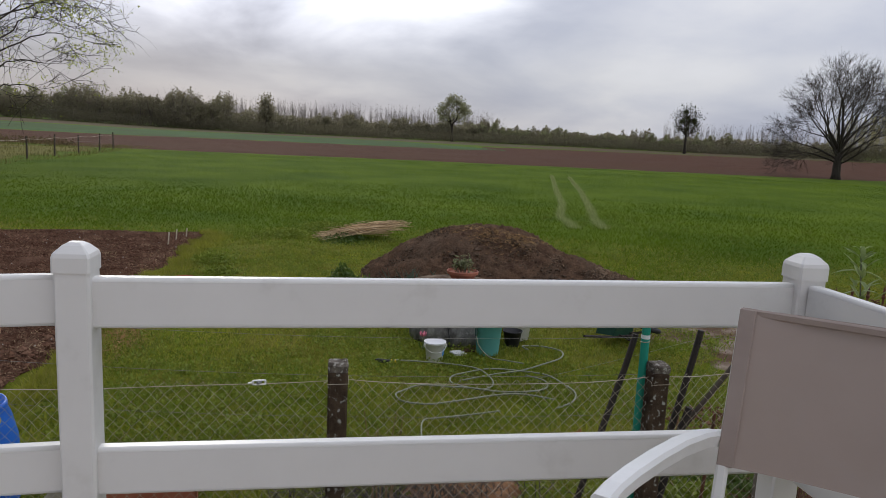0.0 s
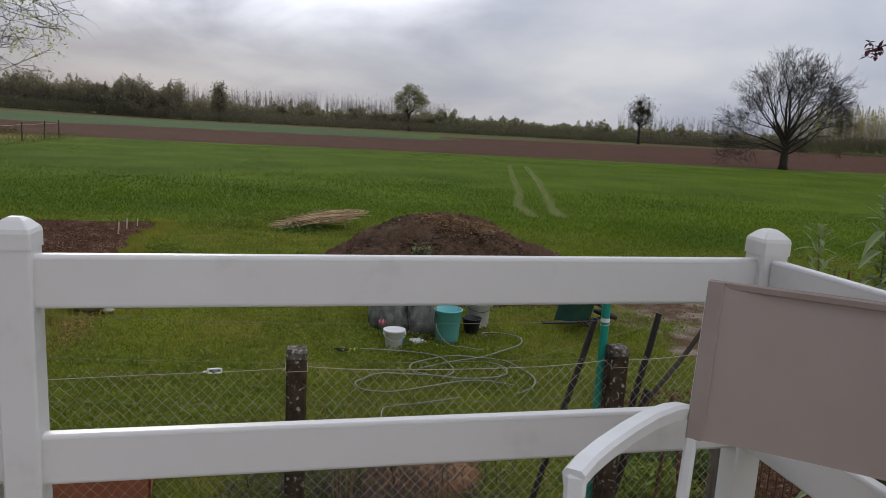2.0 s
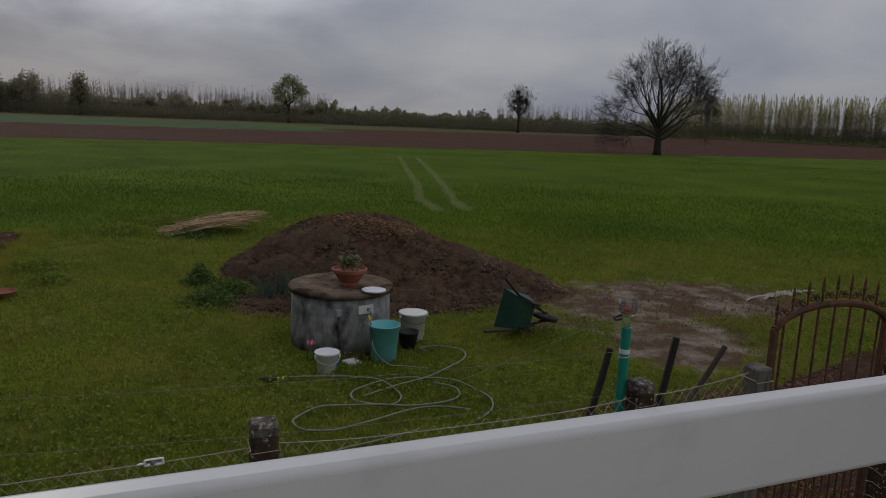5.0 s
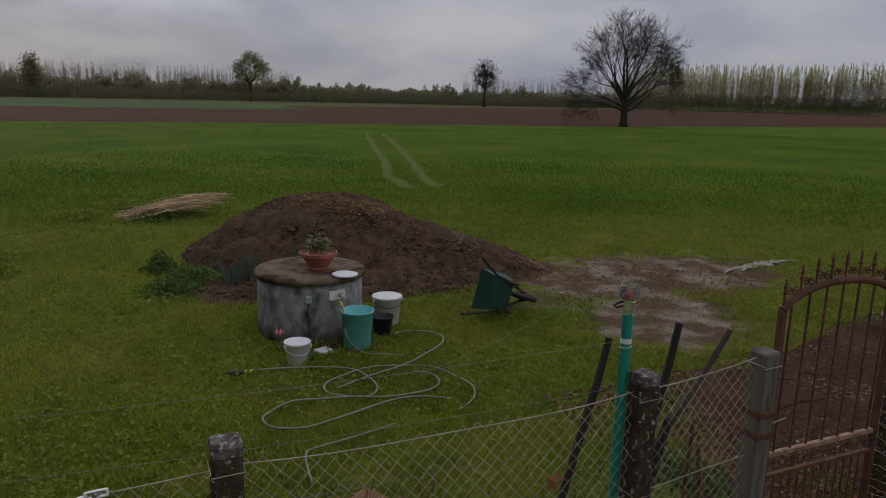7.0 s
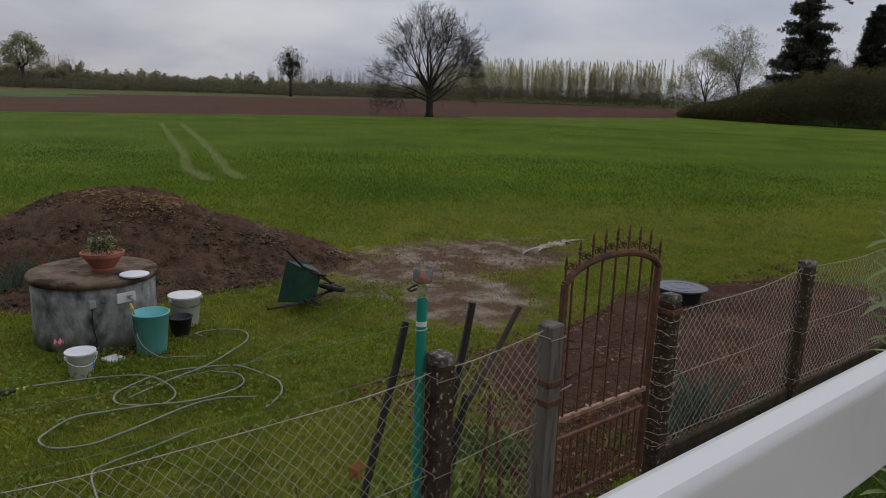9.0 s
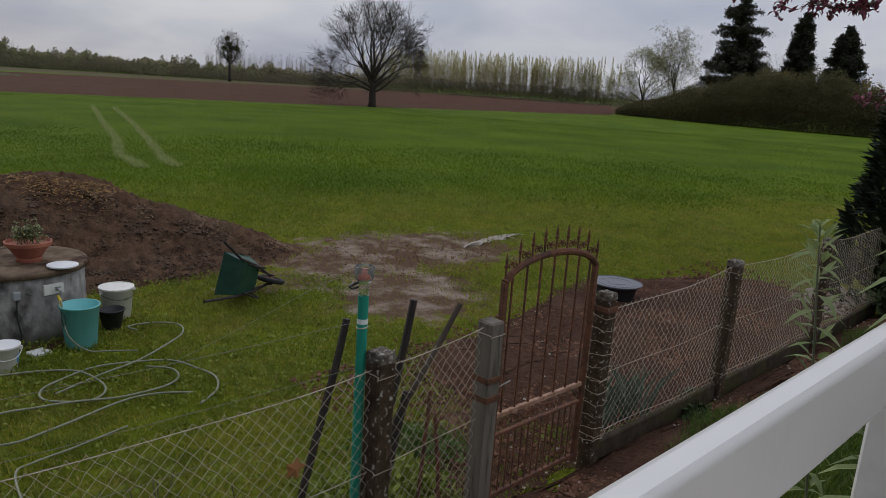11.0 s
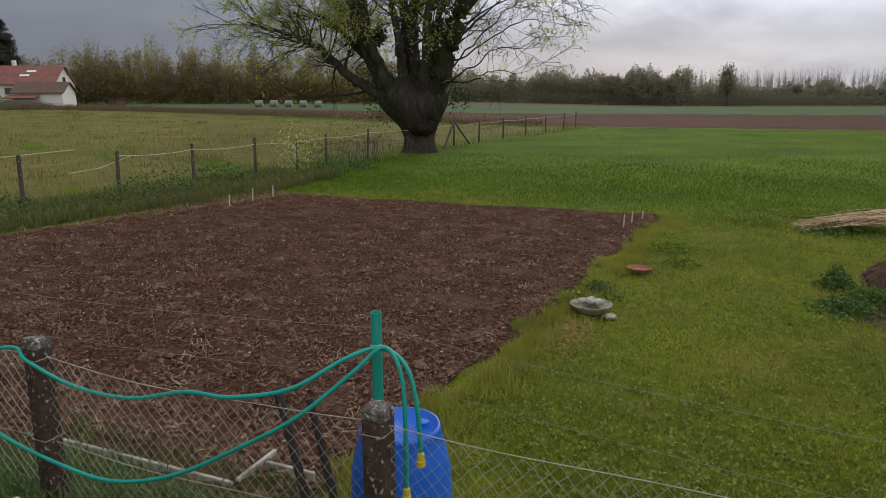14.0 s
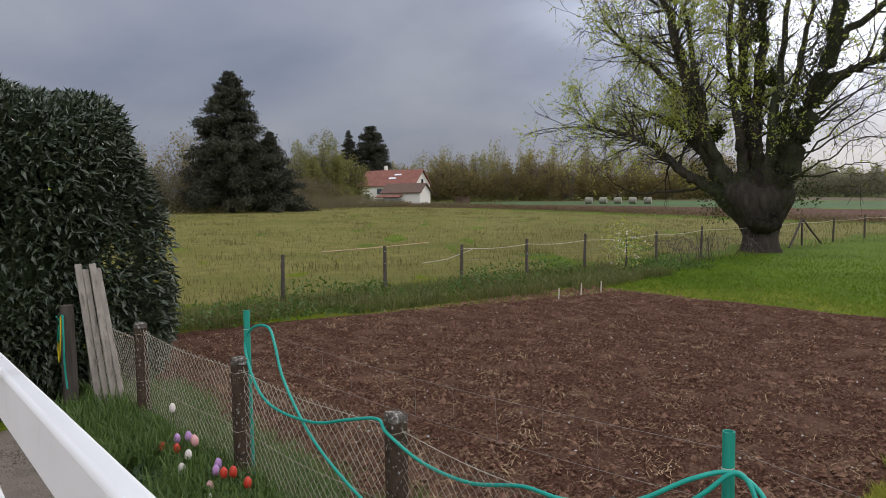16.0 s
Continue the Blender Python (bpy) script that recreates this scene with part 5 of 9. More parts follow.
    iv = np.vstack([ball(int(520 * r * r) + 120, (x, y, z), r, nr, 1.25) for x, y, z, r in ((-1.4, -0.9, 2.3, 1.0), (-2.0, -0.5, 3.4, 0.8), (2.0, -0.3, 2.9, 0.95), (1.6, -0.4, 5.0, 0.8), (2.0, -0.4, 6.4, 0.85), (2.6, -0.3, 8.2, 0.95), (2.4, -0.3, 7.3, 0.8), (0.9, -0.7, 3.9, 0.8), (3.1, -0.2, 9.6, 0.8), (-0.4, -0.9, 3.3, 0.9))])
    tagged(leaves_part("ivy", iv, 0.10, MISTLE, t, 31, 0.6, "dark olive ivy and dense shoots on the willow"), kind="stuff")
    return t


willow((-16.85, 31.25))


# ---- far woods: nobody could count these, so each belt is one mass ----
def tri_cloud(p, size, rg):
    """Small three-cornered leaves or twig tips at the points."""
    n = len(p)
    d = rg.normal(0, 1, (n, 3))
    d /= np.linalg.norm(d, axis=1)[:, None]
    s = np.cross(d, rg.normal(0, 1, (n, 3)))
    s /= np.linalg.norm(s, axis=1)[:, None] + 1e-6
    l = size * rg.uniform(0.5, 1.4, n)[:, None]
    return np.stack([p - d * l * 0.5, p + d * l * 0.4 + s * l * 0.35, p + d * l * 0.4 - s * l * 0.35], 1).reshape(-1, 3), np.arange(n * 3).reshape(n, 3)


def along(line, count, rg, side=1.5, depth=10):
    ln = np.array(line, float)
    d = np.r_[0, np.cumsum(np.hypot(*np.diff(ln, axis=0).T))]
    s = rg.uniform(0, d[-1], count)
    return np.interp(s, d, ln[:, 0]) + rg.normal(0, side, count), np.interp(s, d, ln[:, 1]) + rg.uniform(0, depth, count), s / d[-1]


def stems(x, y, z0, h, r, k, rg, low=0.5, width=0.05):
    """Thin upright stems and twigs of each tree, as slivers."""
    n = len(x)
    i = np.repeat(np.arange(n), k)
    m = n * k
    b = np.stack([x[i] + rg.normal(0, 0.1, m) * r[i], y[i] + rg.normal(0, 0.1, m) * r[i], z0[i] + h[i] * rg.uniform(0, low, m)], 1)
    e = np.stack([x[i] + rg.normal(0, 0.55, m) * r[i], y[i] + rg.normal(0, 0.55, m) * r[i], z0[i] + h[i] * rg.uniform(0.6, 1.06, m)], 1)
    w = width * rg.uniform(0.5, 1.5, m)
    off = np.stack([w, w * 0.3, np.zeros(m)], 1)
    return np.stack([b - off, b + off, e], 1).reshape(-1, 3)


def wood(name, line, count, height, material, label, seed, leaves=500, size=0.55, slim=1.0, twigs=18, hvar=0.3, base=0.0, twig_mat=None, depth=14):
    """A belt of trees along a line: slim stems and a lumpy cloud of fine leaves round each."""
    rg = np.random.default_rng(seed)
    x, y, s = along(line, count, rg, 1.5, depth)
    h = height * (1 + hvar * rg.uniform(-1, 1, count)) * (0.84 + 0.16 * np.sin(s * 23 + seed))
    z0 = gz(x, y)
    r = h * 0.34 * slim * rg.uniform(0.8, 1.25, count)
    P = []
    for i in range(count):
        c = np.stack([rg.normal(0, 0.5, 12), rg.normal(0, 0.5, 12), rg.uniform(0.12, 0.88, 12)], 1)
        w = rg.normal(0, 1, (leaves, 3))
        w /= np.linalg.norm(w, axis=1)[:, None]
        q = c[rg.integers(0, 12, leaves)] + w * (rg.uniform(0.05, 1, leaves) ** 0.5)[:, None] * np.array([0.55, 0.55, 0.16])
        wide = np.sqrt(np.clip(1.12 - q[:, 2], 0.08, 1))
        p = np.stack([x[i] + q[:, 0] * r[i] * wide, y[i] + q[:, 1] * r[i] * wide, z0[i] + h[i] * (q[:, 2] + base)], 1)
        p[:, 2] = np.clip(p[:, 2], z0[i] + 0.1, None)
        P.append(p)
    v, f = tri_cloud(np.vstack(P), size, rg)
    ob = tagged(raw(name, v, f, material), label, "woodland", kind="stuff")
    if twigs:
        tv = stems(x, y, z0, h, r, twigs, rg)
        raw("wood_stems", tv, np.arange(len(tv)).reshape(-1, 3), twig_mat or TWIG).parent = ob
    return ob


def poplars(name, line, count, height, material, label, seed, leaves=420, size=0.26, depth=6, hvar=0.12, twig_mat=None):
    """A close row of slim upright poplars: narrow spindles that taper to a point."""
    rg = np.random.default_rng(seed)
    x, y, s = along(line, count, rg, 0.5, depth)
    h = height * (1 + hvar * rg.uniform(-1, 1, count))
    z0 = gz(x, y)
    r = h * 0.085 * rg.uniform(0.55, 1.7, count)
    i = np.repeat(np.arange(count), leaves)
    m = len(i)
    u = 0.12 + 0.9 * rg.uniform(0, 1, m) ** 0.85
    rad = r[i] * np.clip(np.clip(1.03 - u, 0, 1) ** 0.75 * np.clip((u - 0.05) * 4, 0, 1), 0.05, 1) * rg.uniform(0.1, 1, m) ** 0.5
    a = rg.uniform(0, 6.283, m)
    p = np.stack([x[i] + rad * np.cos(a), y[i] + rad * np.sin(a), z0[i] + h[i] * u], 1)
    v, f = tri_cloud(p, size, rg)
    ob = tagged(raw(name, v, f, material), label, "poplars", kind="stuff")
    tv = stems(x, y, z0, h, r * 0.9, 9, rg, 0.7, 0.03)
    raw("poplar_stems", tv, np.arange(len(tv)).reshape(-1, 3), twig_mat or TWIG).parent = ob
    return ob


def scrub_belt(name, line, prof, half, count, size, material, label, seed, category="hedge"):
    """A dense belt of bushes with a rounded, lumpy top; prof gives its height along the line."""
    rg = np.random.default_rng(seed)
    x, y, s = along(line, count, rg, 0.0, 0.0)
    c = rg.uniform(-1, 1, count)
    hs = np.interp(s, np.linspace(0, 1, len(prof)), prof)
    d = np.array(line[-1], float) - np.array(line[0], float)
    nx_, ny_ = -d[1] / np.hypot(*d), d[0] / np.hypot(*d)
    x, y = x + c * half * nx_, y + c * half * ny_
    top = hs * np.sqrt(np.clip(1 - 0.8 * c ** 2, 0.05, 1)) * (0.88 + 0.10 * fbm(x, y, 0.55) + 0.06 * fbm(x, y, 1.7, 2))
    z = top * rg.uniform(0, 1, count) ** 0.68 * rg.uniform(0.9, 1.03, count)
    p = np.stack([x, y, gz(x, y) + np.clip(z, 0.05, None)], 1) + rg.normal(0, 0.12, (count, 3))
    v, f = tri_cloud(p, size, rg)
    return tagged(raw(name, v, f, material), label, category, kind="stuff")


wood("far_wood", [(-75, 205), (-45, 196), (-30, 195)], 80, 10.6, WOODBROWN, "distant brown wood, just coming into leaf", 41, 700, 0.45, hvar=0.18)
wood("far_wood", [(-170, 225), (-110, 215), (-70, 205)], 90, 9.5, WOODGREEN, "distant pale green wood", 42, 520)
wood("far_wood", [(-30, 205), (25, 215), (50, 215)], 130, 6.3, WOODBROWN, "distant brown wood behind the ploughed field", 43, 480, 0.45, hvar=0.22)
poplars("bare_poplars", [(-40, 262), (10, 275), (60, 280)], 520, 11.0, POPBARE, "distant row of bare poplars", 44, 7, 0.3, 8, 0.1, POPBARE)
wood("far_wood", [(40, 205), (80, 205), (125, 195)], 90, 5.0, WOODGREEN, "distant low green wood", 45, 400, 0.5)
wood("far_wood", [(30, 212), (85, 215), (150, 190)], 90, 5.6, WOODBROWN, "distant brown wood", 46, 420, 0.5)
poplars("bare_poplars", [(120, 250), (170, 235), (190, 215)], 340, 9.8, POPBARE, "distant row of pale bare poplars", 47, 7, 0.3, 8, 0.1, POPBARE)
poplars("poplar_row", [(152, 182), (175, 163), (186, 141), (190, 122)], 560, 11.6, POPLAR, "close row of yellow-green young poplars", 48, 230, 0.28, 26, 0.24, POPBARE)
scrub_belt("undergrowth", [(128, 172), (155, 172), (180, 148), (188, 118)], (5, 6, 5.5, 6, 5), 2.5, 42000, 0.30, UNDERWOOD, "brown undergrowth below the poplars", 49, "undergrowth")
scrub_belt("undergrowth", [(-75, 196), (0, 196), (60, 198), (128, 180)], (4, 3, 3.5, 3, 4, 3, 3.5), 3.5, 52000, 0.28, UNDERWOOD, "dark undergrowth along the wood's edge", 50, "undergrowth")
scrub_belt("understorey", [(-170, 222), (-75, 204), (-30, 200)], (6, 6.5, 7, 8, 9, 8), 3, 34000, 0.6, WOODBROWN, "twiggy understorey of the distant wood", 58, "woodland")
scrub_belt("understorey", [(-30, 206), (25, 216), (85, 214), (150, 190)], (6, 5, 5.5, 5, 4.5, 5, 4.5), 3, 40000, 0.6, WOODBROWN, "twiggy understorey of the distant wood", 59, "woodland")
scrub_belt("understorey", [(-240, 124), (-150, 154), (-90, 170)], (12, 11, 10, 9, 8, 7), 3, 46000, 0.6, ORANGEWOOD, "russet understorey of the wood behind the house", 60, "woodland")
scrub_belt("field_scrub", [(-115, 71), (-60, 70), (-22, 64)], (0.7, 1.0, 0.6, 0.9, 0.5), 1.2, 16000, 0.16, mk("red_scrub", (0.17, 0.105, 0.065), (0.22, 0.15, 0.085), 0.4, 0.95, 0, c3=(0.13, 0.115, 0.05), island=0.9, transl=0.3), "low reddish scrub at the meadow's far end", 64, "scrub")
scrub_belt("scrub_hedge", [(103.5, 66.5), (101, 59), (98.5, 50), (98, 42), (98.5, 30), (99, 18)], (1.6, 3.6, 5.0, 7.0, 8.9, 8.6, 6.6, 5.6, 5.2), 4.0, 190000, 0.22, HEDGELEAF, "dark overgrown hedge of bushes at the field's end", 51)
bare_tree((109, 68), "broad slim-limbed tree in pale leaf behind the hedge", 61, 12, 12.0, BARK, 1.2, 4, 0.26, 4, 2, WOODGREEN, 0.2)
bare_tree((108, 61.5), "tall slim birch in pale leaf behind the hedge", 62, 7, 16.5, BARK, 0.2, 4, 0.24, 4, 2, WOODGREEN, 0.2)
wood("garden_trees", [(106, 58), (112, 44), (110, 30)], 14, 9.5, ORANGEWOOD, "bushy trees behind the hedge", 63, 900, 0.3, depth=4)
wood("house_wood", [(-215, 128), (-150, 150), (-100, 165)], 130, 14.0, ORANGEWOOD, "russet and green wood behind the house", 52, 560, 0.5, depth=16)
wood("house_wood", [(-250, 125), (-190, 148), (-150, 160)], 90, 18, HOUSEWOOD, "pale green poplars behind the house", 53, 700, 0.42, slim=0.6)
poplars("bare_poplars", [(-140, 165), (-104, 174)], 50, 18.5, POPBARE, "bare poplars above the russet wood", 54, 40, 0.5, 8, 0.1, POPBARE)
wood("garden_trees", [(-126, 70), (-112, 54)], 26, 12.0, GARDENLEAF, "yellow-green garden trees by the spruces", 55, 1700, 0.3, depth=5, hvar=0.25)
scrub_belt("garden_shrubs", [(-118, 68), (-104, 50), (-98, 34), (-97, 18)], (4, 6, 5.5, 5, 6, 6.5, 6), 2.5, 42000, 0.26, SCRUB, "dense garden shrubs beside the spruces", 65, "shrubs")
wood("garden_trees", [(-118, 48), (-112, 30), (-108, 5)], 48, 12.0, ORANGEWOOD, "mixed garden trees behind the spruce", 56, 700, 0.28, depth=10)
scrub_belt("meadow_scrub", [(-112, 78), (-100, 58), (-96, 48), (-98, 28), (-100, 0)], (1.2, 2.0, 2.6, 1.6, 2.0, 2.6, 2.0), 2.5, 30000, 0.18, SCRUB, "low bramble scrub along the meadow's edge", 57, "scrub")


def spruce(loc, h, r, seed, label, dens=1.0, droop=0.25, power=0.78, ragged=0.3, step=0.033):
    rg, nr = random.Random(seed), np.random.default_rng(seed)
    t = thing("spruce_tree", (*loc, float(gz(*loc)) - 0.05), label, "tree")
    part("trunk", Mesh().tube([(0, 0, 0), (0, 0, h * 0.5), (0, 0, h * 0.98)], [h * 0.022, h * 0.014, 0.02], 8), BARK, t, smooth=True)
    pts = []
    br = Mesh()
    z = h * 0.10
    while z < h * 0.985:
        f = 1 - z / h
        R = r * (f ** power) * rg.uniform(1 - ragged, 1 + ragged / 2)
        for k in range(rg.randint(6, 9)):
            a = rg.uniform(0, 6.283)
            rr = R * rg.uniform(1 - ragged, 1 + ragged / 2)
            e = Vector((math.cos(a) * rr, math.sin(a) * rr, z - droop * rr + 0.1 * rr))
            br.tube([(0, 0, z), e * 0.6 + Vector((0, 0, z * 0.4)), e], [0.05, 0.035, 0.015], 3, caps=False)
            n = max(8, int(80 * rr * dens))
            s = nr.uniform(0.15, 1.0, n)
            p = np.stack([e.x * s, e.y * s, z + (e.z - z) * s], 1) + nr.normal(0, 0.10 + 0.04 * rr, (n, 3)) * np.array([1, 1, 0.8]) - np.array([0, 0, 0.12])
            pts.append(p)
        z += h * step * rg.uniform(0.8, 1.3)
    tagged(part("branch_mass", br, BARK, t), kind="stuff")
    leaves_part("needle_mass", np.vstack(pts), 0.26 + h * 0.005, SPRUCE, t, seed, 0.35, droop=0.5)
    return t


spruce((-92, 36.5), 19.0, 8.3, 71, "tall dark spruce standing in the meadow's corner", 1.2, 0.2, 0.66, 0.24, 0.026)
spruce((-89.5, 41.0), 11.0, 5.2, 77, "smaller dark spruce beside a taller one", 1.2)
spruce((-168, 105.3), 22.0, 9.6, 73, "dark spruce behind the white house", 1.2, 0.1, 0.6, 0.2, 0.028)
spruce((-171.5, 100.5), 20.5, 7.0, 78, "dark spruce behind the garden trees", 1.2)
spruce((111.3, 53.6), 21.5, 7.2, 74, "tall dark spruce behind the hedge", 1.0, 0.12, 0.7, 0.36, 0.024)
spruce((116.2, 46.2), 17.4, 3.2, 75, "narrow dense dark conifer behind the hedge", 1.9, -0.3, 0.5, 0.12, 0.024)
spruce((118.2, 40.4), 15.4, 4.9, 76, "dark conifer behind the hedge", 1.6, -0.1, 0.62, 0.2, 0.026)
bare_tree((121, 51), "bare tree between the conifers", 66, 7, 14.5, BARK, 0.4, 4, 0.2, 3)


# ---- wire fence ----
def fence_post(x, y, top, label="square weathered concrete fence post with lichen"):
    p = thing("concrete_post", (x, y, 0), label, "fence post", "concrete fence posts")
    m = Mesh()
    w = 0.112
    m.box((0, 0, (top - 0.05) / 2), (w, w, top - 0.05), bev=0.012)
    part("shaft", m, CONCRETE, p)
    c = Mesh()
    rg = random.Random(int(x * 100))
    vs, fs = [], []
    for z, r in ((top - 0.052, 0.0575), (top - 0.014, 0.057), (top - 0.003, 0.05), (top, 0.034)):
        for k, (sx, sy) in enumerate(((-1, -0.8), (-0.8, -1), (0.8, -1), (1, -0.8), (1, 0.8), (0.8, 1), (-0.8, 1), (-1, 0.8))):
            e = rg.uniform(-0.0025, 0.0025)
            vs.append((r * sx + e, r * sy + e, z + rg.uniform(-0.005, 0.005)))
    for i in range(3):
        for k in range(8):
            fs.append((i * 8 + k, i * 8 + (k + 1) % 8, (i + 1) * 8 + (k + 1) % 8, (i + 1) * 8 + k))
    fs.append(tuple(range(24, 32)))
    c.add(vs, fs)
    part("weathered_top", c, CONCRETE_CAP, p, "pale lichen-covered post top")
    for k, h in enumerate((top - 0.12, 0.72, 0.3)):
        r = 0.061
        part("wire_tie", Mesh().tube([(r * sx, r * sy, h + 0.004 * i) for i, (sx, sy) in enumerate(((-1, -1), (1, -1), (1, 1), (-1, 1), (-1, -1), (-1.3, -1.4)))], 0.0018, 4), WIRE, p)
    return p


FP = {"X": (-8.38, 3.20, 1.34), "Y": (-6.12, 3.38, 1.325), "Z": (-4.085, 3.56, 1.31), "A": (-1.965, 3.68, 1.283), "B": (0.035, 3.68, 1.357), "C": (1.96, 3.68, 1.345), "D": (3.912, 3.70, 1.345), "E": (5.85, 3.70, 1.335), "F": (8.10, 3.70, 1.31)}
for x, y, h in FP.values():
    fence_post(x, y, h)


def netting(a, b, top_a, top_b, bottom, sag, seed, pitch=0.037, r=0.0012):
    """A panel of diamond wire netting between two posts, with its straining wires."""
    rg = random.Random(seed)
    p = thing("chain_link_panel", (a[0], a[1], 0), "rusting diamond wire netting strained between posts", "wire fence", "wire netting panels")
    dx, dy = b[0] - a[0], b[1] - a[1]
    ln = math.hypot(dx, dy)
    ux, uy = dx / ln, dy / ln

    def top(s):
        t = s / ln
        return top_a + (top_b - top_a) * t - sag * 4 * t * (1 - t)

    def P(s, z, off=0.0):
        bulge = 0.02 * math.sin(3.1 * s + seed) * math.sin(math.pi * max(0, min(1, s / ln)))
        return (ux * s - uy * (bulge + off), uy * s + ux * (bulge + off), z)

    net = Mesh()
    for sg in (1, -1):
        s0 = -1.4
        while s0 < ln + 1.4:
            pts = []
            for k in range(0, 46):
                z = bottom + k * pitch
                s = s0 + sg * (k * pitch * 0.92)
                if 0.03 <= s <= ln - 0.03 and z <= top(s) + pitch * 0.9:
                    pts.append(P(s + rg.gauss(0, 0.003), z + rg.gauss(0, 0.003), 0.002 * (1 if (k + sg) % 2 else -1)))
            if len(pts) > 1:
                net.tube(pts, r, 3, caps=False)
            s0 += pitch * 1.84
    tagged(part("netting", net, WIRE, p), kind="stuff")
    n = 14
    for name, f in (("top_wire", 1.0), ("middle_wire", 0.52), ("bottom_wire", 0.05)):
        part(name, Mesh().tube([P(ln * i / n, bottom + (top(ln * i / n) - bottom) * f, 0.004) for i in range(n + 1)], 0.0023, 4), WIRE, p)
    return p


netting(FP["X"], FP["Y"], 1.25, 1.22, 0.18, 0.03, 1, 0.042, 0.0021)
netting(FP["Y"], FP["Z"], 1.22, 1.21, 0.16, 0.04, 2, 0.042, 0.0021)
netting(FP["Z"], FP["A"], 1.21, 1.205, 0.15, 0.05, 3)
netting(FP["A"], FP["B"], 1.20, 1.24, 0.12, 0.02, 4)
netting(FP["B"], FP["C"], 1.25, 1.26, 0.12, 0.05, 5)
netting(FP["C"], (2.79, 3.74), 1.26, 1.3, 0.12, 0.03, 6)
netting(FP["D"], FP["E"], 1.20, 1.28, 0.22, 0.03, 7)
netting(FP["E"], FP["F"], 1.27, 1.28, 0.22, 0.03, 8)
netting(FP["F"], (10.4, 3.72), 1.27, 1.27, 0.22, 0.03, 9)
netting((-10.3, 3.02), FP["X"], 1.2, 1.15, 0.2, 0.03, 10, 0.042, 0.0021)


def tensioner(x, y, z, tilt):
    m = Mesh()
    for s in (-1, 1):
        m.beam((-0.032, 0, s * 0.012), (0.032, 0, s * 0.012), 0.012, 0.007, 0.003)
    for s in (-1, 1):
        m.beam((s * 0.034, 0, -0.015), (s * 0.034, 0, 0.015), 0.01, 0.012, 0.003)
    m.beam((-0.034, 0, 0), (-0.062, 0, -0.003), 0.01, 0.008, 0.002)
    t = thing("wire_tensioner", (x, y, z), "white wire tensioner on the fence wire", "wire tensioner", "wire tensioners")
    t.matrix_world = pose(x, y, z, 0, tilt, 0)
    part("frame", m, WHITELID, t)
    part("ratchet", Mesh().tube([(-0.008, -0.012, 0), (0.008, 0.012, 0)], 0.009, 8), STEEL, t)
    return t


tensioner(-0.40, 3.665, 1.235, -2)
tensioner(-0.46, 3.665, 0.665, -2)

# concrete kerb below the netting
for a, b in (((3.97, 3.70), (5.79, 3.70)), ((5.91, 3.70), (8.04, 3.70)), ((8.16, 3.70), (10.4, 3.72))):
    one("kerb", Mesh().beam((a[0], a[1], 0.12), (b[0], b[1], 0.12), 0.055, 0.2, 0.01), KERB, "mossy concrete kerb slab under the wire netting", "kerb", "kerb slabs")
for k, (a, b) in enumerate((((-5.3, 4.36), (-3.62, 4.46)), ((-3.62, 4.5), (-3.66, 4.95)), ((-3.6, 4.78), (-3.2, 4.8)))):
    one("edging_board", Mesh().beam((*a, 0.045), (*b, 0.045), 0.03, 0.09, 0.006), EDGE, "pale weathered edging board of the vegetable bed", "edging", "edging boards")


def stake(a, b, w, material, label, cat="stake", group=""):
    rg = random.Random(int(a[0] * 77))
    a, b = Vector(a), Vector(b)
    pts = [a.lerp(b, t) + Vector((rg.gauss(0, 0.004), rg.gauss(0, 0.004), 0)) for t in (0, 0.3, 0.6, 0.85, 1.0)]
    m = Mesh().tube(pts, [w, w * 0.95, w * 1.02, w * 0.95, w * 0.9], 8)
    return one("garden_stake", m, material, label, cat, group)


# stakes and poles leaning by the fence
stake((1.485, 3.86, 0.0), (1.878, 3.86, 1.47), 0.021, DARKIRON, "dark iron bar leaning on the netting", group="leaning bars")
stake((2.03, 3.9, 0.0), (2.315, 3.86, 1.5), 0.022, DARKIRON, "dark iron bar leaning beside the fence post", group="leaning bars")
stake((1.955, 3.95, 0.3), (2.647, 3.83, 1.43), 0.017, FENCEWOOD, "weathered brown stick leaning on the netting", group="leaning bars")
stake((2.02, 3.84, 0.0), (2.27, 3.82, 1.0), 0.026, DARKIRON, "short dark iron bar by the fence post", group="leaning bars")
stake((2.42, 3.86, 0.0), (2.46, 3.84, 0.95), 0.012, RUST, "thin rusty rod by the gate", group="leaning bars")
stake((2.62, 3.86, 0.0), (2.52, 3.84, 0.8), 0.014, RUST, "thin rusty rod by the gate", group="leaning bars")
stake((-2.34, 3.84, 0.0), (-2.69, 3.88, 1.15), 0.024, DARKIRON, "dark iron bar leaning beside the blue drum", group="leaning bars")
stake((-2.22, 3.9, 0.0), (-2.53, 3.92, 1.11), 0.022, DARKIRON, "dark iron bar leaning beside the blue drum", group="leaning bars")


def pipe(x, y, top, r, label):
    p = thing("green_pole", (x, y, 0), label, "pole", "green poles")
    prof = [(r, 0), (r, top), (r * 0.82, top), (r * 0.82, top - 0.05), (0.001, top - 0.05)]
    part("tube", Mesh().lathe(prof, 16), GREENPVC, p, smooth=False)
    part("wire_tie", Mesh().tube([(r * 1.1 * math.cos(a * 0.7), r * 1.1 * math.sin(a * 0.7), top - 0.17 + 0.002 * a) for a in range(10)], 0.003, 4), WIRE, p)
    return p


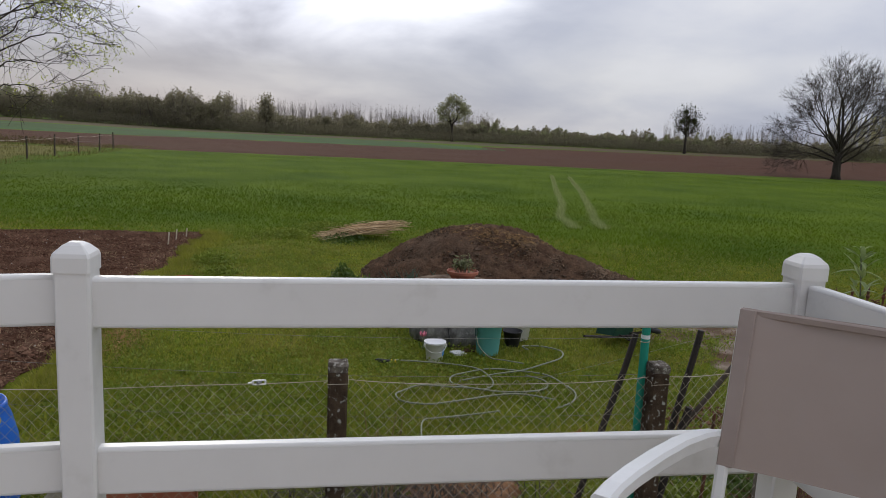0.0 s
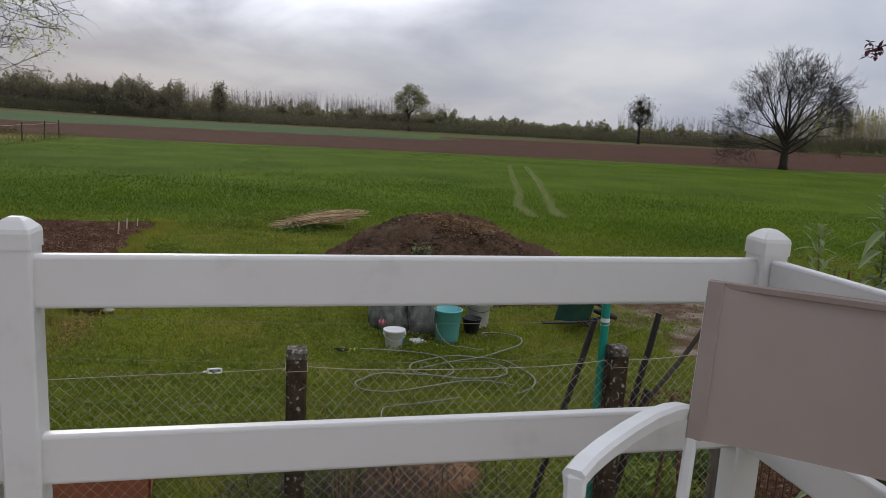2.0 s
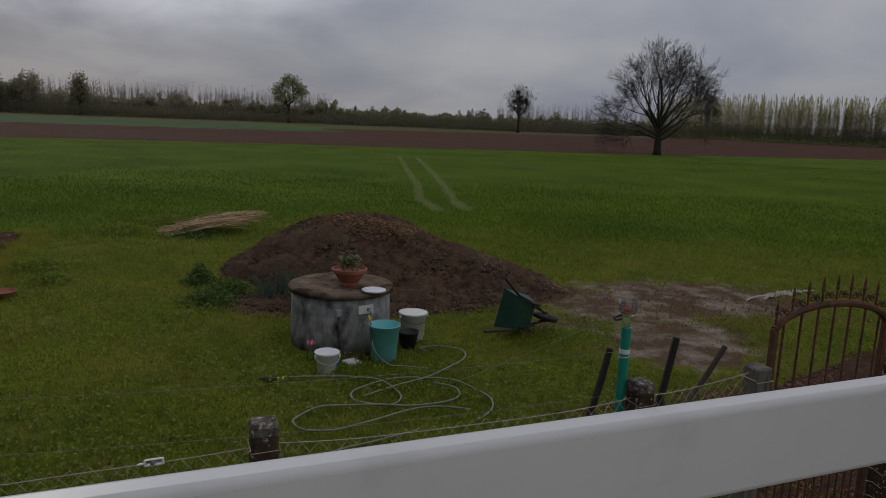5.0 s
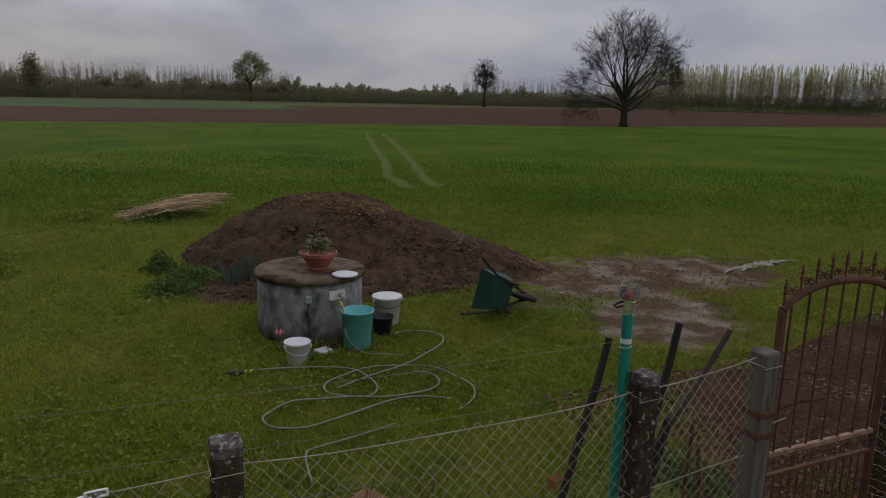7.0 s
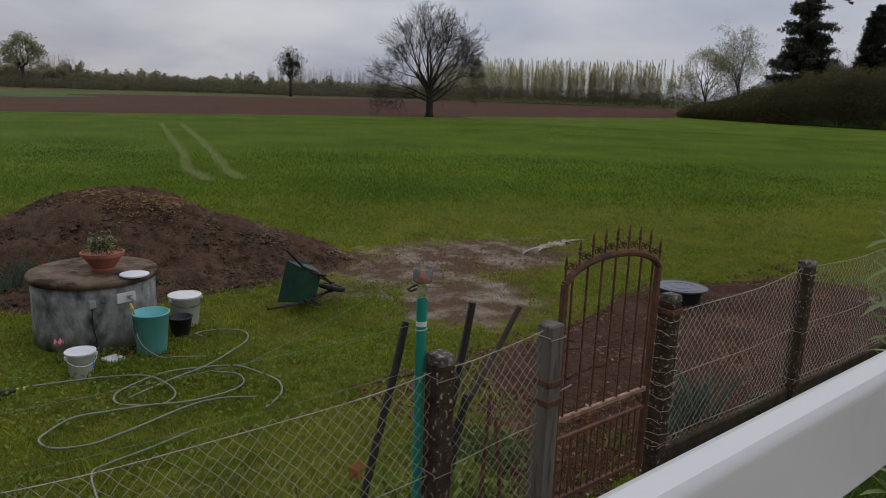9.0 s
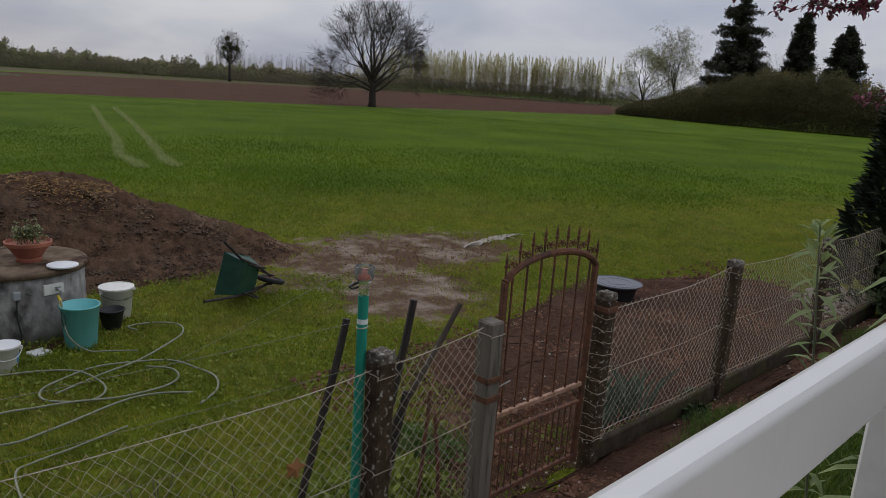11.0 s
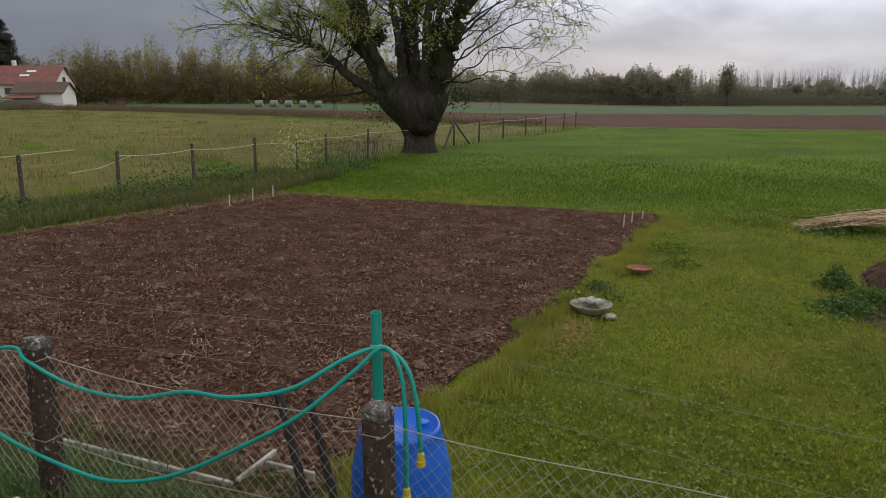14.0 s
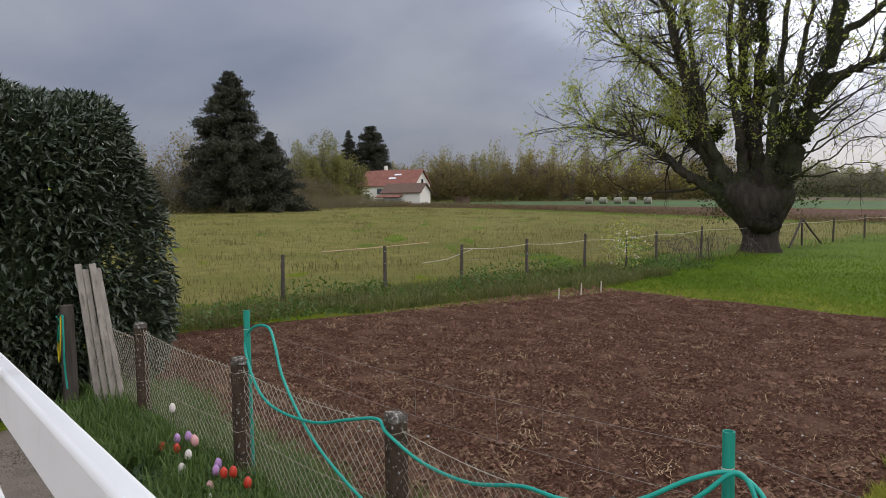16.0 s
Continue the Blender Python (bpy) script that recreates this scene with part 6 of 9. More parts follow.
pipe(-2.12, 3.93, 1.612, 0.026, "bright green plastic pole tied to the fence")
pipe(-6.15, 3.47, 1.70, 0.026, "bright green plastic pole tied to the fence")
gp = pipe(1.897, 3.76, 1.615, 0.026, "green plastic pole carrying a rain gauge")
rgauge = thing("rain_gauge", (1.897, 3.76, 1.575), "clear plastic rain gauge with a red float on a pole", "rain gauge")
part("cup", Mesh().lathe([(0.022, 0.0), (0.026, 0.09), (0.03, 0.11), (0.046, 0.125), (0.049, 0.185), (0.046, 0.185), (0.043, 0.13), (0.026, 0.115)], 20), CLEAR, rgauge, smooth=True)
part("float", Mesh().lathe([(0.02, 0.118), (0.034, 0.122), (0.036, 0.16), (0.03, 0.168), (0.001, 0.17)], 18), RED, rgauge, "red plastic float", True)
part("bracket", Mesh().tube([(-0.03, 0, 0.11), (-0.055, 0.01, 0.10), (-0.085, 0.0, 0.095), (-0.085, -0.02, 0.09), (-0.05, -0.02, 0.095)], 0.006, 6), BLACKP, rgauge, "black bracket")
part("collar", Mesh().lathe([(0.0275, -0.1), (0.0275, -0.075)], 16), WHITELID, rgauge, "white collar")

# thin wires behind the fence
for k, z in enumerate((1.52, 1.28, 1.02)):
    pts = []
    for (x0, y0, z0), (x1, y1, z1) in zip([(-6.12, 3.50, z + 0.03), (-2.13, 3.97, z), (1.90, 3.80, z - 0.05)][:-1], [(-2.13, 3.97, z), (1.90, 3.80, z - 0.05)]):
        for i in range(12):
            t = i / 12
            pts.append((x0 + (x1 - x0) * t, y0 + (y1 - y0) * t, z0 + (z1 - z0) * t - 0.22 * t * (1 - t)))
    pts.append((1.90, 3.80, z - 0.05))
    w = thing("fence_wire", (0, 0, 0), "thin slack grey wire strung between green poles", "wire", "slack wires")
    part("strand", Mesh().tube(pts, 0.0011, 4), OLDWIRE, w)
    if k == 0:
        for i in range(1, 11):
            p = pts[i]
            part("dropper", Mesh().tube([p, (p[0] + 0.01 * (i % 3 - 1), p[1] + 0.01, p[2] - 0.25)], 0.001, 3), OLDWIRE, w)


# green hose draped over the fence
def connector(parent, p):
    part("hose_connector", Mesh().lathe([(0.012, 0.02), (0.017, 0.012), (0.017, -0.02), (0.021, -0.022), (0.021, -0.05), (0.013, -0.055)], 12, p), YELLOW, parent, "yellow hose connector")


hs = thing("green_hose", (0, 0, 0), "bright green garden hose draped in loops along the fence", "hose")
part("hose_loop", Mesh().tube(smooth_path([(-1.865, 3.88, 0.97), (-1.88, 3.88, 1.2), (-1.94, 3.89, 1.39), (-2.07, 3.88, 1.46), (-2.2, 3.78, 1.42), (-2.42, 3.66, 1.28), (-2.75, 3.62, 1.19), (-3.05, 3.62, 1.16), (-3.44, 3.60, 1.06), (-3.85, 3.58, 1.06), (-4.06, 3.48, 1.20), (-4.2, 3.50, 1.25), (-4.5, 3.46, 1.18), (-4.9, 3.43, 1.07), (-5.4, 3.40, 1.04), (-5.75, 3.40, 1.10), (-6.05, 3.43, 1.28), (-6.15, 3.45, 1.45), (-6.05, 3.47, 1.56), (-5.85, 3.45, 1.62)]), 0.0108, 8), GREENHOSE, hs, smooth=True)
part("hose_loop", Mesh().tube(smooth_path([(-1.92, 3.84, 0.80), (-1.92, 3.84, 1.1), (-1.95, 3.86, 1.36), (-2.04, 3.86, 1.475), (-2.16, 3.78, 1.36), (-2.4, 3.66, 1.14), (-2.75, 3.60, 0.92), (-3.12, 3.56, 0.72), (-3.5, 3.52, 0.61), (-3.85, 3.50, 0.61), (-4.4, 3.46, 0.72), (-4.95, 3.43, 0.95), (-5.35, 3.42, 1.27), (-5.52, 3.43, 1.52), (-5.62, 3.44, 1.62), (-5.76, 3.45, 1.63), (-5.85, 3.45, 1.62)]), 0.0108, 8), GREENHOSE, hs, smooth=True)
connector(hs, (-1.865, 3.88, 0.97))
connector(hs, (-1.92, 3.84, 0.80))

# rusty garden gate
GY0 = 3.74
gate = thing("garden_gate", (2.90, GY0, 0.10), "closed rusty wrought-iron garden gate with an arched top", "gate")
GW = 0.895


def arch(x):
    t = (x - GW / 2) / (GW / 2)
    return 1.40 + 0.17 * math.sqrt(max(0, 1 - (t * 0.97) ** 2)) if abs(t) <= 1 else 1.40


for x in (0.0, GW):
    part("stile", Mesh().box((x, 0, 0.728), (0.04, 0.032, 1.436), bev=0.004), RUST, gate)
part("arch_bar", Mesh().tube([(GW * i / 18, 0, arch(GW * i / 18)) for i in range(19)], 0.023, 8), RUST, gate)
for z, h, mm in ((0.60, 0.03, RUSTPALE), (0.47, 0.022, RUST), (0.06, 0.03, RUST)):
    part("rail", Mesh().box((GW / 2, 0, z), (GW - 0.03, 0.028, h), bev=0.004), mm, gate, "worn pale rail" if mm is RUSTPALE else "")
nb = 7
for i in range(nb):
    x = GW * (i + 0.5) / nb
    part("bar", Mesh().tube([(x, 0, 0.6), (x, 0, arch(x))], 0.0075, 6), RUST, gate)
for i in range(nb * 2):
    x = GW * (i + 0.5) / (nb * 2)
    part("lower_bar", Mesh().tube([(x, 0, 0.06), (x, 0, 0.47)], 0.007, 5), RUST, gate)
for i in range(9):
    x = GW * i / 8
    z = arch(x) + 0.01
    m = Mesh()
    m.tube([(x, 0, z), (x, 0, z + 0.075)], 0.007, 6)
    m.lathe([(0.006, 0.07), (0.012, 0.08), (0.012, 0.09), (0.007, 0.098), (0.0095, 0.115), (0.001, 0.165)], 8, (x, 0, z))
    part("spear_finial", m, RUST, gate)


def scroll(cx, cz, r, turn, flip):
    return Mesh().tube([(cx + flip * (r * (1 - 0.055 * k)) * math.cos(turn + k * 0.6), 0, cz + (r * (1 - 0.055 * k)) * math.sin(turn + k * 0.6)) for k in range(15)], 0.005, 5)


for i in range(8):
    x = GW * (i + 0.5) / 8
    z = arch(x) + 0.05
    for f in (-1, 1):
        part("scroll", scroll(x + f * 0.022, z, 0.024, 1.2, f), RUST, gate)
for i in range(6):
    x = GW * (i + 0.5) / 6
    for f in (-1, 1):
        part("scroll", scroll(x + f * 0.032, 0.535, 0.03, 2.2, f), RUST, gate)
part("latch", Mesh().beam((0.0, -0.02, 0.80), (0.10, -0.025, 0.82), 0.011, 0.01, 0.003), OLDWIRE, gate, "grey latch bolt")
gpost = thing("gate_post", (2.81, 3.74, 0), "grey weathered timber gate post with rusty straps", "gate post")
part("timber", Mesh().box((0, 0, 0.665), (0.115, 0.115, 1.33), bev=0.01), OLDWOOD, gpost)
for z in (0.86, 0.98):
    part("hinge_strap", Mesh().box((0.005, 0, z), (0.128, 0.126, 0.042), bev=0.004), RUST, gpost, "rusty iron strap")
part("wire_wrap", Mesh().tube([(0.062 * sx, 0.062 * sy, 1.25 + 0.003 * i) for i, (sx, sy) in enumerate(((-1, -1), (1, -1), (1, 1), (-1, 1), (-1, -1)))], 0.0025, 4), WIRE, gpost)
dpost = thing("post_wire", (3.912, 3.70, 0), "galvanised wire wound round the concrete gate post", "wire")
for k in range(11):
    h = 0.28 + k * 0.09
    r = 0.063
    part("wire_turn", Mesh().tube([(r * sx, r * sy, h + 0.012 * math.sin(i * 2 + k)) for i, (sx, sy) in enumerate(((-1, -1), (0, -1.08), (1, -1), (1.08, 0), (1, 1), (-1, 1), (-1.08, 0), (-1, -1)))], 0.002, 4), WIRE, dpost)
part("rust_strap", Mesh().box((0, 0, 1.23), (0.126, 0.126, 0.04), bev=0.004), RUST, dpost, "rusty iron strap")

# dead leaf caught in the netting
lf = Mesh()
for k in range(5):
    a = k * 1.25
    lf.leaf((0, 0, 0), (math.cos(a), 0.25, math.sin(a)), (0, 1, 0.2), 0.06, 0.045)
lfo = one("dead_leaf", lf, DEADLEAF, "curled brown dead leaf caught in the netting", "leaf")
lfo.location = (1.48, 3.66, 0.88)

# blue drum behind the fence
drum = thing("blue_drum", (-2.2, 4.32, 0), "blue plastic drum standing behind the fence", "barrel")
part("body", Mesh().lathe([(0.225, 0.0), (0.25, 0.02), (0.285, 0.25), (0.30, 0.45), (0.29, 0.66), (0.255, 0.82), (0.232, 0.88), (0.236, 0.90), (0.228, 0.925), (0.215, 0.925), (0.21, 0.905), (0.001, 0.90)], 40), BLUE, drum, smooth=True)
for a in (0.7, 3.6):
    part("bung", Mesh().lathe([(0.036, 0.90), (0.036, 0.922), (0.03, 0.926), (0.001, 0.926)], 16, (0.13 * math.cos(a), 0.13 * math.sin(a), 0)), BLUE, drum)

drum.scale = (0.93, 0.93, 0.935)
drum.location.x -= 0.03
bxp = thing("planter_box", (-1.28, 4.62, 0), "terracotta-coloured plastic planter box behind the fence", "planter", rz=8)
m = Mesh()
for (cx, cy, sx, sy) in ((0, -0.13, 0.72, 0.02), (0, 0.13, 0.72, 0.02), (-0.35, 0, 0.02, 0.28), (0.35, 0, 0.02, 0.28)):
    m.box((cx, cy, 0.14), (sx, sy, 0.28), bev=0.004)
m.box((0, 0, 0.03), (0.7, 0.26, 0.03), bev=0.004)
part("box", m, TERRABOX, bxp)
part("earth", Mesh().box((0, 0, 0.13), (0.68, 0.24, 0.2), bev=0.02), SOIL, bxp)
one("leaning_board", Mesh().beam((-1.86, 4.42, 0.02), (-1.66, 4.48, 0.30), 0.02, 0.16, 0.004), EDGE, "short pale board leaning on the planter", "board")

patch("orange_earth", [(0.45, 4.3), (0.9, 4.2), (1.35, 4.4), (1.5, 4.9), (1.1, 5.3), (0.65, 5.2)], 0.07, SAND, "small heap of orange earth behind the fence", "earth", 0.03, 16, kind="stuff", jag=0.04, seed=19)
n = 800
cx, cy = rng.normal(0.6, 0.5, n), rng.normal(4.45, 0.28, n)
scatter_bits("brushwood", cx, cy, 0.05 + rng.uniform(0, 0.12, n), 0.26, 0.004, BARK, "scraps of cut brushwood behind the fence", "twigs", 20, 0.5)
dead = thing("dead_stalks", (0.33, 3.95, 0), "dry dead plant stalks by the fence post", "plant")
for k in range(9):
    a = k * 2.4
    part("stalk", Mesh().tube([(0.05 * math.cos(a), 0.05 * math.sin(a), 0), (0.07 * math.cos(a + 0.3), 0.07 * math.sin(a), 0.5), (0.13 * math.cos(a), 0.1 * math.sin(a), 0.75 + 0.05 * (k % 5))], [0.006, 0.005, 0.002], 4), STRAWBIT, dead)

# ---- well and the things round it ----
WX, WY, WH = 1.52, 8.83, 0.635
well = thing("well", (WX, WY, 0), "round grey concrete well with a stained lid", "well")
part("shaft", Mesh().lathe([(0.625, 0.0), (0.622, 0.2), (0.618, 0.45), (0.62, WH)], 56), WELL, well, smooth=False).data.shade_smooth()
part("lid", Mesh().lathe([(0.62, WH), (0.65, WH + 0.004), (0.656, WH + 0.04), (0.645, WH + 0.058), (0.36, WH + 0.07), (0.35, WH + 0.062), (0.34, WH + 0.07), (0.001, WH + 0.074)], 56), WELLTOP, well, "stained concrete lid", True)
sb = part("socket_box", Mesh().box((-0.17, -0.60, 0.49), (0.075, 0.06, 0.085), bev=0.012), GREYBOX, well, "grey weatherproof socket")
part("cable", Mesh().tube([(-0.17, -0.612, 0.45), (-0.18, -0.615, 0.3), (-0.15, -0.62, 0.12), (-0.16, -0.64, 0.0)], 0.006, 6), BLACKP, sb)
tp = part("tap_plate", Mesh().box((0.16, -0.602, 0.515), (0.2, 0.03, 0.1), pose(0, 0, 0, 0, 0, 14).to_3x3(), bev=0.004), WHITEP, well, "white tap plate")
part("tap", Mesh().tube([(0.19, -0.60, 0.51), (0.195, -0.65, 0.515), (0.21, -0.67, 0.50), (0.21, -0.672, 0.46)], [0.018, 0.014, 0.014, 0.012], 10), STEEL, tp, "steel tap")
part("tap_handle", Mesh().beam((0.165, -0.63, 0.535), (0.225, -0.635, 0.535), 0.012, 0.012, 0.003), STEEL, tp)
part("feed_pipe", Mesh().tube([(0.08, -0.605, 0.49), (0.0, -0.61, 0.47), (-0.09, -0.612, 0.50)], 0.006, 6), BLACKP, tp)

well.scale = (0.935, 0.935, 1.0)
well.location.x += 0.05
pot = thing("plant_pot", (1.63, 8.68, WH + 0.073), "wide terracotta pot with a straggly green plant on the well", "plant pot")
pot.scale = (1.05, 1.05, 1.35)
part("pot", Mesh().lathe([(0.105, 0.0), (0.11, 0.02), (0.105, 0.03), (0.175, 0.115), (0.195, 0.12), (0.197, 0.145), (0.185, 0.147), (0.172, 0.125), (0.001, 0.12)], 36), TERRA, pot, smooth=False)
st, lv = Mesh(), Mesh()
rg = random.Random(8)
for k in range(42):
    a, q = rg.uniform(0, 6.28), rg.uniform(0.02, 0.15)
    p0 = Vector((q * math.cos(a), q * math.sin(a), 0.13))
    p1 = p0 + Vector((rg.gauss(0, 0.05), rg.gauss(0, 0.05), rg.uniform(0.06, 0.17)))
    st.tube([p0, p1], 0.0025, 3, caps=False)
    for j in range(7):
        lv.leaf(p0.lerp(p1, rg.uniform(0.3, 1)), (rg.gauss(0, 1), rg.gauss(0, 1), rg.uniform(-0.2, 0.8)), (0, 0, 1), rg.uniform(0.03, 0.06), 0.025)
part("stems", st, STEM, pot)
tagged(part("leaves", lv, mk("pot_leaves", (0.10, 0.15, 0.04), (0.15, 0.19, 0.06), 20, 0.6, 0, c3=(0.28, 0.26, 0.12), island=0.8), pot), kind="stuff")
one("plastic_disc", Mesh().lathe([(0.13, 0), (0.137, 0.004), (0.138, 0.016), (0.128, 0.02), (0.122, 0.014), (0.001, 0.014)], 36, (1.83, 8.34, WH + 0.072)), WHITELID, "round white plastic lid lying on the well", "plastic lid")


def bucket(name, x, y, r0, r1, h, material, label, handle=True, hm=None, group="buckets by the well", water=False):
    b = thing(name, (x, y, 0.004), label, "bucket", group)
    part("body", Mesh().lathe([(r0 * 0.96, 0), (r0, 0.008), (r1, h - 0.015), (r1 + 0.008, h - 0.012), (r1 + 0.009, h), (r1 - 0.003, h), (r0 - 0.004, 0.015), (0.001, 0.012)], 36), material, b, smooth=False).data.shade_smooth()
    if handle:
        part("handle", Mesh().tube([((r1 + 0.012) * math.cos(a), (r1 + 0.012) * math.sin(a) * 1.0, h - 0.03 - 0.07 * abs(math.sin(a))) for a in [-math.pi * k / 14 - 0.2 for k in range(13)]], 0.003, 5), hm or STEEL, b, "wire handle")
        for s in (-0.2, math.pi + 0.2):
            part("handle_lug", Mesh().box(((r1 + 0.006) * math.cos(s), (r1 + 0.006) * math.sin(s), h - 0.035), (0.03, 0.03, 0.035), bev=0.005), material, b)
    return b


bw = bucket("bucket", 1.18, 7.76, 0.095, 0.118, 0.225, WHITEP, "small white plastic pail with a blue label", hm=WHITELID)
lab = Mesh()
for i in range(5):
    a = -0.75 + i * 0.16
    for z in (0.07, 0.15):
        r = 0.0965 + 0.023 * z / 0.225 + 0.002
        lab.v.append((r * math.cos(a), r * math.sin(a), z))
for i in range(4):
    lab.f.append((2 * i, 2 * i + 2, 2 * i + 3, 2 * i + 1))
part("label", lab, BLUELABEL, bw, "blue printed label")
part("lid", Mesh().lathe([(0.124, 0.214), (0.13, 0.216), (0.13, 0.231), (0.12, 0.233), (0.115, 0.228), (0.001, 0.228)], 32), WHITELID, bw, "white snap-on lid")
tubb = bucket("bucket", 2.42, 8.66, 0.135, 0.163, 0.33, WHITEP, "large off-white plastic tub bucket by the well", hm=BLACKP)
part("lid", Mesh().lathe([(0.168, 0.318), (0.175, 0.32), (0.175, 0.337), (0.163, 0.339), (0.155, 0.332), (0.001, 0.332)], 36), WHITEP, tubb, "off-white snap-on lid")
bucket("bucket", 1.87, 8.02, 0.135, 0.168, 0.405, TEAL, "tall turquoise plastic bucket by the well", handle=False)
bucket("bucket", 2.26, 8.35, 0.088, 0.118, 0.2, BLACKP, "small black plastic pot by the well", handle=False)
one("paving_slab", Mesh().box((1.50, 7.98, 0.02), (0.17, 0.13, 0.03), pose(0, 0, 0, 3, 4, 25).to_3x3(), 0.006), WHITELID, "small white tile fragment on the grass", "tile")
one("dark_mat", Mesh().box((1.62, 8.13, 0.012), (0.36, 0.16, 0.02), pose(0, 0, 0, 0, 0, 10).to_3x3(), 0.006), DARKMUD, "dark wet board on the ground by the well", "board")
pk = thing("pink_tulip", (1.08, 8.13, 0), "pink flower blooming against the well", "flower")
part("stem", Mesh().tube([(0, 0, 0), (0.01, 0, 0.12), (0, 0, 0.2)], 0.004, 5), STEM, pk)
for k in range(6):
    a = k * 1.05
    part("petal", Mesh().leaf((0.01 * math.cos(a), 0.01 * math.sin(a), 0.18), (math.cos(a) * 0.6, math.sin(a) * 0.6, 0.9), (math.cos(a), math.sin(a), 0), 0.075, 0.05), PINKP, pk)
for k in range(5):
    a = k * 1.3
    part("leaf", Mesh().leaf((0, 0, 0), (math.cos(a), math.sin(a), 1.6), (math.cos(a), math.sin(a), 0), 0.16, 0.03), LONGBLADE, pk)

# grey hose lying in loops on the lawn
gh = thing("garden_hose", (0, 0, 0), "grey garden hose lying in loose loops on the lawn", "hose")
HZ = 0.048
HA = [(0.69, 7.63), (1.04, 7.56), (1.38, 7.47), (1.61, 7.31), (1.70, 7.04), (1.68, 6.80), (1.56, 6.69), (1.38, 6.73), (1.25, 6.90), (1.28, 7.06), (1.44, 7.20), (1.75, 7.30), (2.07, 7.27), (2.34, 7.10), (2.46, 6.85), (2.50, 6.56), (2.40, 6.33), (2.18, 6.15)]
HB = [(2.22, 6.38), (1.96, 6.52), (1.70, 6.53), (1.34, 6.40), (1.12, 6.34), (0.91, 6.28), (0.69, 6.38), (0.63, 6.53), (0.71, 6.67), (0.91, 6.79), (1.18, 6.78), (1.43, 6.70), (1.73, 6.62), (2.06, 6.60), (2.25, 6.74), (2.27, 6.92), (2.12, 7.11)]
HD = [(2.39, 8.03), (2.36, 8.18), (2.61, 8.17), (2.79, 7.97), (2.71, 7.72), (2.41, 7.46), (2.10, 7.27), (1.75, 7.12), (1.35, 6.95)]
for pts in (HA, HB, HD):
    part("hose_loop", Mesh().tube(smooth_path([(x, y, HZ + 0.006 * math.sin(3 * i)) for i, (x, y) in enumerate(pts)]), 0.0095, 7), GREYHOSE, gh, smooth=True)
part("hose_loop", Mesh().tube(smooth_path([(1.73, 8.16, 0.46), (1.725, 8.05, 0.42), (1.70, 7.93, 0.30), (1.72, 7.82, 0.16), (1.84, 7.72, 0.05), (2.0, 7.62, HZ), (2.2, 7.5, HZ)]), 0.0078, 7), GREYHOSE, gh, smooth=True)
part("hose_end", Mesh().tube([(1.73, 8.165, 0.47), (1.73, 8.10, 0.44), (1.715, 8.0, 0.37)], 0.012, 8), YELLOW, gh, "yellow hose end")
part("coupling", Mesh().tube([(1.715, 8.0, 0.37), (1.70, 7.93, 0.30), (1.70, 7.90, 0.26)], [0.016, 0.017, 0.014], 8), BARROW, gh, "dark green coupling")
part("hose_loop", Mesh().tube(smooth_path([(0.77, 5.45, HZ), (0.82, 5.86, HZ), (0.94, 5.94, HZ), (1.23, 6.0, HZ), (1.6, 6.1, HZ)]), 0.0078, 7), GREYHOSE, gh, smooth=True)
part("hose_loop", Mesh().tube(smooth_path([(2.1, 6.95, 0.04), (2.9, 7.35, 0.05), (3.9, 7.9, 0.06), (4.9, 8.5, 0.05), (5.6, 8.7, HZ)]), 0.0025, 5), GREYHOSE, gh, smooth=True)
gun = thing("hose_nozzle", (0.60, 7.63, 0.035), "black hose nozzle with yellow rings lying on the lawn", "hose nozzle", rz=-3)
part("grip", Mesh().tube([(0.06, 0, 0), (0.0, 0, 0), (-0.05, 0, 0.005), (-0.10, 0.0, 0.01)], [0.017, 0.019, 0.024, 0.016], 10), BLACKP, gun)
part("trigger", Mesh().tube([(-0.06, 0, 0.02), (-0.09, -0.03, 0.03), (-0.12, -0.05, 0.03)], 0.009, 6), BLACKP, gun)
for x in (0.055, 0.10):
    part("ring", Mesh().tube([(x, 0, 0), (x + 0.018, 0, 0)], 0.021, 10), YELLOW, gun, "yellow ring")


# wheelbarrow lying on its side
wbw = thing("wheelbarrow", (3.78, 8.50, 0), "tipped green metal wheelbarrow lying on its side", "wheelbarrow")


def tray_mesh(inset):
    """A sheet-metal tray: a wide mouth and a smaller sloping bottom."""
    t = inset
    top = [(-0.30 + t, -0.28 + t), (0.34 - t, -0.24 + t), (0.34 - t, 0.24 - t), (-0.30 + t, 0.28 - t)]
    bot = [(-0.25, -0.22), (0.17, -0.18), (0.17, 0.18), (-0.25, 0.22)]
    v = [(x, y, 0.15) for x, y in top] + [(x, y, -0.12 + t) for x, y in bot]
    f = [(0, 1, 5, 4), (1, 2, 6, 5), (2, 3, 7, 6), (3, 0, 4, 7), (4, 5, 6, 7)]
    return v, f


tv, tf = tray_mesh(0.0)
tv2, tf2 = tray_mesh(0.012)
tray = Mesh()
tray.add(tv, [tuple(reversed(f)) for f in tf])
tray.add(tv2, tf2)
tray.f += [(0, 1, 9, 8), (1, 2, 10, 9), (2, 3, 11, 10), (3, 0, 8, 11)]
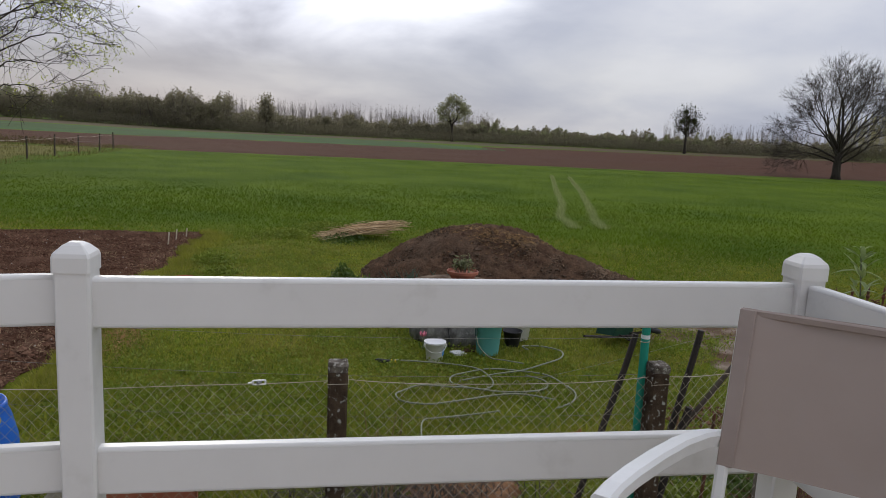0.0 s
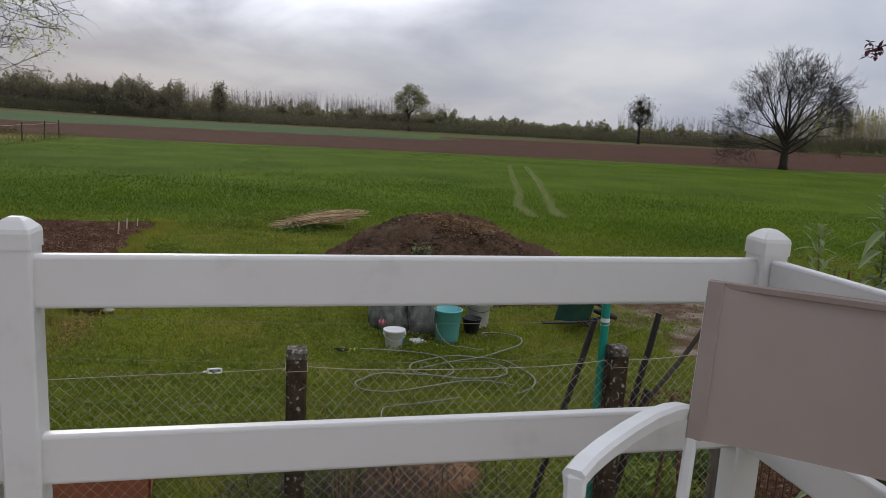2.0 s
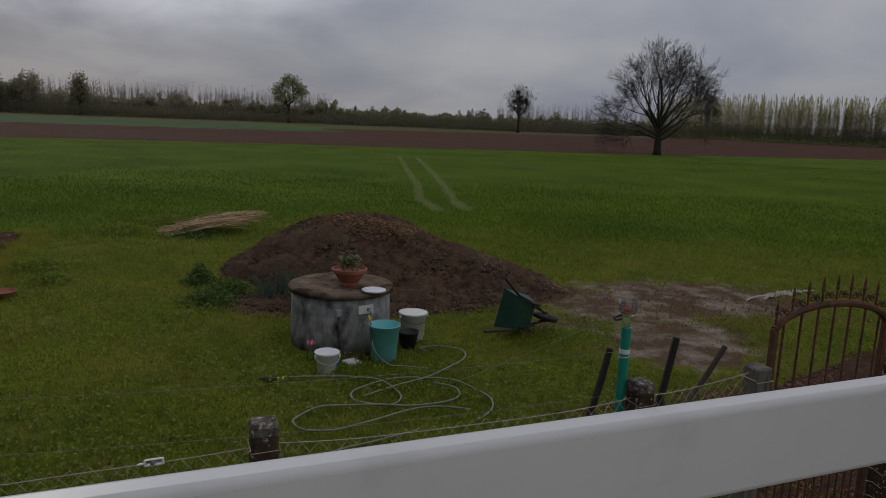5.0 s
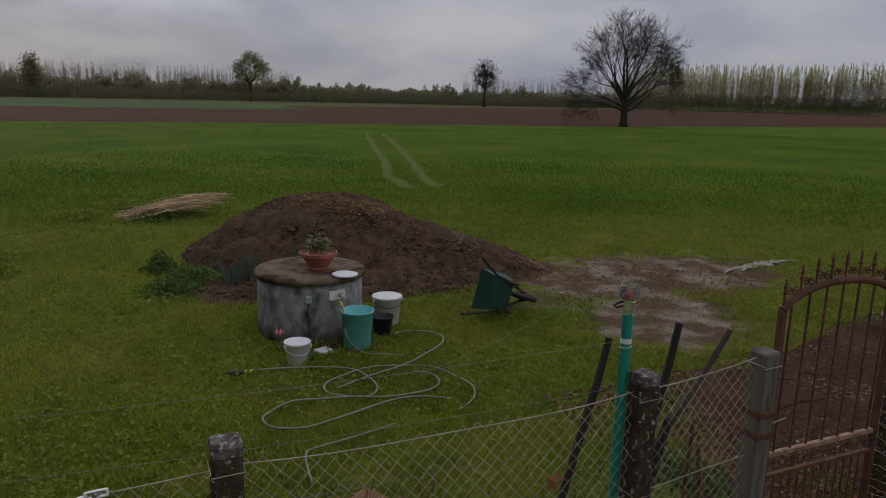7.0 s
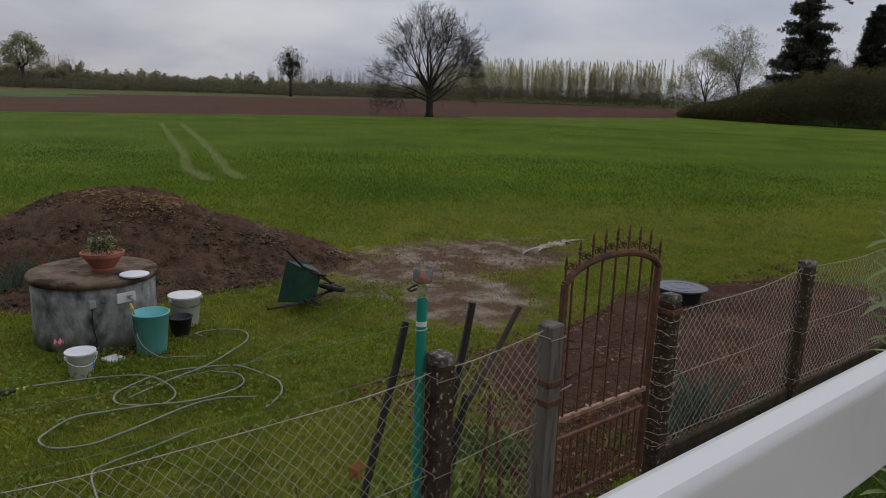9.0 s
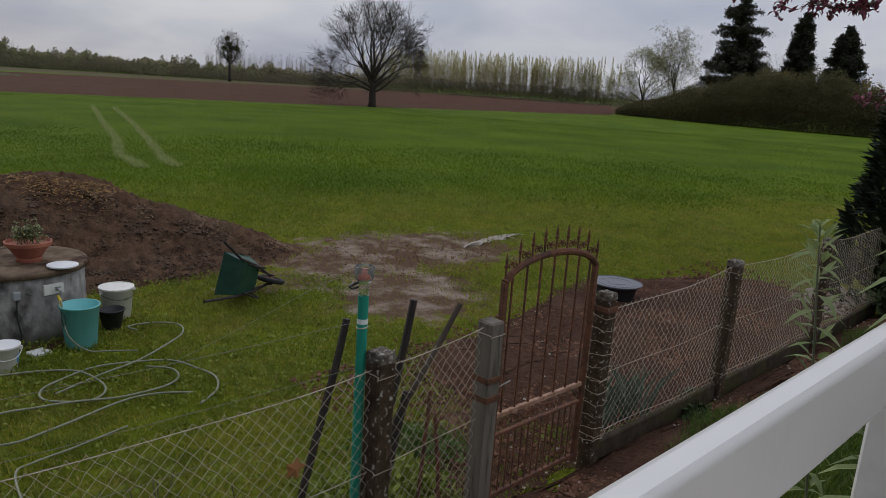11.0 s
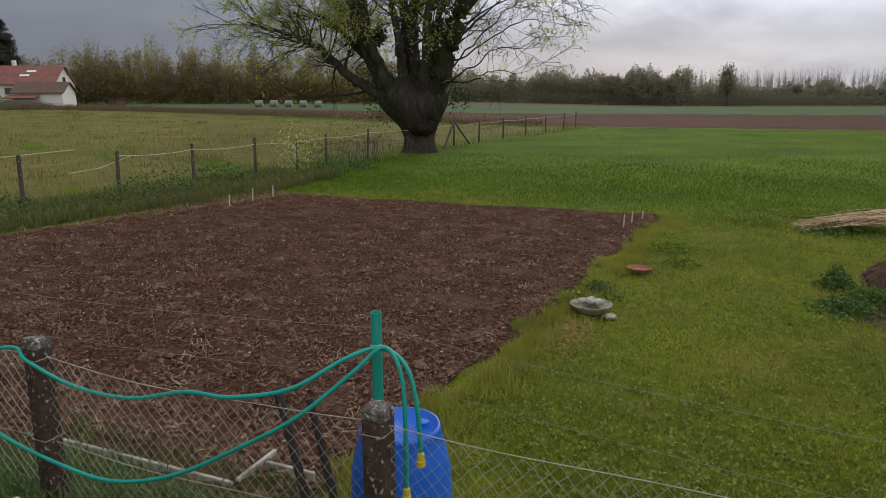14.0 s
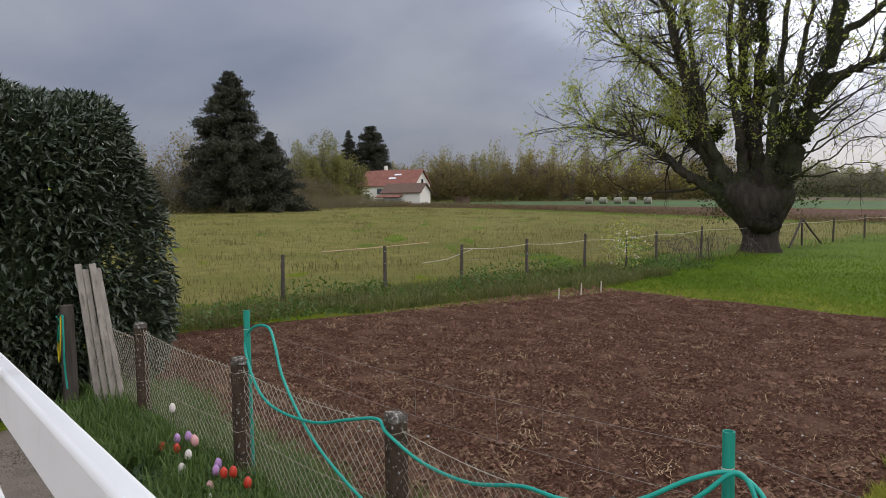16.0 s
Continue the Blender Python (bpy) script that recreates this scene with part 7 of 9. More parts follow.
# rolled over: the mouth of the tray looks away from the fence
TB = Matrix.Translation((0.0, 0.0, 0.34)) @ pose(0, 0, 0, 0, 14, 30) @ pose(0, 0, 0, -84, 0, 0)
tr_ob = part("tray", tray, BARROW, wbw, "dented green sheet-metal tray")
tr_ob.matrix_local = TB
rim = part("rim", Mesh().tube([(-0.30, -0.28, 0.152), (0.34, -0.24, 0.152), (0.34, 0.24, 0.152), (-0.30, 0.28, 0.152), (-0.30, -0.28, 0.152)], 0.011, 6), BARROWIN, wbw)
rim.matrix_local = TB
for s in (-1, 1):
    h = part("handle", Mesh().tube([(0.45, 0.05 * s, -0.15), (0.12, 0.17 * s, -0.14), (-0.3, 0.25 * s, -0.10), (-0.76 - 0.06 * s, 0.38 * s - 0.07, -0.05)], 0.018, 8), DARKIRON, wbw)
    h.matrix_local = TB
    l = part("leg", Mesh().tube([(-0.12, 0.19 * s, -0.12), (-0.16, 0.2 * s, -0.33), (-0.10, 0.2 * s, -0.35), (0.02, 0.18 * s, -0.14)], 0.012, 6), DARKIRON, wbw)
    l.matrix_local = TB
wbw.scale = (0.88, 0.88, 0.88)
wheel = new("wheel")
wheel.parent = wbw
wheel.matrix_local = TB @ Matrix.Translation((0.47, 0.0, -0.16)) @ pose(0, 0, 0, 90, 0, 0)
tv = Mesh()
for i in range(28):
    for k in range(8):
        a, b = 2 * math.pi * i / 28, 2 * math.pi * k / 8
        r = 0.16 + 0.036 * math.cos(b)
        tv.v.append((r * math.cos(a), r * math.sin(a), 0.034 * math.sin(b)))
for i in range(28):
    for k in range(8):
        tv.f.append((i * 8 + k, ((i + 1) % 28) * 8 + k, ((i + 1) % 28) * 8 + (k + 1) % 8, i * 8 + (k + 1) % 8))
part("tyre", tv, RUBBER, wheel, smooth=True)
part("rim", Mesh().lathe([(0.03, -0.03), (0.035, -0.02), (0.125, -0.012), (0.13, 0.012), (0.035, 0.02), (0.03, 0.03)], 20), RUST, wheel)
for sg in (-1, 1):
    fk = part("fork", Mesh().tube([(0.10, 0.13 * sg, -0.13), (0.34, 0.08 * sg, -0.16), (0.52, 0.06 * sg, -0.165)], 0.011, 6), DARKIRON, wbw)
    fk.matrix_local = TB

# round black tub with a grey cover in the soil bed
tub = thing("round_tub", (7.9, 6.1, 0), "round black plastic tub with a grey lid in the soil", "tub")
part("body", Mesh().lathe([(0.22, 0), (0.23, 0.02), (0.27, 0.2), (0.28, 0.23)], 36), BLACKP, tub)
part("lid", Mesh().lathe([(0.27, 0.23), (0.33, 0.232), (0.335, 0.25), (0.325, 0.255), (0.315, 0.246), (0.26, 0.247), (0.255, 0.251), (0.20, 0.25), (0.195, 0.246), (0.13, 0.247), (0.125, 0.251), (0.001, 0.25)], 44), TUBTOP, tub, "grey ribbed lid")

# reed bundle, stakes, bowls on the lawn
rd = Mesh()
for i in range(330):
    u = rng.uniform(-1, 1)
    a = rng.normal(0.10, 0.16) + 0.12 * u
    L = rng.uniform(0.25, 0.95)
    p = Vector((0.60 + u * 0.35, 17.0 + rng.normal(0, 0.2), 0.10 + abs(rng.normal(0, 0.06)) + 0.075 * (u + 1)))
    d = Vector((math.cos(a), math.sin(a), 0.17 + rng.normal(0.0, 0.06))) * L
    tip = p + d
    rd.tube([p - d + Vector((0, 0, max(0, 0.04 - (p - d).z))), p + Vector((0, 0, 0.03)), tip - Vector((0, 0, 0.06 * L))], [0.004, 0.009, 0.006], 3, caps=False)
tagged(part("reed_bundle", rd, REED), "heap of cut dry yellow canes on the grass", "cane heap", kind="stuff")
for x, y, h in ((-3.49, 15.2, 0.31), (-3.46, 15.8, 0.29), (-3.36, 16.35, 0.23), (-12.67, 14.1, 0.32), (-12.74, 15.0, 0.36), (-12.85, 15.9, 0.34)):
    one("wooden_peg", Mesh().beam((x, y, 0), (x + 0.02, y, h), 0.035, 0.022, 0.004), PALEWOOD, "pale wooden peg marking the bed's corner", "peg", "marker pegs")
bas = thing("stone_bowl", (-2.55, 9.42, 0.03), "shallow mossy stone bowl filled with stones", "bowl")
part("bowl", Mesh().lathe([(0.14, 0.0), (0.19, 0.03), (0.235, 0.09), (0.255, 0.115), (0.24, 0.118), (0.215, 0.085), (0.001, 0.06)], 28, wob=0.02), BOWL, bas, smooth=True)
for k in range(7):
    a = k * 2.4
    q = 0.04 + 0.018 * k
    z = 0.035 + 0.014 * (k % 3)
    part("stone", Mesh().lathe([(0.02, 0.06 + z), (0.05, 0.075 + z), (0.056, 0.1 + z), (0.03, 0.12 + z), (0.001, 0.123 + z)], 9, (q * math.cos(a), q * math.sin(a), 0), 0.15), EDGE, bas, smooth=True)
one("terracotta_saucer", Mesh().lathe([(0.13, 0.0), (0.17, 0.05), (0.185, 0.06), (0.18, 0.065), (0.15, 0.03), (0.001, 0.02)], 28, (-2.46, 11.75, 0.03)), TERRA, "orange terracotta saucer lying in the grass", "saucer")
one("flat_stone", Mesh().box((-2.3, 9.35, 0.03), (0.14, 0.1, 0.06), pose(0, 0, 0, 4, 3, 30).to_3x3(), 0.02), EDGE, "pale flat stone by the bowl", "stone")


# ---- meadow fence of wooden posts ----
def wood_post(x, y, h, lean=0.0):
    p = thing("wooden_post", (x, y, float(gz(x, y))), "thin weathered wooden fence post at the meadow's edge", "fence post", "meadow fence posts")
    part("shaft", Mesh().tube([(0, 0, -0.05), (lean * 0.5, 0, h * 0.5), (lean, 0.01, h)], [0.055, 0.05, 0.045], 7), FENCEWOOD, p)
    for z in (h - 0.14, h - 0.45):
        part("staple", Mesh().box((0.05, -0.02, z), (0.02, 0.03, 0.02), bev=0.003), STEEL, p)
    return p


MP = [(-16.5, 5.4), (-16.6, 8.6), (-16.5, 11.5), (-16.6, 14.2), (-16.5, 16.75), (-16.4, 19.3), (-16.6, 23.5), (-17.0, 27.0), (-17.3, 36.0), (-17.4, 39.5), (-17.5, 43.5), (-17.5, 47.5), (-17.6, 52.0), (-17.8, 57.0), (-18.0, 61.0)]
for k, (x, y) in enumerate(MP):
    wood_post(x, y, 1.28 + 0.05 * (k % 3 - 1), 0.04 * (k % 2))
stake((-17.0, 34.2, 0), (-17.3, 36.0, 1.3), 0.05, FENCEWOOD, "wooden brace leaning on the corner post", group="fence braces")
stake((-17.1, 37.6, 0), (-17.3, 36.0, 1.3), 0.05, FENCEWOOD, "wooden brace leaning on the corner post", group="fence braces")
for z0 in (1.12, 0.8):
    w = thing("meadow_wire", (0, 0, 0), "white electric fence tape between wooden posts", "wire", "meadow wires")
    pts = []
    for a, b in zip(MP[3:], MP[4:]):
        for i in range(6):
            t = i / 6
            pts.append((a[0] + (b[0] - a[0]) * t + 0.05, a[1] + (b[1] - a[1]) * t, z0 - 0.24 * t * (1 - t)))
    part("tape", Mesh().tube(pts, 0.009 if z0 > 1 else 0.003, 4), PALEWOOD if z0 > 1 else OLDWIRE, w)
w = one("loose_tape", Mesh().tube([(-16.45, 14.6, 1.1), (-16.9, 13.9, 0.8), (-17.3, 13.3, 0.7)], 0.011, 4), PALEWOOD, "loose end of pale fence tape", "tape")
one("cross_cane", Mesh().tube([(-16.75, 9.75, 1.26), (-16.6, 11.5, 1.30), (-16.4, 12.9, 1.36)], 0.019, 6), REED, "pale cane tied across a meadow post", "cane")


# ---- house across the meadow ----
def far_house(loc, rz):
    h = thing("house", (*loc, float(gz(loc[0], loc[1])) - 0.15), "white rendered house with a red tiled roof and a lower wing", "house", rz=rz)

    def volume(x0, x1, y0, y1, eave, ridge, roof_mat, over=0.35):
        """Walls with gables at both ends of the ridge, which runs along x."""
        ym = (y0 + y1) / 2
        w = Mesh()
        w.add([(x0, y0, 0), (x1, y0, 0), (x1, y1, 0), (x0, y1, 0), (x0, y0, eave), (x1, y0, eave), (x1, y1, eave), (x0, y1, eave), (x0, ym, ridge), (x1, ym, ridge)],
              [(0, 1, 5, 4), (2, 3, 7, 6), (1, 2, 6, 9, 5), (3, 0, 4, 8, 7)])
        wo = part("wall", w, PLASTER, h)
        sl = (ridge - eave) / (ym - y0)
        for s, ya in ((-1, y0), (1, y1)):
            ye = ya + s * over
            ze = eave - over * sl
            part("roof", Mesh().add([(x0 - over, ye, ze), (x1 + over, ye, ze), (x1 + over, ym, ridge + 0.1), (x0 - over, ym, ridge + 0.1), (x0 - over, ye, ze + 0.16), (x1 + over, ye, ze + 0.16), (x1 + over, ym, ridge + 0.26), (x0 - over, ym, ridge + 0.26)],
                                 [(0, 1, 2, 3), (4, 7, 6, 5), (0, 4, 5, 1), (1, 5, 6, 2), (3, 7, 4, 0), (2, 6, 7, 3)]), roof_mat, h, "red tiled roof slope" if roof_mat is ROOFT else "brown tiled roof slope")
        return wo

    volume(-6.5, 4.5, 0, 8, 4.3, 7.4, ROOFT)
    volume(0.4, 7.5, -4.5, 0.5, 2.7, 4.3, ROOFB)
    part("lean_to_roof", Mesh().box((2.0, -5.4, 1.95), (4.6, 2.0, 0.14), pose(0, 0, 0, 14, 0, 0).to_3x3(), 0.02), ROOFT, h, "red tiled lean-to roof")
    part("garage_front", Mesh().box((2.0, -5.9, 0.75), (4.2, 0.1, 1.5), bev=0.02), GREYBOX, h, "grey shed front below the lean-to")
    part("chimney", Mesh().box((-3.0, 4.4, 7.9), (0.5, 0.6, 1.4), bev=0.03), PLASTER, h)
    for x, z, w, hh in ((-4.9, 0.9, 0.9, 1.9), (-2.3, 2.9, 0.9, 1.0)):
        f = part("window", Mesh().box((x, -0.05, z + hh / 2 - 0.4), (w + 0.2, 0.08, hh + 0.2), bev=0.02), OLDWOOD, h)
        part("pane", Mesh().box((x, -0.1, z + hh / 2 - 0.4), (w, 0.04, hh), bev=0.01), GLASS, f)
    f = part("window", Mesh().box((4.55, 4.0, 5.0), (0.08, 1.0, 1.1), bev=0.02), OLDWOOD, h)
    part("pane", Mesh().box((4.6, 4.0, 5.0), (0.04, 0.8, 0.9), bev=0.01), GLASS, f)
    for x, y in ((-0.4, 1.6), (0.3, 2.6)):
        part("skylight", Mesh().box((x, y, 4.55 + y * 0.775), (1.4, 0.5, 0.12), pose(0, 0, 0, 37.8, 0, 0).to_3x3(), 0.02), WHITELID, h, "pale skylight in the roof")
    h.scale = (1.3, 1.3, 1.12)
    return h


far_house((-143.0, 95.2), 32)
one("garden_shed", Mesh().box((-127, 104, 1.6), (2.6, 2.2, 1.6), bev=0.05).box((-127, 104, 2.5), (3.2, 2.8, 0.2), bev=0.05), ROOFB, "small brown shed beside the house", "shed")
for k in range(5):
    x, y = -87.0 + k * 2.3, 101.0 + k * 1.2
    b = thing("round_bale", (x, y, float(gz(x, y))), "pale wrapped round bale at the edge of the field", "bale", "round bales", rz=25)
    part("bale_body", Mesh().tube([(-0.62, 0, 0.6), (-0.58, 0, 0.6), (0.58, 0, 0.6), (0.62, 0, 0.6)], [0.52, 0.6, 0.6, 0.52], 18), BALE, b, smooth=False)


# ---- hedges and shrubs near the garden ----
def leafy_hull(fn, n, seed):
    """Points and outward directions on a lumpy closed hull given as fn(u, v) for unit directions."""
    rg = np.random.default_rng(seed)
    d = rg.normal(0, 1, (n, 3))
    d /= np.linalg.norm(d, axis=1)[:, None]
    return fn(d, rg), d


def big_leaves(p, d, ln, wd, rg, jitter=0.7):
    """Leaves with a rib fold, pointing outwards: vertex and face arrays."""
    n = len(p)
    d = d + rg.normal(0, jitter, (n, 3))
    d[:, 2] -= 0.1
    d /= np.linalg.norm(d, axis=1)[:, None]
    s = np.cross(d, rg.normal(0, 0.5, (n, 3)) + np.array([0, 0, 1.0]))
    s /= np.linalg.norm(s, axis=1)[:, None] + 1e-6
    u = np.cross(s, d)
    l = ln * rg.uniform(0.6, 1.3, n)[:, None]
    w = wd * rg.uniform(0.7, 1.2, n)[:, None]
    v = np.stack([p, p + d * l * 0.4 + s * w / 2 + u * w * 0.2, p + d * l * 0.98 - u * l * 0.12, p + d * l * 0.4 - s * w / 2 + u * w * 0.2, p + d * l * 0.45], 1)
    f0 = np.array([(0, 4, 1), (1, 4, 2), (0, 3, 4), (4, 3, 2)])
    f = (f0[None] + (np.arange(n) * 5)[:, None, None]).reshape(-1, 3)
    return v.reshape(-1, 3), f


LC, LR = np.array([-12.0, 1.75, 1.85]), np.array([2.12, 2.42, 2.42])


def laurel_fn(d, rg):
    q = np.abs(d) ** 0.72 * np.sign(d)
    r = 1 + 0.06 * np.sin(5 * d[:, 0] + 3 * d[:, 2]) + 0.05 * np.sin(7 * d[:, 1] - 4 * d[:, 2])
    p = LC + q * LR * r[:, None] * (rg.uniform(0.86, 1.03, len(d)))[:, None]
    p[:, 2] = np.clip(p[:, 2], 0.15, None)
    return p


lau = thing("laurel_hedge", (0, 0, 0), "tall dense dark green cherry laurel hedge", "hedge")
rgl = np.random.default_rng(81)
lp, ld = leafy_hull(laurel_fn, 150000, 81)
seen_side = ld[:, 0] + 0.25 * ld[:, 2] > -0.12
lp, ld = lp[seen_side], ld[seen_side]
v, f = big_leaves(lp, ld, 0.15, 0.047, rgl, 0.9)
tagged(raw("foliage", v, f, LAUREL), kind="stuff").parent = lau
v, f = big_leaves(lp[:60], ld[:60], 0.13, 0.055, rgl)
tagged(raw("yellow_leaves", v, f, LAURELY), "a few yellowed leaves", kind="stuff").parent = lau
# closed dark hull behind the leaves, standing in for the hedge's shaded interior
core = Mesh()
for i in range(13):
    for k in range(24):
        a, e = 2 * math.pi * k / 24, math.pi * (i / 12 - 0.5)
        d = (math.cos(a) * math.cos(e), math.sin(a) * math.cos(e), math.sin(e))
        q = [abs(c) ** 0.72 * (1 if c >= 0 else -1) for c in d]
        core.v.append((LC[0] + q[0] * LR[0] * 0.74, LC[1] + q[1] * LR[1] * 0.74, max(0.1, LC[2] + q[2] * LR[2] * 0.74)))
for i in range(12):
    for k in range(24):
        core.f.append((i * 24 + k, i * 24 + (k + 1) % 24, (i + 1) * 24 + (k + 1) % 24, (i + 1) * 24 + k))
part("branch_mass", core, DARKLEAF, lau)

# boards leaning on the hedge, post with a hung hose
for k in range(4):
    one("old_board", Mesh().beam((-9.10 + 0.05 * k, 2.93 + 0.075 * k, 0.14), (-9.62 + 0.03 * (k % 3), 2.86 + 0.07 * k, 1.90 - 0.06 * (k % 2)), 0.075 - 0.012 * (k % 2), 0.026, 0.005), PLANK, "silvered old board leaning against the hedge", "board", "leaning boards")
hp = thing("hose_post", (-9.75, 2.74, 0.1), "stout old wooden post with a hose hung on it", "post")
part("shaft", Mesh().tube([(0, 0, 0), (0, 0, 0.7), (0.01, 0, 1.32)], [0.085, 0.08, 0.072], 10), FENCEWOOD, hp)
hang = thing("hanging_hose", (-9.75, 2.74, 1.27), "green and yellow hose hung on a wooden post", "hose")
part("hose_loop", Mesh().tube(smooth_path([(0.10, -0.06, 0.05), (0.14, -0.07, -0.2), (0.12, -0.07, -0.55), (0.16, -0.06, -0.8)]), 0.011, 6), GREENHOSE, hang)
part("hose_loop", Mesh().tube(smooth_path([(0.08, -0.07, 0.05), (0.0, -0.10, -0.15), (-0.14, -0.08, -0.3), (-0.16, -0.05, -0.1), (-0.05, -0.1, 0.02)]), 0.011, 6), GREENHOSE, hang)
part("hose_loop", Mesh().tube(smooth_path([(0.09, -0.08, 0.04), (0.12, -0.10, -0.25), (0.02, -0.11, -0.5), (-0.12, -0.09, -0.4), (-0.1, -0.09, -0.2)]), 0.009, 6), YELLOW, hang)

# thuja hedge on the other side
th = thing("thuja_hedge", (0, 0, 0), "tall dark thuja hedge beside the garden", "hedge")
rgt = np.random.default_rng(82)
n = 36000
a, z = rgt.uniform(0, 6.283, n), rgt.uniform(0, 1, n) ** 0.8
R = (1.15 * (1 - z ** 2.2) + 0.1) * (1 + 0.08 * np.sin(4 * a + 9 * z)) * rgt.uniform(0.86, 1.02, n)
lane = rgt.integers(0, 3, n)
pt = np.stack([11.15 + 1.3 * lane + R * np.cos(a), 3.15 - 0.25 * lane + R * np.sin(a), 0.1 + 4.6 * z], 1)
dt = np.stack([np.cos(a), np.sin(a), np.full(n, 0.9)], 1)
v, f = big_leaves(pt, dt, 0.22, 0.08, rgt, 0.35)
tagged(raw("foliage", v, f, THUJA), kind="stuff").parent = th
# solid dark cones added within the sprays as the thujas' inner shade
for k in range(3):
    part("branch_mass", Mesh().lathe([(0.85, 0.0), (0.95, 1.0), (0.85, 2.4), (0.58, 3.6), (0.16, 4.3), (0.01, 4.4)], 20, (11.15 + 1.3 * k, 3.15 - 0.25 * k, 0.05)), DARKLEAF, th)


# butterfly bush outside the terrace corner
def lance(m, p, d, ln, w, sag):
    """A long leaf in three pieces, folded along its rib and arching over."""
    d = d.normalized()
    side = d.cross(Vector((0, 0, 1)))
    side = side.normalized() if side.length > 0.05 else Vector((1, 0, 0))
    up = side.cross(d)
    rib = [p + d * ln * q - Vector((0, 0, sag * ln * q * q)) for q in (0, 0.3, 0.65, 1.0)]
    vs = [rib[0], rib[1], rib[2], rib[3]]
    for q, k in ((0.42, 1), (0.38, 2)):
        vs += [rib[k] + side * w * q + up * w * 0.14, rib[k] - side * w * q + up * w * 0.14]
    m.add(vs, [(0, 1, 4), (0, 5, 1), (1, 2, 6, 4), (1, 5, 7, 2), (2, 3, 6), (2, 7, 3)])


def butterfly_bush(loc, shoots, label, seed):
    rg = random.Random(seed)
    t = thing("butterfly_bush", loc, label, "shrub")
    lv = Mesh()
    for k, (x, y, h) in enumerate(shoots):
        base, top = Vector((x * 0.3, y * 0.3, 0)), Vector((x, y, h))
        pts = smooth_path([base, base.lerp(top, 0.5) + Vector((-x * 0.1, -y * 0.1, 0)), top], 12)
        n = len(pts)
        part("stem", Mesh().tube(pts, [0.0075 - 0.0055 * i / (n - 1) for i in range(n)], 5), STEM, t)
        z, j = h, 0
        while z > max(0.9, h - 0.7):
            f = (z / h) * (n - 1)
            p = pts[int(f)].lerp(pts[min(int(f) + 1, n - 1)], f - int(f))
            near_top = h - z
            size = min(1.0, 0.62 + near_top * 4.0) * rg.uniform(0.8, 1.15) * (0.6 if y > 0.2 else 1.0)
            rise = max(0.05, 1.7 - near_top * 16)
            for q in (0, math.pi):
                a = j * 1.57 + k + q + rg.uniform(-0.3, 0.3)
                lance(lv, p, Vector((math.cos(a), math.sin(a), rise + rg.uniform(-0.15, 0.25))), 0.12 * size, 0.032 * size, 0.25 + rg.uniform(0, 0.45))
                for e in range(2 if near_top > 0.04 else 0):
                    b = a + rg.uniform(-0.8, 0.8)
                    lance(lv, p + Vector((0.01 * math.cos(a), 0.01 * math.sin(a), 0.01)), Vector((math.cos(b), math.sin(b), rg.uniform(0.4, 1.4))), rg.uniform(0.035, 0.075), 0.017, 0.1)
            z -= 0.012 + min(0.03, near_top * 0.3)
            j += 1
    tagged(part("leaves", lv, BUDD, t, "long grey-green lance-shaped leaves"), kind="stuff")
    return t


sr = random.Random(90)
SHOOTS = [(0.0, -0.01, 2.62), (-0.11, 0.26, 2.25), (-0.08, 0.04, 2.34), (0.03, -0.12, 2.46), (0.12, -0.22, 2.5), (-0.15, 0.06, 1.98)]
for k in range(46):
    a, q = sr.uniform(0, 6.283), sr.uniform(0.05, 0.34)
    SHOOTS.append((max(-0.14, q * math.cos(a)) + 0.04, min(0.0, q * 0.95 * math.sin(a)) - 0.05, sr.uniform(1.75, 2.3)))
for k in range(22):
    SHOOTS.append((sr.uniform(-0.12, 0.5), sr.uniform(-0.8, -0.2), sr.uniform(1.8, 2.35)))
butterfly_bush((1.71, 1.45, 0.12), SHOOTS, "butterfly bush with long grey-green leaves beside the railing", 91)


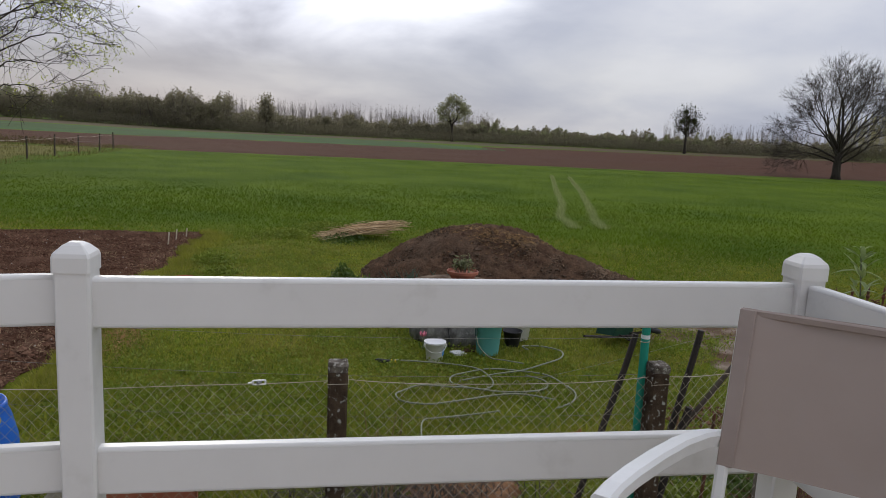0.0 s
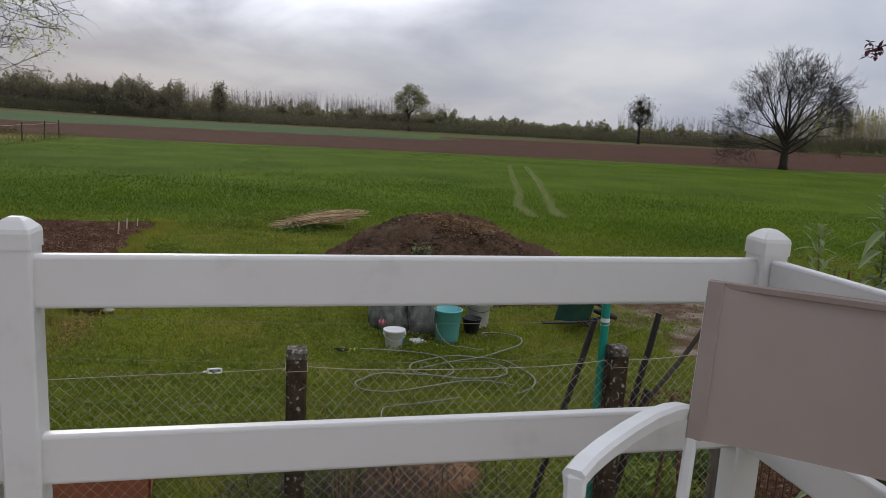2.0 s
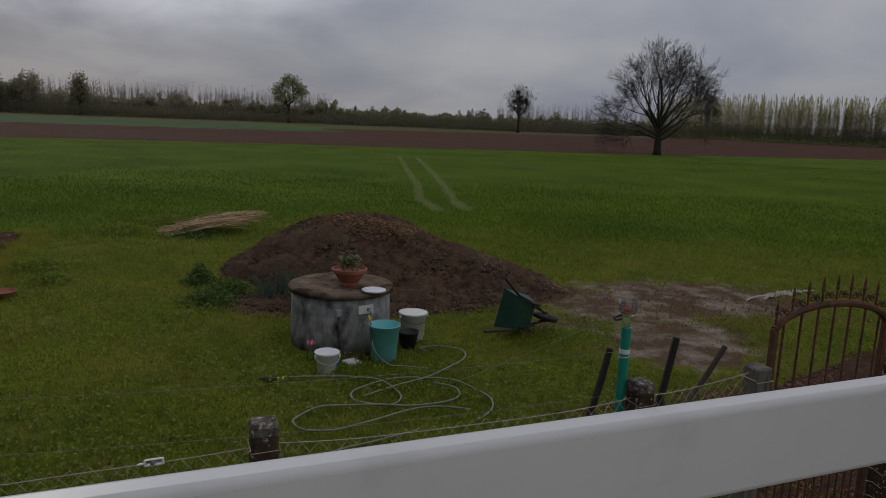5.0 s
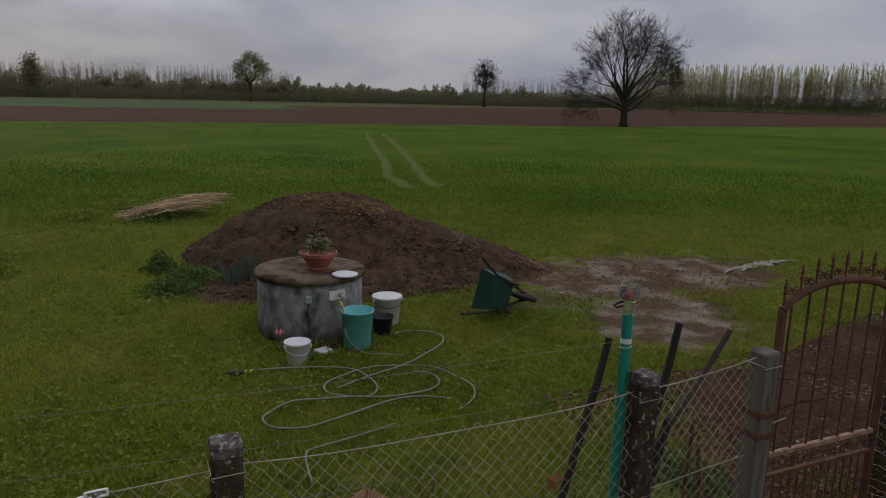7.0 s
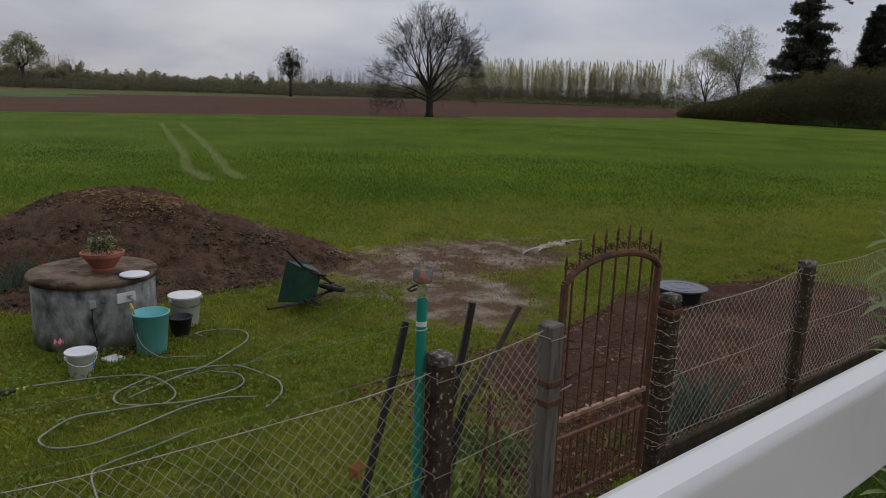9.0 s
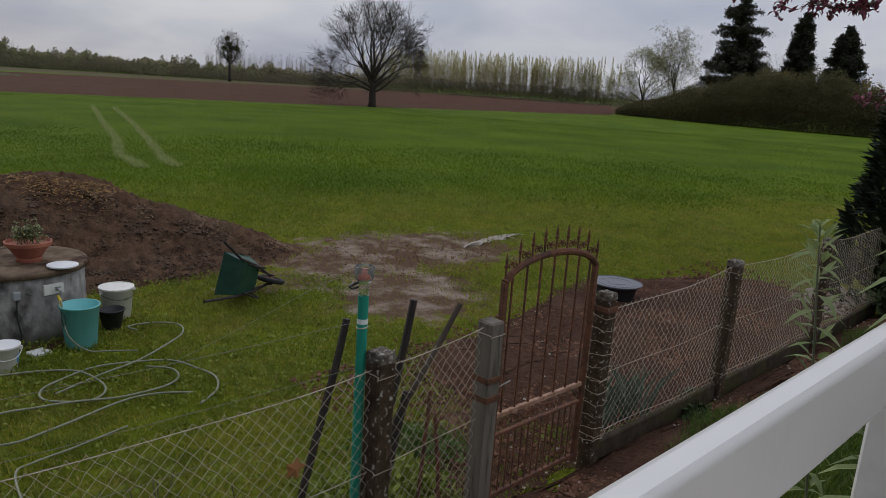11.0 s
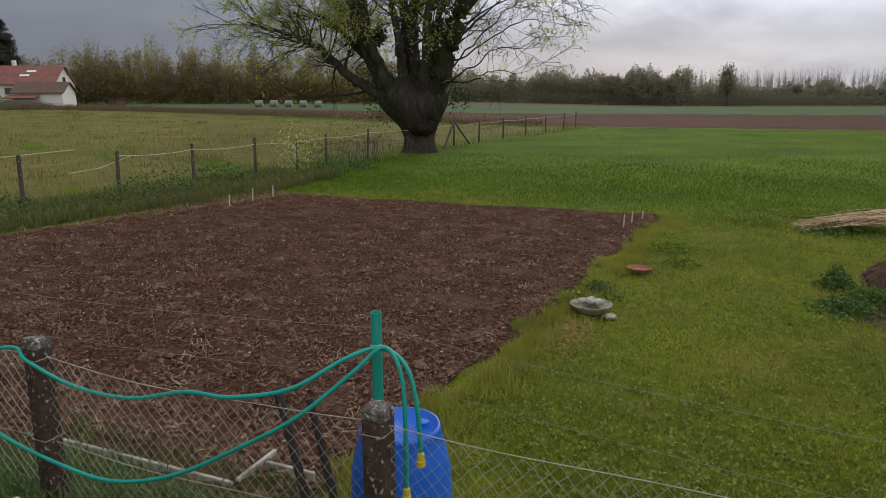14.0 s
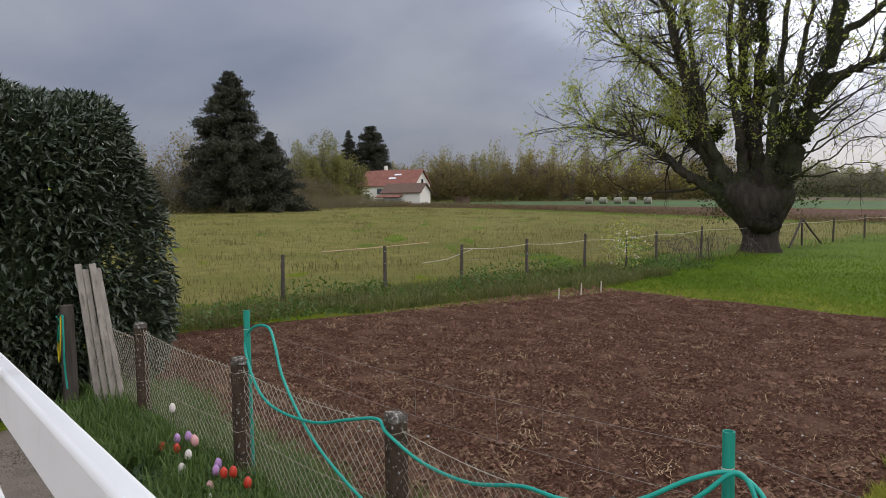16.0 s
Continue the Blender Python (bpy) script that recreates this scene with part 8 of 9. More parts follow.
# plum tree: its blossoming twigs reach over the terrace corner
def plum(loc):
    rg = random.Random(95)
    t = thing("plum_tree", (*loc, 0.1), "purple-leaved plum tree with dark pink blossom", "tree")
    part("trunk", Mesh().tube([(0, 0, 0), (0.03, 0.02, 1.0), (-0.02, 0.05, 1.9), (-0.1, 0.1, 2.5)], [0.12, 0.10, 0.09, 0.075], 10), BARK, t, smooth=True)
    fl = Mesh()

    def limb(name, pts, r0, r1, dense):
        q = smooth_path(pts, 7)
        n = len(q)
        part(name, Mesh().tube(q, [r0 + (r1 - r0) * i / (n - 1) for i in range(n)], 6), BARK, t)
        for i, p in enumerate(q):
            if i / n < 0.3:
                continue
            for k in range(dense):
                c = p + Vector((rg.gauss(0, 0.022), rg.gauss(0, 0.022), rg.gauss(0, 0.022)))
                for j in range(6):
                    fl.leaf(c, (rg.gauss(0, 1), rg.gauss(0, 1), rg.gauss(0, 1)), (0, 0, 1), rg.uniform(0.018, 0.034), 0.018)

    o = Vector((loc[0], loc[1], 0.1))
    top = Vector((-0.1, 0.1, 2.5))
    # two twigs that show at the corner, others above them
    limb("branch", [top, Vector((3.6, 2.0, 3.25)) - o, Vector((2.9, 2.3, 3.25)) - o, Vector((2.55, 2.38, 3.12)) - o, Vector((2.26, 2.36, 3.00)) - o], 0.010, 0.0025, 3)
    limb("branch", [top, Vector((3.7, 1.9, 3.5)) - o, Vector((2.95, 2.2, 3.5)) - o, Vector((2.68, 2.26, 3.2)) - o, Vector((2.55, 2.28, 2.95)) - o], 0.010, 0.0025, 3)
    limb("branch", [top, Vector((3.8, 1.8, 3.2)) - o, Vector((3.2, 1.85, 3.12)) - o, Vector((2.95, 1.9, 2.96)) - o, Vector((2.77, 1.92, 2.84)) - o], 0.010, 0.0025, 3)
    limb("branch", [top, Vector((3.9, 2.1, 3.3)) - o, Vector((3.3, 2.2, 3.08)) - o, Vector((3.0, 2.24, 3.02)) - o, Vector((2.75, 2.26, 3.01)) - o], 0.010, 0.0025, 3)
    limb("branch", [top, Vector((3.8, 2.0, 3.15)) - o, Vector((3.1, 2.15, 3.12)) - o, Vector((2.85, 2.12, 2.98)) - o], 0.008, 0.0025, 3)
    limb("branch", [top, Vector((4.2, 2.2, 2.75)) - o, Vector((3.62, 2.31, 2.68)) - o], 0.006, 0.002, 3)
    limb("branch", [top, Vector((4.6, 2.6, 3.6)) - o, Vector((4.4, 3.1, 4.0)) - o, Vector((4.2, 3.4, 4.3)) - o], 0.04, 0.005, 5)
    limb("branch", [top, Vector((4.9, 1.2, 3.7)) - o, Vector((5.1, 0.8, 4.3)) - o], 0.04, 0.006, 5)
    tagged(part("blossom", fl, BLOSSOM, t, "dark pink and purple blossom clusters"), kind="stuff")
    return t


plum((4.7, 1.7))


# tulips below the fence
def tulip(x, y, h, material, label):
    t = thing("tulip", (x, y, float(gz(x, y))), label, "flower", "tulips by the fence")
    part("stem", Mesh().tube([(0, 0, 0), (0.01, 0.0, h * 0.5), (0, 0.01, h)], 0.0045, 5), LONGBLADE, t)
    part("bloom", Mesh().lathe([(0.009, h - 0.004), (0.026, h + 0.01), (0.031, h + 0.034), (0.027, h + 0.062), (0.013, h + 0.086), (0.002, h + 0.089)], 9, wob=0.06), material, t, smooth=True)
    for k in range(3):
        a = k * 2.1 + x
        part("leaf", Mesh().leaf((0, 0, 0), (math.cos(a) * 0.5, math.sin(a) * 0.5, 1), (math.cos(a), math.sin(a), 0), h * 0.75, 0.045), LONGBLADE, t)
    return t


T_RED, T_PINK, T_WHITE, T_MAUVE = mk("red_petal", (0.55, 0.03, 0.02), (0.65, 0.07, 0.03), 30, 0.5, 0), mk("rose_petal", (0.72, 0.33, 0.33), (0.78, 0.45, 0.43), 30, 0.5, 0), mk("cream_petal", (0.75, 0.66, 0.58), (0.8, 0.72, 0.65), 30, 0.5, 0), mk("mauve_petal", (0.45, 0.22, 0.47), (0.52, 0.3, 0.53), 30, 0.5, 0)
TUL = [(-7.55, 3.05, 0.46, T_WHITE, "white"), (-7.1, 2.95, 0.30, T_MAUVE, "mauve"), (-7.0, 3.02, 0.33, T_MAUVE, "mauve"), (-6.95, 2.9, 0.26, T_RED, "red"), (-6.85, 3.02, 0.34, T_PINK, "pink"), (-6.75, 3.0, 0.36, T_PINK, "pink"), (-6.7, 2.92, 0.27, T_WHITE, "white"), (-7.2, 2.85, 0.22, T_RED, "red"), (-6.2, 3.0, 0.32, T_MAUVE, "mauve"), (-6.12, 2.95, 0.30, T_MAUVE, "mauve"),
       (-6.03, 2.98, 0.30, T_RED, "red"), (-5.93, 3.02, 0.33, T_RED, "red"), (-5.72, 3.05, 0.30, T_RED, "red"), (-5.98, 2.85, 0.24, T_PINK, "pink"), (-6.5, 2.8, 0.24, T_WHITE, "white"), (-5.85, 2.8, 0.2, T_WHITE, "white"), (-3.86, 3.12, 0.36, PINKP, "pink"), (-3.78, 3.16, 0.42, PINKP, "pink"), (-3.96, 3.1, 0.30, T_PINK, "pink"), (-4.05, 3.06, 0.28, T_PINK, "pink"), (-3.72, 3.1, 0.33, PINKP, "pink")]
for x, y, h, mm, c in TUL:
    tulip(x + 0.1 * (x < -5), y + 0.17 * (x < -5), h, mm, c + " tulip blooming in the grass by the fence")


# leeks behind the well, iris by the gate, weeds
def spears(name, x, y, n, h, spread, material, label, category, seed):
    rg = random.Random(seed)
    t = thing(name, (x, y, float(gz(x, y))), label, category)
    m = Mesh()
    for k in range(n):
        a = rg.uniform(0, 6.283)
        p = Vector((rg.gauss(0, spread), rg.gauss(0, spread * 0.5), 0))
        hh = h * rg.uniform(0.6, 1.15)
        d = Vector((math.cos(a) * rg.uniform(0.05, 0.5), math.sin(a) * rg.uniform(0.05, 0.5), 1)).normalized()
        s = d.cross(Vector((math.sin(a), -math.cos(a), 0.1))).normalized() * 0.014
        q1, q2 = p + d * hh * 0.6, p + d * hh + Vector((math.cos(a), math.sin(a), -0.4)) * hh * 0.14
        m.add([p - s * 0.7, p + s * 0.7, q1 + s, q1 - s, q2], [(0, 1, 2, 3), (3, 2, 4)])
    tagged(part("leaves", m, material, t), kind="stuff")
    return t


for k, (x, y) in enumerate(((1.1, 10.85), (1.3, 10.75), (1.55, 10.9), (1.8, 10.8), (0.95, 10.7))):
    spears("leek", x, y, 15, 0.5, 0.09, LEEK, "blue-green leek plants behind the well", "leek", 110 + k)
one("row_marker", Mesh().beam((1.22, 10.5, 0), (1.18, 10.5, 0.55), 0.035, 0.012, 0.003), LEEK, "pale green plastic row marker among the leeks", "marker")
for k, (x, y) in enumerate(((4.45, 4.0), (4.7, 4.05), (4.95, 4.0))):
    spears("iris", x, y, 26, 0.55, 0.09, LEEK, "blue-green iris leaves behind the netting", "iris", 120 + k)


def weed_clump(x, y, r, h, n, seed, material=None, label="low dark green weed clump in the lawn"):
    rg = np.random.default_rng(seed)
    p = np.stack([rg.normal(x, r * 0.5, n), rg.normal(y, r * 0.5, n), np.zeros(n)], 1)
    p[:, 2] = gz(p[:, 0], p[:, 1]) + h * rg.uniform(0.05, 1, n) * np.clip(1 - np.hypot(p[:, 0] - x, p[:, 1] - y) / (r * 1.4), 0.1, 1)
    v, f = leaf_cloud(p, 0.06, rg, 0.5)
    return tagged(raw("weed_clump", v, f, material or DARKLEAF), label, "weeds", "weed clumps", kind="stuff")


for k, (x, y, r, h) in enumerate(((-2.35, 13.6, 0.5, 0.22), (-2.75, 10.4, 0.3, 0.18), (-2.85, 9.85, 0.3, 0.15), (0.12, 12.1, 0.22, 0.35), (0.5, 11.4, 0.4, 0.25), (0.2, 10.9, 0.4, 0.2), (-2.0, 12.6, 0.3, 0.15), (4.7, 14.6, 0.5, 0.25), (-1.2, 17.2, 0.7, 0.22), (0.2, 16.6, 0.6, 0.2), (-0.3, 18.6, 0.8, 0.2), (5.25, 3.6, 0.12, 0.12), (5.4, 3.62, 0.1, 0.1), (5.75, 3.86, 0.12, 0.12), (2.7, 4.3, 0.35, 0.22), (3.1, 4.6, 0.4, 0.22), (2.3, 4.5, 0.3, 0.15))):
    weed_clump(x, y, r, h, int(1500 * r + 300 * (r > 0.2)), 130 + k, DARKLEAF if k in (11, 12, 13) else LONGBLADE if k % 2 or k == 4 else CLOVER)

# small blossoming shrub and brambles by the meadow fence
bs = thing("blossom_shrub", (-15.2, 19.9, 0), "small shrub with pale blossom by the meadow fence", "shrub")
rgb = np.random.default_rng(140)
part("stem", Mesh().tube([(0, 0, 0), (0.05, 0, 0.6), (0, 0.05, 1.3)], [0.03, 0.02, 0.008], 6), BARK, bs)
pb = ball(700, (0, 0, 1.05), 0.85, rgb, 1.05)
leaves_part("leaves", pb, 0.07, WILLOWLEAF, bs, 141, 0.6)
leaves_part("blossom", ball(170, (0, 0, 0.95), 0.8, rgb, 1.0), 0.05, T_WHITE, bs, 142, 0.9, "small cream blossom")
br = Mesh()
rg = random.Random(143)
for k in range(60):
    p = Vector((-16.0 + rg.gauss(0, 0.5), 25.5 + rg.gauss(0, 2.0), 0.0))
    d = Vector((rg.gauss(0, 0.7), rg.gauss(0, 0.7), 0))
    br.tube(smooth_path([p, p + d * 0.4 + Vector((0, 0, rg.uniform(0.5, 1.1))), p + d * 1.1 + Vector((0, 0, rg.uniform(0.2, 0.8)))], 3), 0.008, 3, caps=False)
tagged(part("brambles", br, FENCEWOOD), "dry bramble stems along the meadow fence", "brambles", kind="stuff")


# ---- grass ----
def strew(n, x0, x1, y0, y1, seed, power=1.0):
    rg = np.random.default_rng(seed)
    return rg.uniform(x0, x1, n), y0 + (y1 - y0) * rg.uniform(0, 1, n) ** power


def blocked(x, y):
    """Bare soil, the heap, the well."""
    mud = ((x - 7.1) / 2.6) ** 2 + ((y - 9.6) / 1.5) ** 2 + 0.55 * fbm(x, y, 2.3, 3) < 0.7
    mud |= ((x - 5.7) / 1.25) ** 2 + ((y - 7.7) / 1.1) ** 2 + 0.5 * fbm(x, y, 2.3, 3) < 0.7
    soil = ((x - 8.0) / 4.0) ** 2 + ((y - 4.9) / 1.65) ** 2 + 0.15 * fbm(x, y, 2.3, 2) < 0.95
    soil |= ((x - 5.2) / 1.25) ** 2 + ((y - 5.0) / 1.25) ** 2 + 0.15 * fbm(x, y, 2.3, 2) < 0.9
    return in_bed(x, y + 0.0) | mud | soil | (mound_z(x, y) > 0.05) | (np.hypot(x - WX, y - WY) < 0.6)


def fan(n, r0, r1, a0, a1, seed, bias=0.0):
    """Points in a fan round the terrace, thinning with the distance."""
    rg = np.random.default_rng(seed)
    u = rg.uniform(0, 1, n)
    r = r0 * (r1 / r0) ** u if bias == 0 else (r0 ** bias + (r1 ** bias - r0 ** bias) * u) ** (1 / bias)
    a = np.radians(rg.uniform(a0, a1, n))
    return r * np.sin(a), 0.9 + r * np.cos(a), r, rg


def field_share(x, y):
    """0 on the mown lawn, 1 in the field."""
    return smooth01(14.0, 20.0, y + 0.42 * np.clip(x - 2, 0, None) + 1.6 * fbm(x, y, 0.45))


def field_end(x):
    return np.interp(x, [-45, -18.5, 9, 45, 93], [69, 62.3, 63, 60, 62.5])


def meadow_edge(y):
    return np.interp(y, [-25, 9, 20, 40, 62], [-16.2, -16.2, -16.9, -17.4, -18.2])


def tall(name, p, h, w, material, label, lean, seed):
    """Blades whose height varies from point to point."""
    ob = blades(name, p, 1.0, 1.0, material, label, "grass", lean, seed)
    v = np.empty(len(p) * 9)
    ob.data.vertices.foreach_get("co", v)
    v = v.reshape(-1, 3, 3)
    foot = (v[:, 0] + v[:, 1]) / 2
    v[:, 0], v[:, 1] = foot + (v[:, 0] - foot) * w[:, None], foot + (v[:, 1] - foot) * w[:, None]
    v[:, 2] = foot + (v[:, 2] - foot) * h[:, None]
    ob.data.vertices.foreach_set("co", v.ravel())
    return ob


# mown lawn, patchy: shorter where it is worn, longer in tufts
x, y, r, rg1 = fan(330000, 2.9, 23, -62, 72, 201, 0.6)
k = ~blocked(x, y) & (y > 3.75) & (x > -3.3 - 40 * (y > 17)) & (x > meadow_edge(y)) & (rg1.uniform(0, 1, len(x)) > field_share(x, y))
k |= (rg1.uniform(0, 1, len(x)) < 0.10) & (np.hypot(x - 7, y - 9) < 3.0) & (y > 7)
x, y, r = x[k], y[k], r[k]
patchy = 0.75 + 0.3 * fbm(x, y, 1.7, 3) + 0.2 * fbm(x, y, 5.3, 2)
tall("lawn_grass", np.stack([x, y, gz(x, y)], 1), 0.05 * np.clip(patchy, 0.3, 1.7) * (1 + 0.02 * r), 0.0085 + 0.0008 * r, BLADE, "short patchy mown lawn grass", 0.9, 202)
# tufts of rank grass
rg2 = np.random.default_rng(203)
tx, ty, tr_, rg1 = fan(5200, 3.0, 26, -55, 72, 204, 0.8)
k = (ty > 3.9) & ~blocked(tx, ty) & (tx > -3.0 - 30 * (ty > 17.5)) & (tx > meadow_edge(ty) + 1) & (fbm(tx, ty, 0.6) > -0.45)
tx, ty = tx[k], ty[k]
i = np.repeat(np.arange(len(tx)), 34)
sp = rg2.uniform(0.04, 0.15, len(tx))
x, y = tx[i] + rg2.normal(0, 1, len(i)) * sp[i], ty[i] + rg2.normal(0, 1, len(i)) * sp[i]
blades("lawn_tufts", np.stack([x, y, gz(x, y)], 1), 0.085, 0.009, TUFTBLADE, "darker tufts of longer lawn grass", "grass", 0.7, 205)
# clover and plantain leaves among the grass
x, y, r, rg1 = fan(130000, 2.9, 17, -52, 66, 206, 0.7)
k = (y > 3.8) & ~blocked(x, y) & (x > -3.0) & (fbm(x, y, 1.35) > -0.1 + 0.5 * np.random.default_rng(5).normal(0, 1, len(x)))
x, y = x[k], y[k]
v, f = leaf_cloud(np.stack([x, y, gz(x, y) + 0.025 + 0.03 * np.random.default_rng(1).uniform(0, 1, len(x))], 1), 0.034, np.random.default_rng(207), 0.75)
tagged(raw("lawn_weeds", v, f, CLOVER), "low clover and plantain in the lawn", "weeds", kind="stuff")
# pale dry stalks
x, y, r, rg1 = fan(2600, 3.0, 18, -52, 66, 208, 0.7)
k = (y > 3.8) & (x > -3.0) & (mound_z(x, y) < 0.03)
x, y = x[k], y[k]
scatter_bits("dry_stalks", x, y, gz(x, y) + 0.055, 0.10, 0.0022, STRAWBIT, "dry pale stalks lying in the lawn", "straw", 209, 0.35)
x, y = rng.normal(-2.62, 0.2, 900), rng.normal(8.55, 0.42, 900)
scatter_bits("dead_grass_patch", x, y, gz(x, y) + 0.045, 0.06, 0.004, TURF, "withered brown grass at the bed's edge", "dry grass", 238, 0.3)
# churned mud: brown litter and crumbs
n = 1500
x, y = rng.normal(6.9, 1.3, n), rng.normal(9.1, 0.9, n)
k = np.hypot((x - 6.9) / 2.7, (y - 9.1) / 1.9) < 1
x, y = x[k], y[k]
scatter_lumps("mud_crumbs", x, y, gz(x, y) + 0.008, rng.uniform(0.006, 0.018, len(x)), CLOD, "crumbs of churned earth in the mud", "soil", 210)
scatter_bits("mud_litter", x[:420] + 0.1, y[:420], gz(x[:420], y[:420]) + 0.02, 0.09, 0.003, STRAWBIT, "trodden straw in the mud", "straw", 211, 0.2)
# lush grass of the field, one even stand that thins with the distance
x, y, r, rg1 = fan(340000, 10.5, 66, -62, 84, 212, 0.25)
k = ~blocked(x, y) & (y < field_end(x) - 0.2) & (x > meadow_edge(y) + 0.3) & (x < 100) & (rg1.uniform(0, 1, len(x)) < field_share(x, y)) & ((x < 10.5) | (y > 3.75)) & ~((x < -12.2) & (y < 17))
x, y, r = x[k], y[k], r[k]
tall("field_grass", np.stack([x, y, gz(x, y)], 1), (0.055 + 0.0028 * r) * (1 - 0.85 * smooth01(15, 38, r)) * np.clip(0.9 + 0.25 * fbm(x, y, 0.35) + 0.15 * fbm(x, y, 1.3, 2), 0.5, 1.5), 0.010 + 0.0009 * r, FBLADE, "lush green grass of the field", 0.9, 213)
# long grass on the house side of the fence and along the edges
def rank_grass(name, x, y, h, w, material, label, seed, bend=1.0):
    """Arching blades of two bent pieces."""
    rg = np.random.default_rng(seed)
    n = len(x)
    p = np.stack([x, y, gz(x, y)], 1)
    a = rg.uniform(0, 6.283, n)
    hh = h * rg.uniform(0.35, 1.2, n)
    d = np.stack([np.cos(a), np.sin(a), np.zeros(n)], 1)
    s_ = np.stack([-np.sin(a), np.cos(a), np.zeros(n)], 1) * (w * rg.uniform(0.6, 1.4, n))[:, None] / 2
    out = bend * rg.uniform(0.1, 0.75, n)
    q1 = p + (d * (out * 0.35)[:, None] + np.array([0, 0, 0.7])) * hh[:, None]
    q2 = p + (d * out[:, None] + np.array([0, 0, 1.0]) - np.array([0, 0, 0.45]) * (out ** 2)[:, None]) * hh[:, None]
    q3 = p + (d * (out * 1.7)[:, None] + np.array([0, 0, 1.0]) - np.array([0, 0, 1.3]) * (out ** 1.5)[:, None]) * hh[:, None]
    v = np.stack([p - s_, p + s_, q1 + s_, q1 - s_, q2 + s_ * 0.7, q2 - s_ * 0.7, q3], 1).reshape(-1, 3)
    f0 = np.arange(n)[:, None] * 7
    f = (f0 + np.array([0, 1, 2, 3])).tolist() + (f0 + np.array([3, 2, 4, 5])).tolist() + (f0 + np.array([5, 4, 6])).tolist()
    return tagged(raw(name, v, f, material), label, "grass", kind="stuff")


x, y = strew(38000, -9.9, -2.7, 2.3, 4.05, 211)
k = (y > 2.45 + 0.25 * fbm(x, y, 1.7)) & (fbm(x, y, 2.1) > -0.7)
rank_grass("long_grass", x[k], y[k], 0.34, 0.008, LONGBLADE, "long rank grass arching below the wire fence", 212)
# dark leaves added low down, for the shade between the long blades
n = 16000
x, y = strew(n, -9.9, -2.9, 2.25, 3.6, 232)
v, f = leaf_cloud(np.stack([x, y, gz(x, y) + 0.02 + 0.13 * np.random.default_rng(2).uniform(0, 1, n)], 1), 0.07, np.random.default_rng(233), 0.55)
tagged(raw("low_weeds", v, f, DARKLEAF), "low dark leaves added to darken the long grass by the fence", "weeds", kind="stuff")
x, y = strew(9000, -2.7, 2.2, 2.6, 3.75, 213)
blades("long_grass", np.stack([x, y, gz(x, y)], 1), 0.22, 0.010, LONGBLADE, "long grass below the wire fence", "grass", 0.6, 214)
x, y = strew(42000, 3.0, 10.5, 1.9, 3.6, 215)
k = y < np.clip(3.1 + 0.2 * (x - 3.4), 2.9, 3.37) + 0.14 * fbm(x, y, 1.7)
blades("path_grass", np.stack([x[k], y[k], gz(x[k], y[k])], 1), 0.11, 0.010, LONGBLADE, "grass on the house side of the fence", "grass", 0.6, 216)
x, y = strew(24000, -17.0, -12.8, 4.2, 21.0, 217)
k = (fbm(x, y, 1.3) > -0.75) & (x < np.interp(y, [3.9, 7.2, 16.7, 21.0], [-14.8, -14.7, -12.9, -13.4]) - 0.15 + 0.3 * fbm(y, x, 0.9) - 0.5 * smooth01(14, 18, y))
rank_grass("edge_grass", x[k], y[k], 0.30, 0.013, EDGEBLADE, "tall rank grass along the meadow fence", 218, 0.8)
x, y = strew(9000, -17.2, -14.3, 4.2, 24.0, 234)
v, f = leaf_cloud(np.stack([x, y, gz(x, y) + 0.05 + 0.45 * np.random.default_rng(3).uniform(0, 1, len(x)) * np.clip(0.5 + fbm(x, y, 0.8), 0.1, 1.3)], 1), 0.085, np.random.default_rng(235), 0.6)
tagged(raw("bramble_leaves", v, f, LONGBLADE), "brambles and weeds along the meadow fence", "weeds", kind="stuff")
x, y = strew(3500, -5.6, -2.0, 4.0, 4.7, 219)
blades("edge_grass", np.stack([x, y, gz(x, y)], 1), 0.16, 0.010, LONGBLADE, "grass along the bed's edging", "grass", 0.6, 220)
rg0 = np.random.default_rng(221)
n = 16000
yy = rg0.uniform(4.2, 17.2, n)
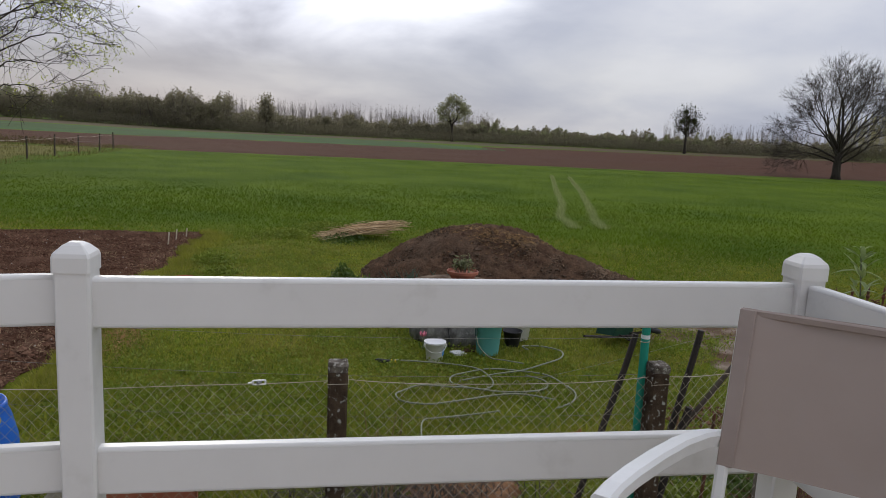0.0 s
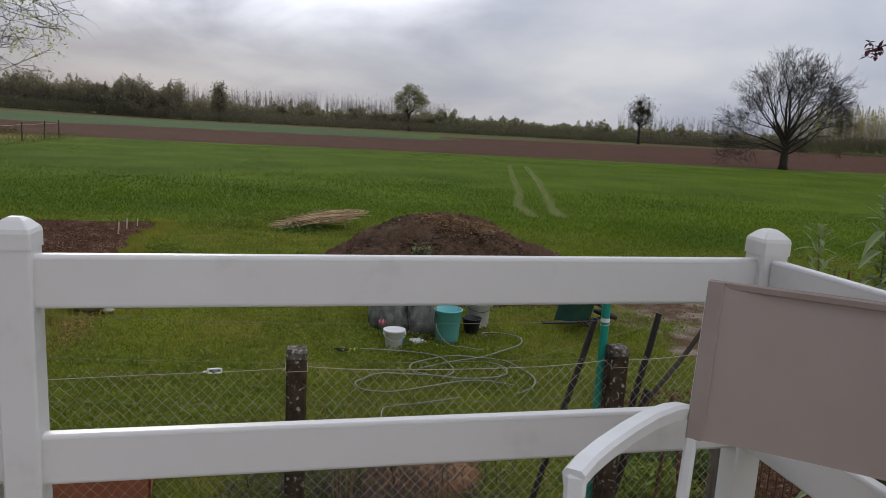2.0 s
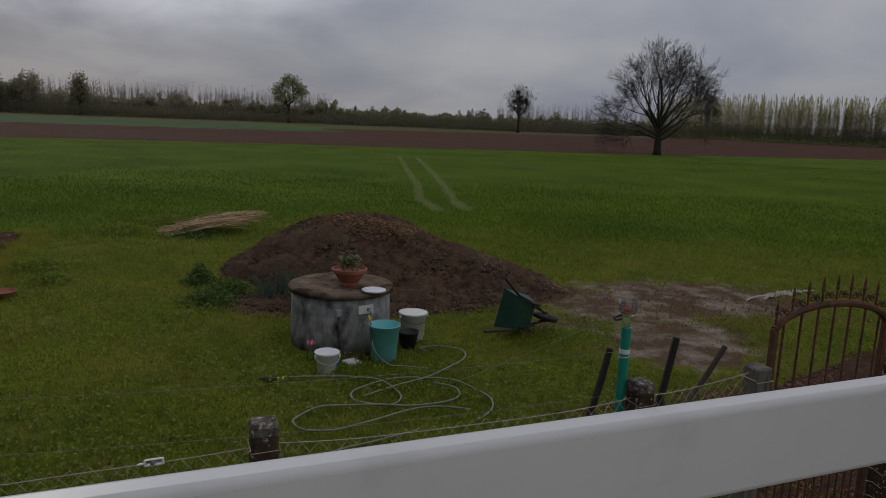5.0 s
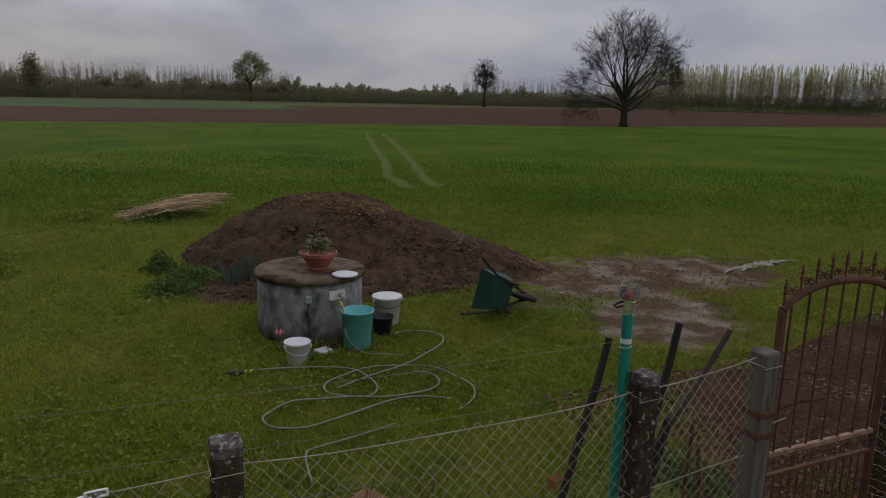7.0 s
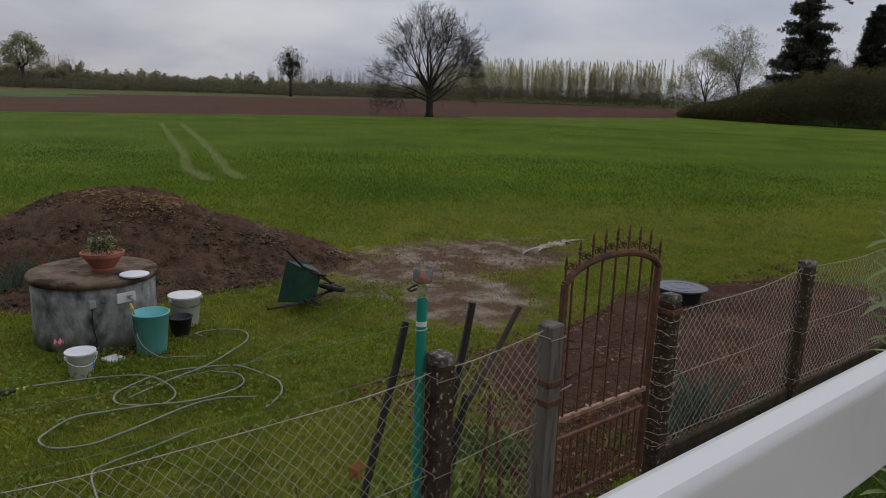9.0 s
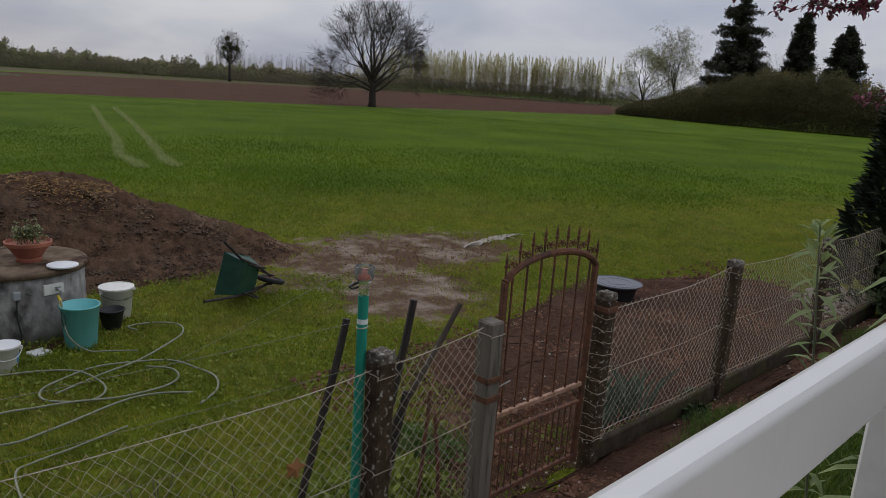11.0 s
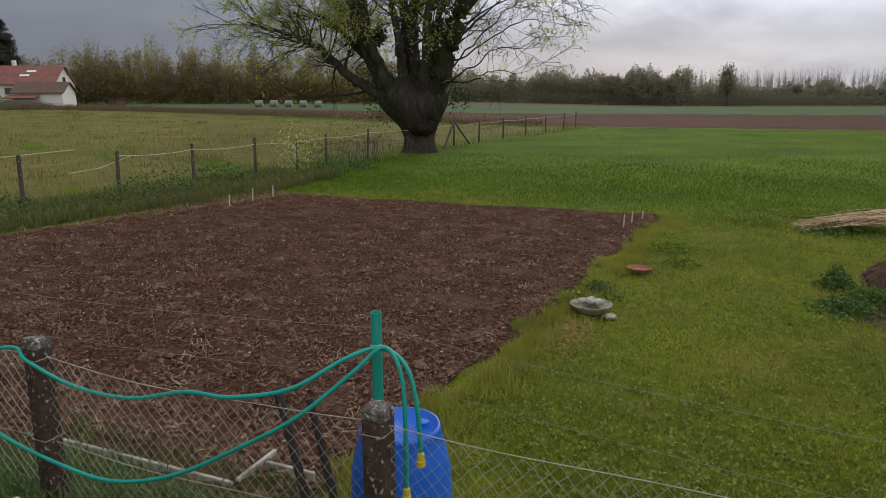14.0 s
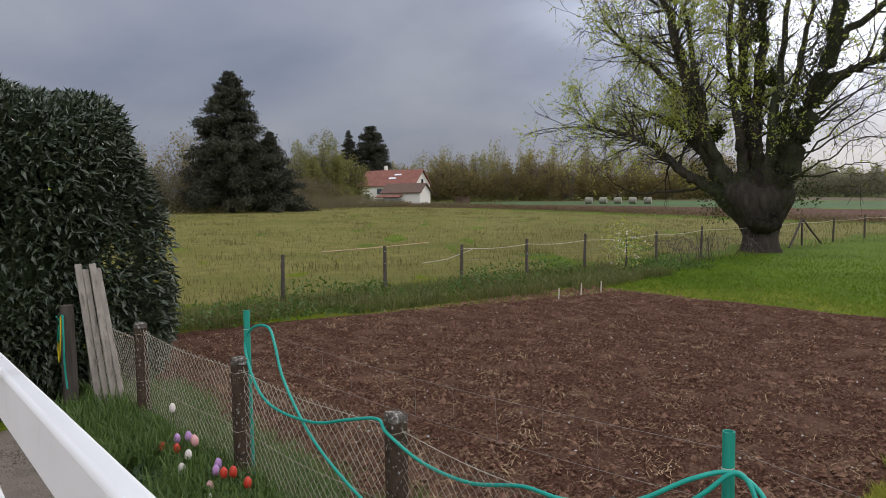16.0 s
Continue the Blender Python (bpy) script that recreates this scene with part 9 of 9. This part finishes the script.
xx = -3.0 + np.abs(rg0.normal(0, 0.22, n)) - 0.10 * np.clip(np.sin(yy * 5.3) + np.sin(yy * 8.9 + 1.3) + np.sin(yy * 2.1 + 2), -0.5, 2)
blades("edge_grass", np.stack([xx, yy, gz(xx, yy) + 0.03], 1), 0.11, 0.011, BLADE, "ragged grass along the bed's edge", "grass", 0.7, 222)
x, y = strew(80000, -80, -16.3, -5, 68, 223)
k = rg0.uniform(0, 1, len(x)) < np.clip(26 / (-x), 0.2, 1)
blades("meadow_grass", np.stack([x[k], y[k], gz(x[k], y[k])], 1), 0.22, 0.026, DRYBLADE, "long dry yellowish grass of the rough meadow", "grass", 0.5, 224)
rgm = np.random.default_rng(236)
tx, ty = rgm.uniform(-95, -17.5, 500), rgm.uniform(-4, 66, 500)
i = np.repeat(np.arange(500), 40)
sp = rgm.uniform(0.3, 1.1, 500)
x, y = tx[i] + rgm.normal(0, 1, len(i)) * sp[i], ty[i] + rgm.normal(0, 1, len(i)) * sp[i]
k = x < -16.9
x, y = x[k], y[k]
rank_grass("meadow_tussocks", x, y, 0.24, 0.02, mk("tussock_blades", (0.15, 0.13, 0.04), (0.22, 0.18, 0.06), 0.5, 0.85, 0, c3=(0.11, 0.10, 0.03), island=0.9, transl=0.3), "brownish tussocks in the rough meadow", 237, 0.7)
# two wheel tracks of flattened grass
for k, pts in enumerate(([(7.0, 20.0), (7.45, 22.9), (8.88, 27.2), (10.64, 33.7), (14.4, 47.0)], [(7.9, 20.0), (8.3, 21.8), (9.6, 26.0), (11.7, 33.0), (15.3, 46.0)])):
    p = np.array(pts)
    t = rg0.uniform(0, 1, 3600) ** 1.2
    d = np.r_[0, np.cumsum(np.hypot(*np.diff(p, axis=0).T))]
    d /= d[-1]
    xx = np.interp(t, d, p[:, 0]) + rg0.normal(0, 1, 3600) * (0.04 + 0.06 * (1 - t) ** 3)
    yy = np.interp(t, d, p[:, 1]) + rg0.normal(0, 0.12, 3600)
    blades("wheel_track", np.stack([xx, yy, gz(xx, yy)], 1), 0.14, 0.018, TRACK, "pale wheel track of flattened grass", "track", 0.9, 225 + k)
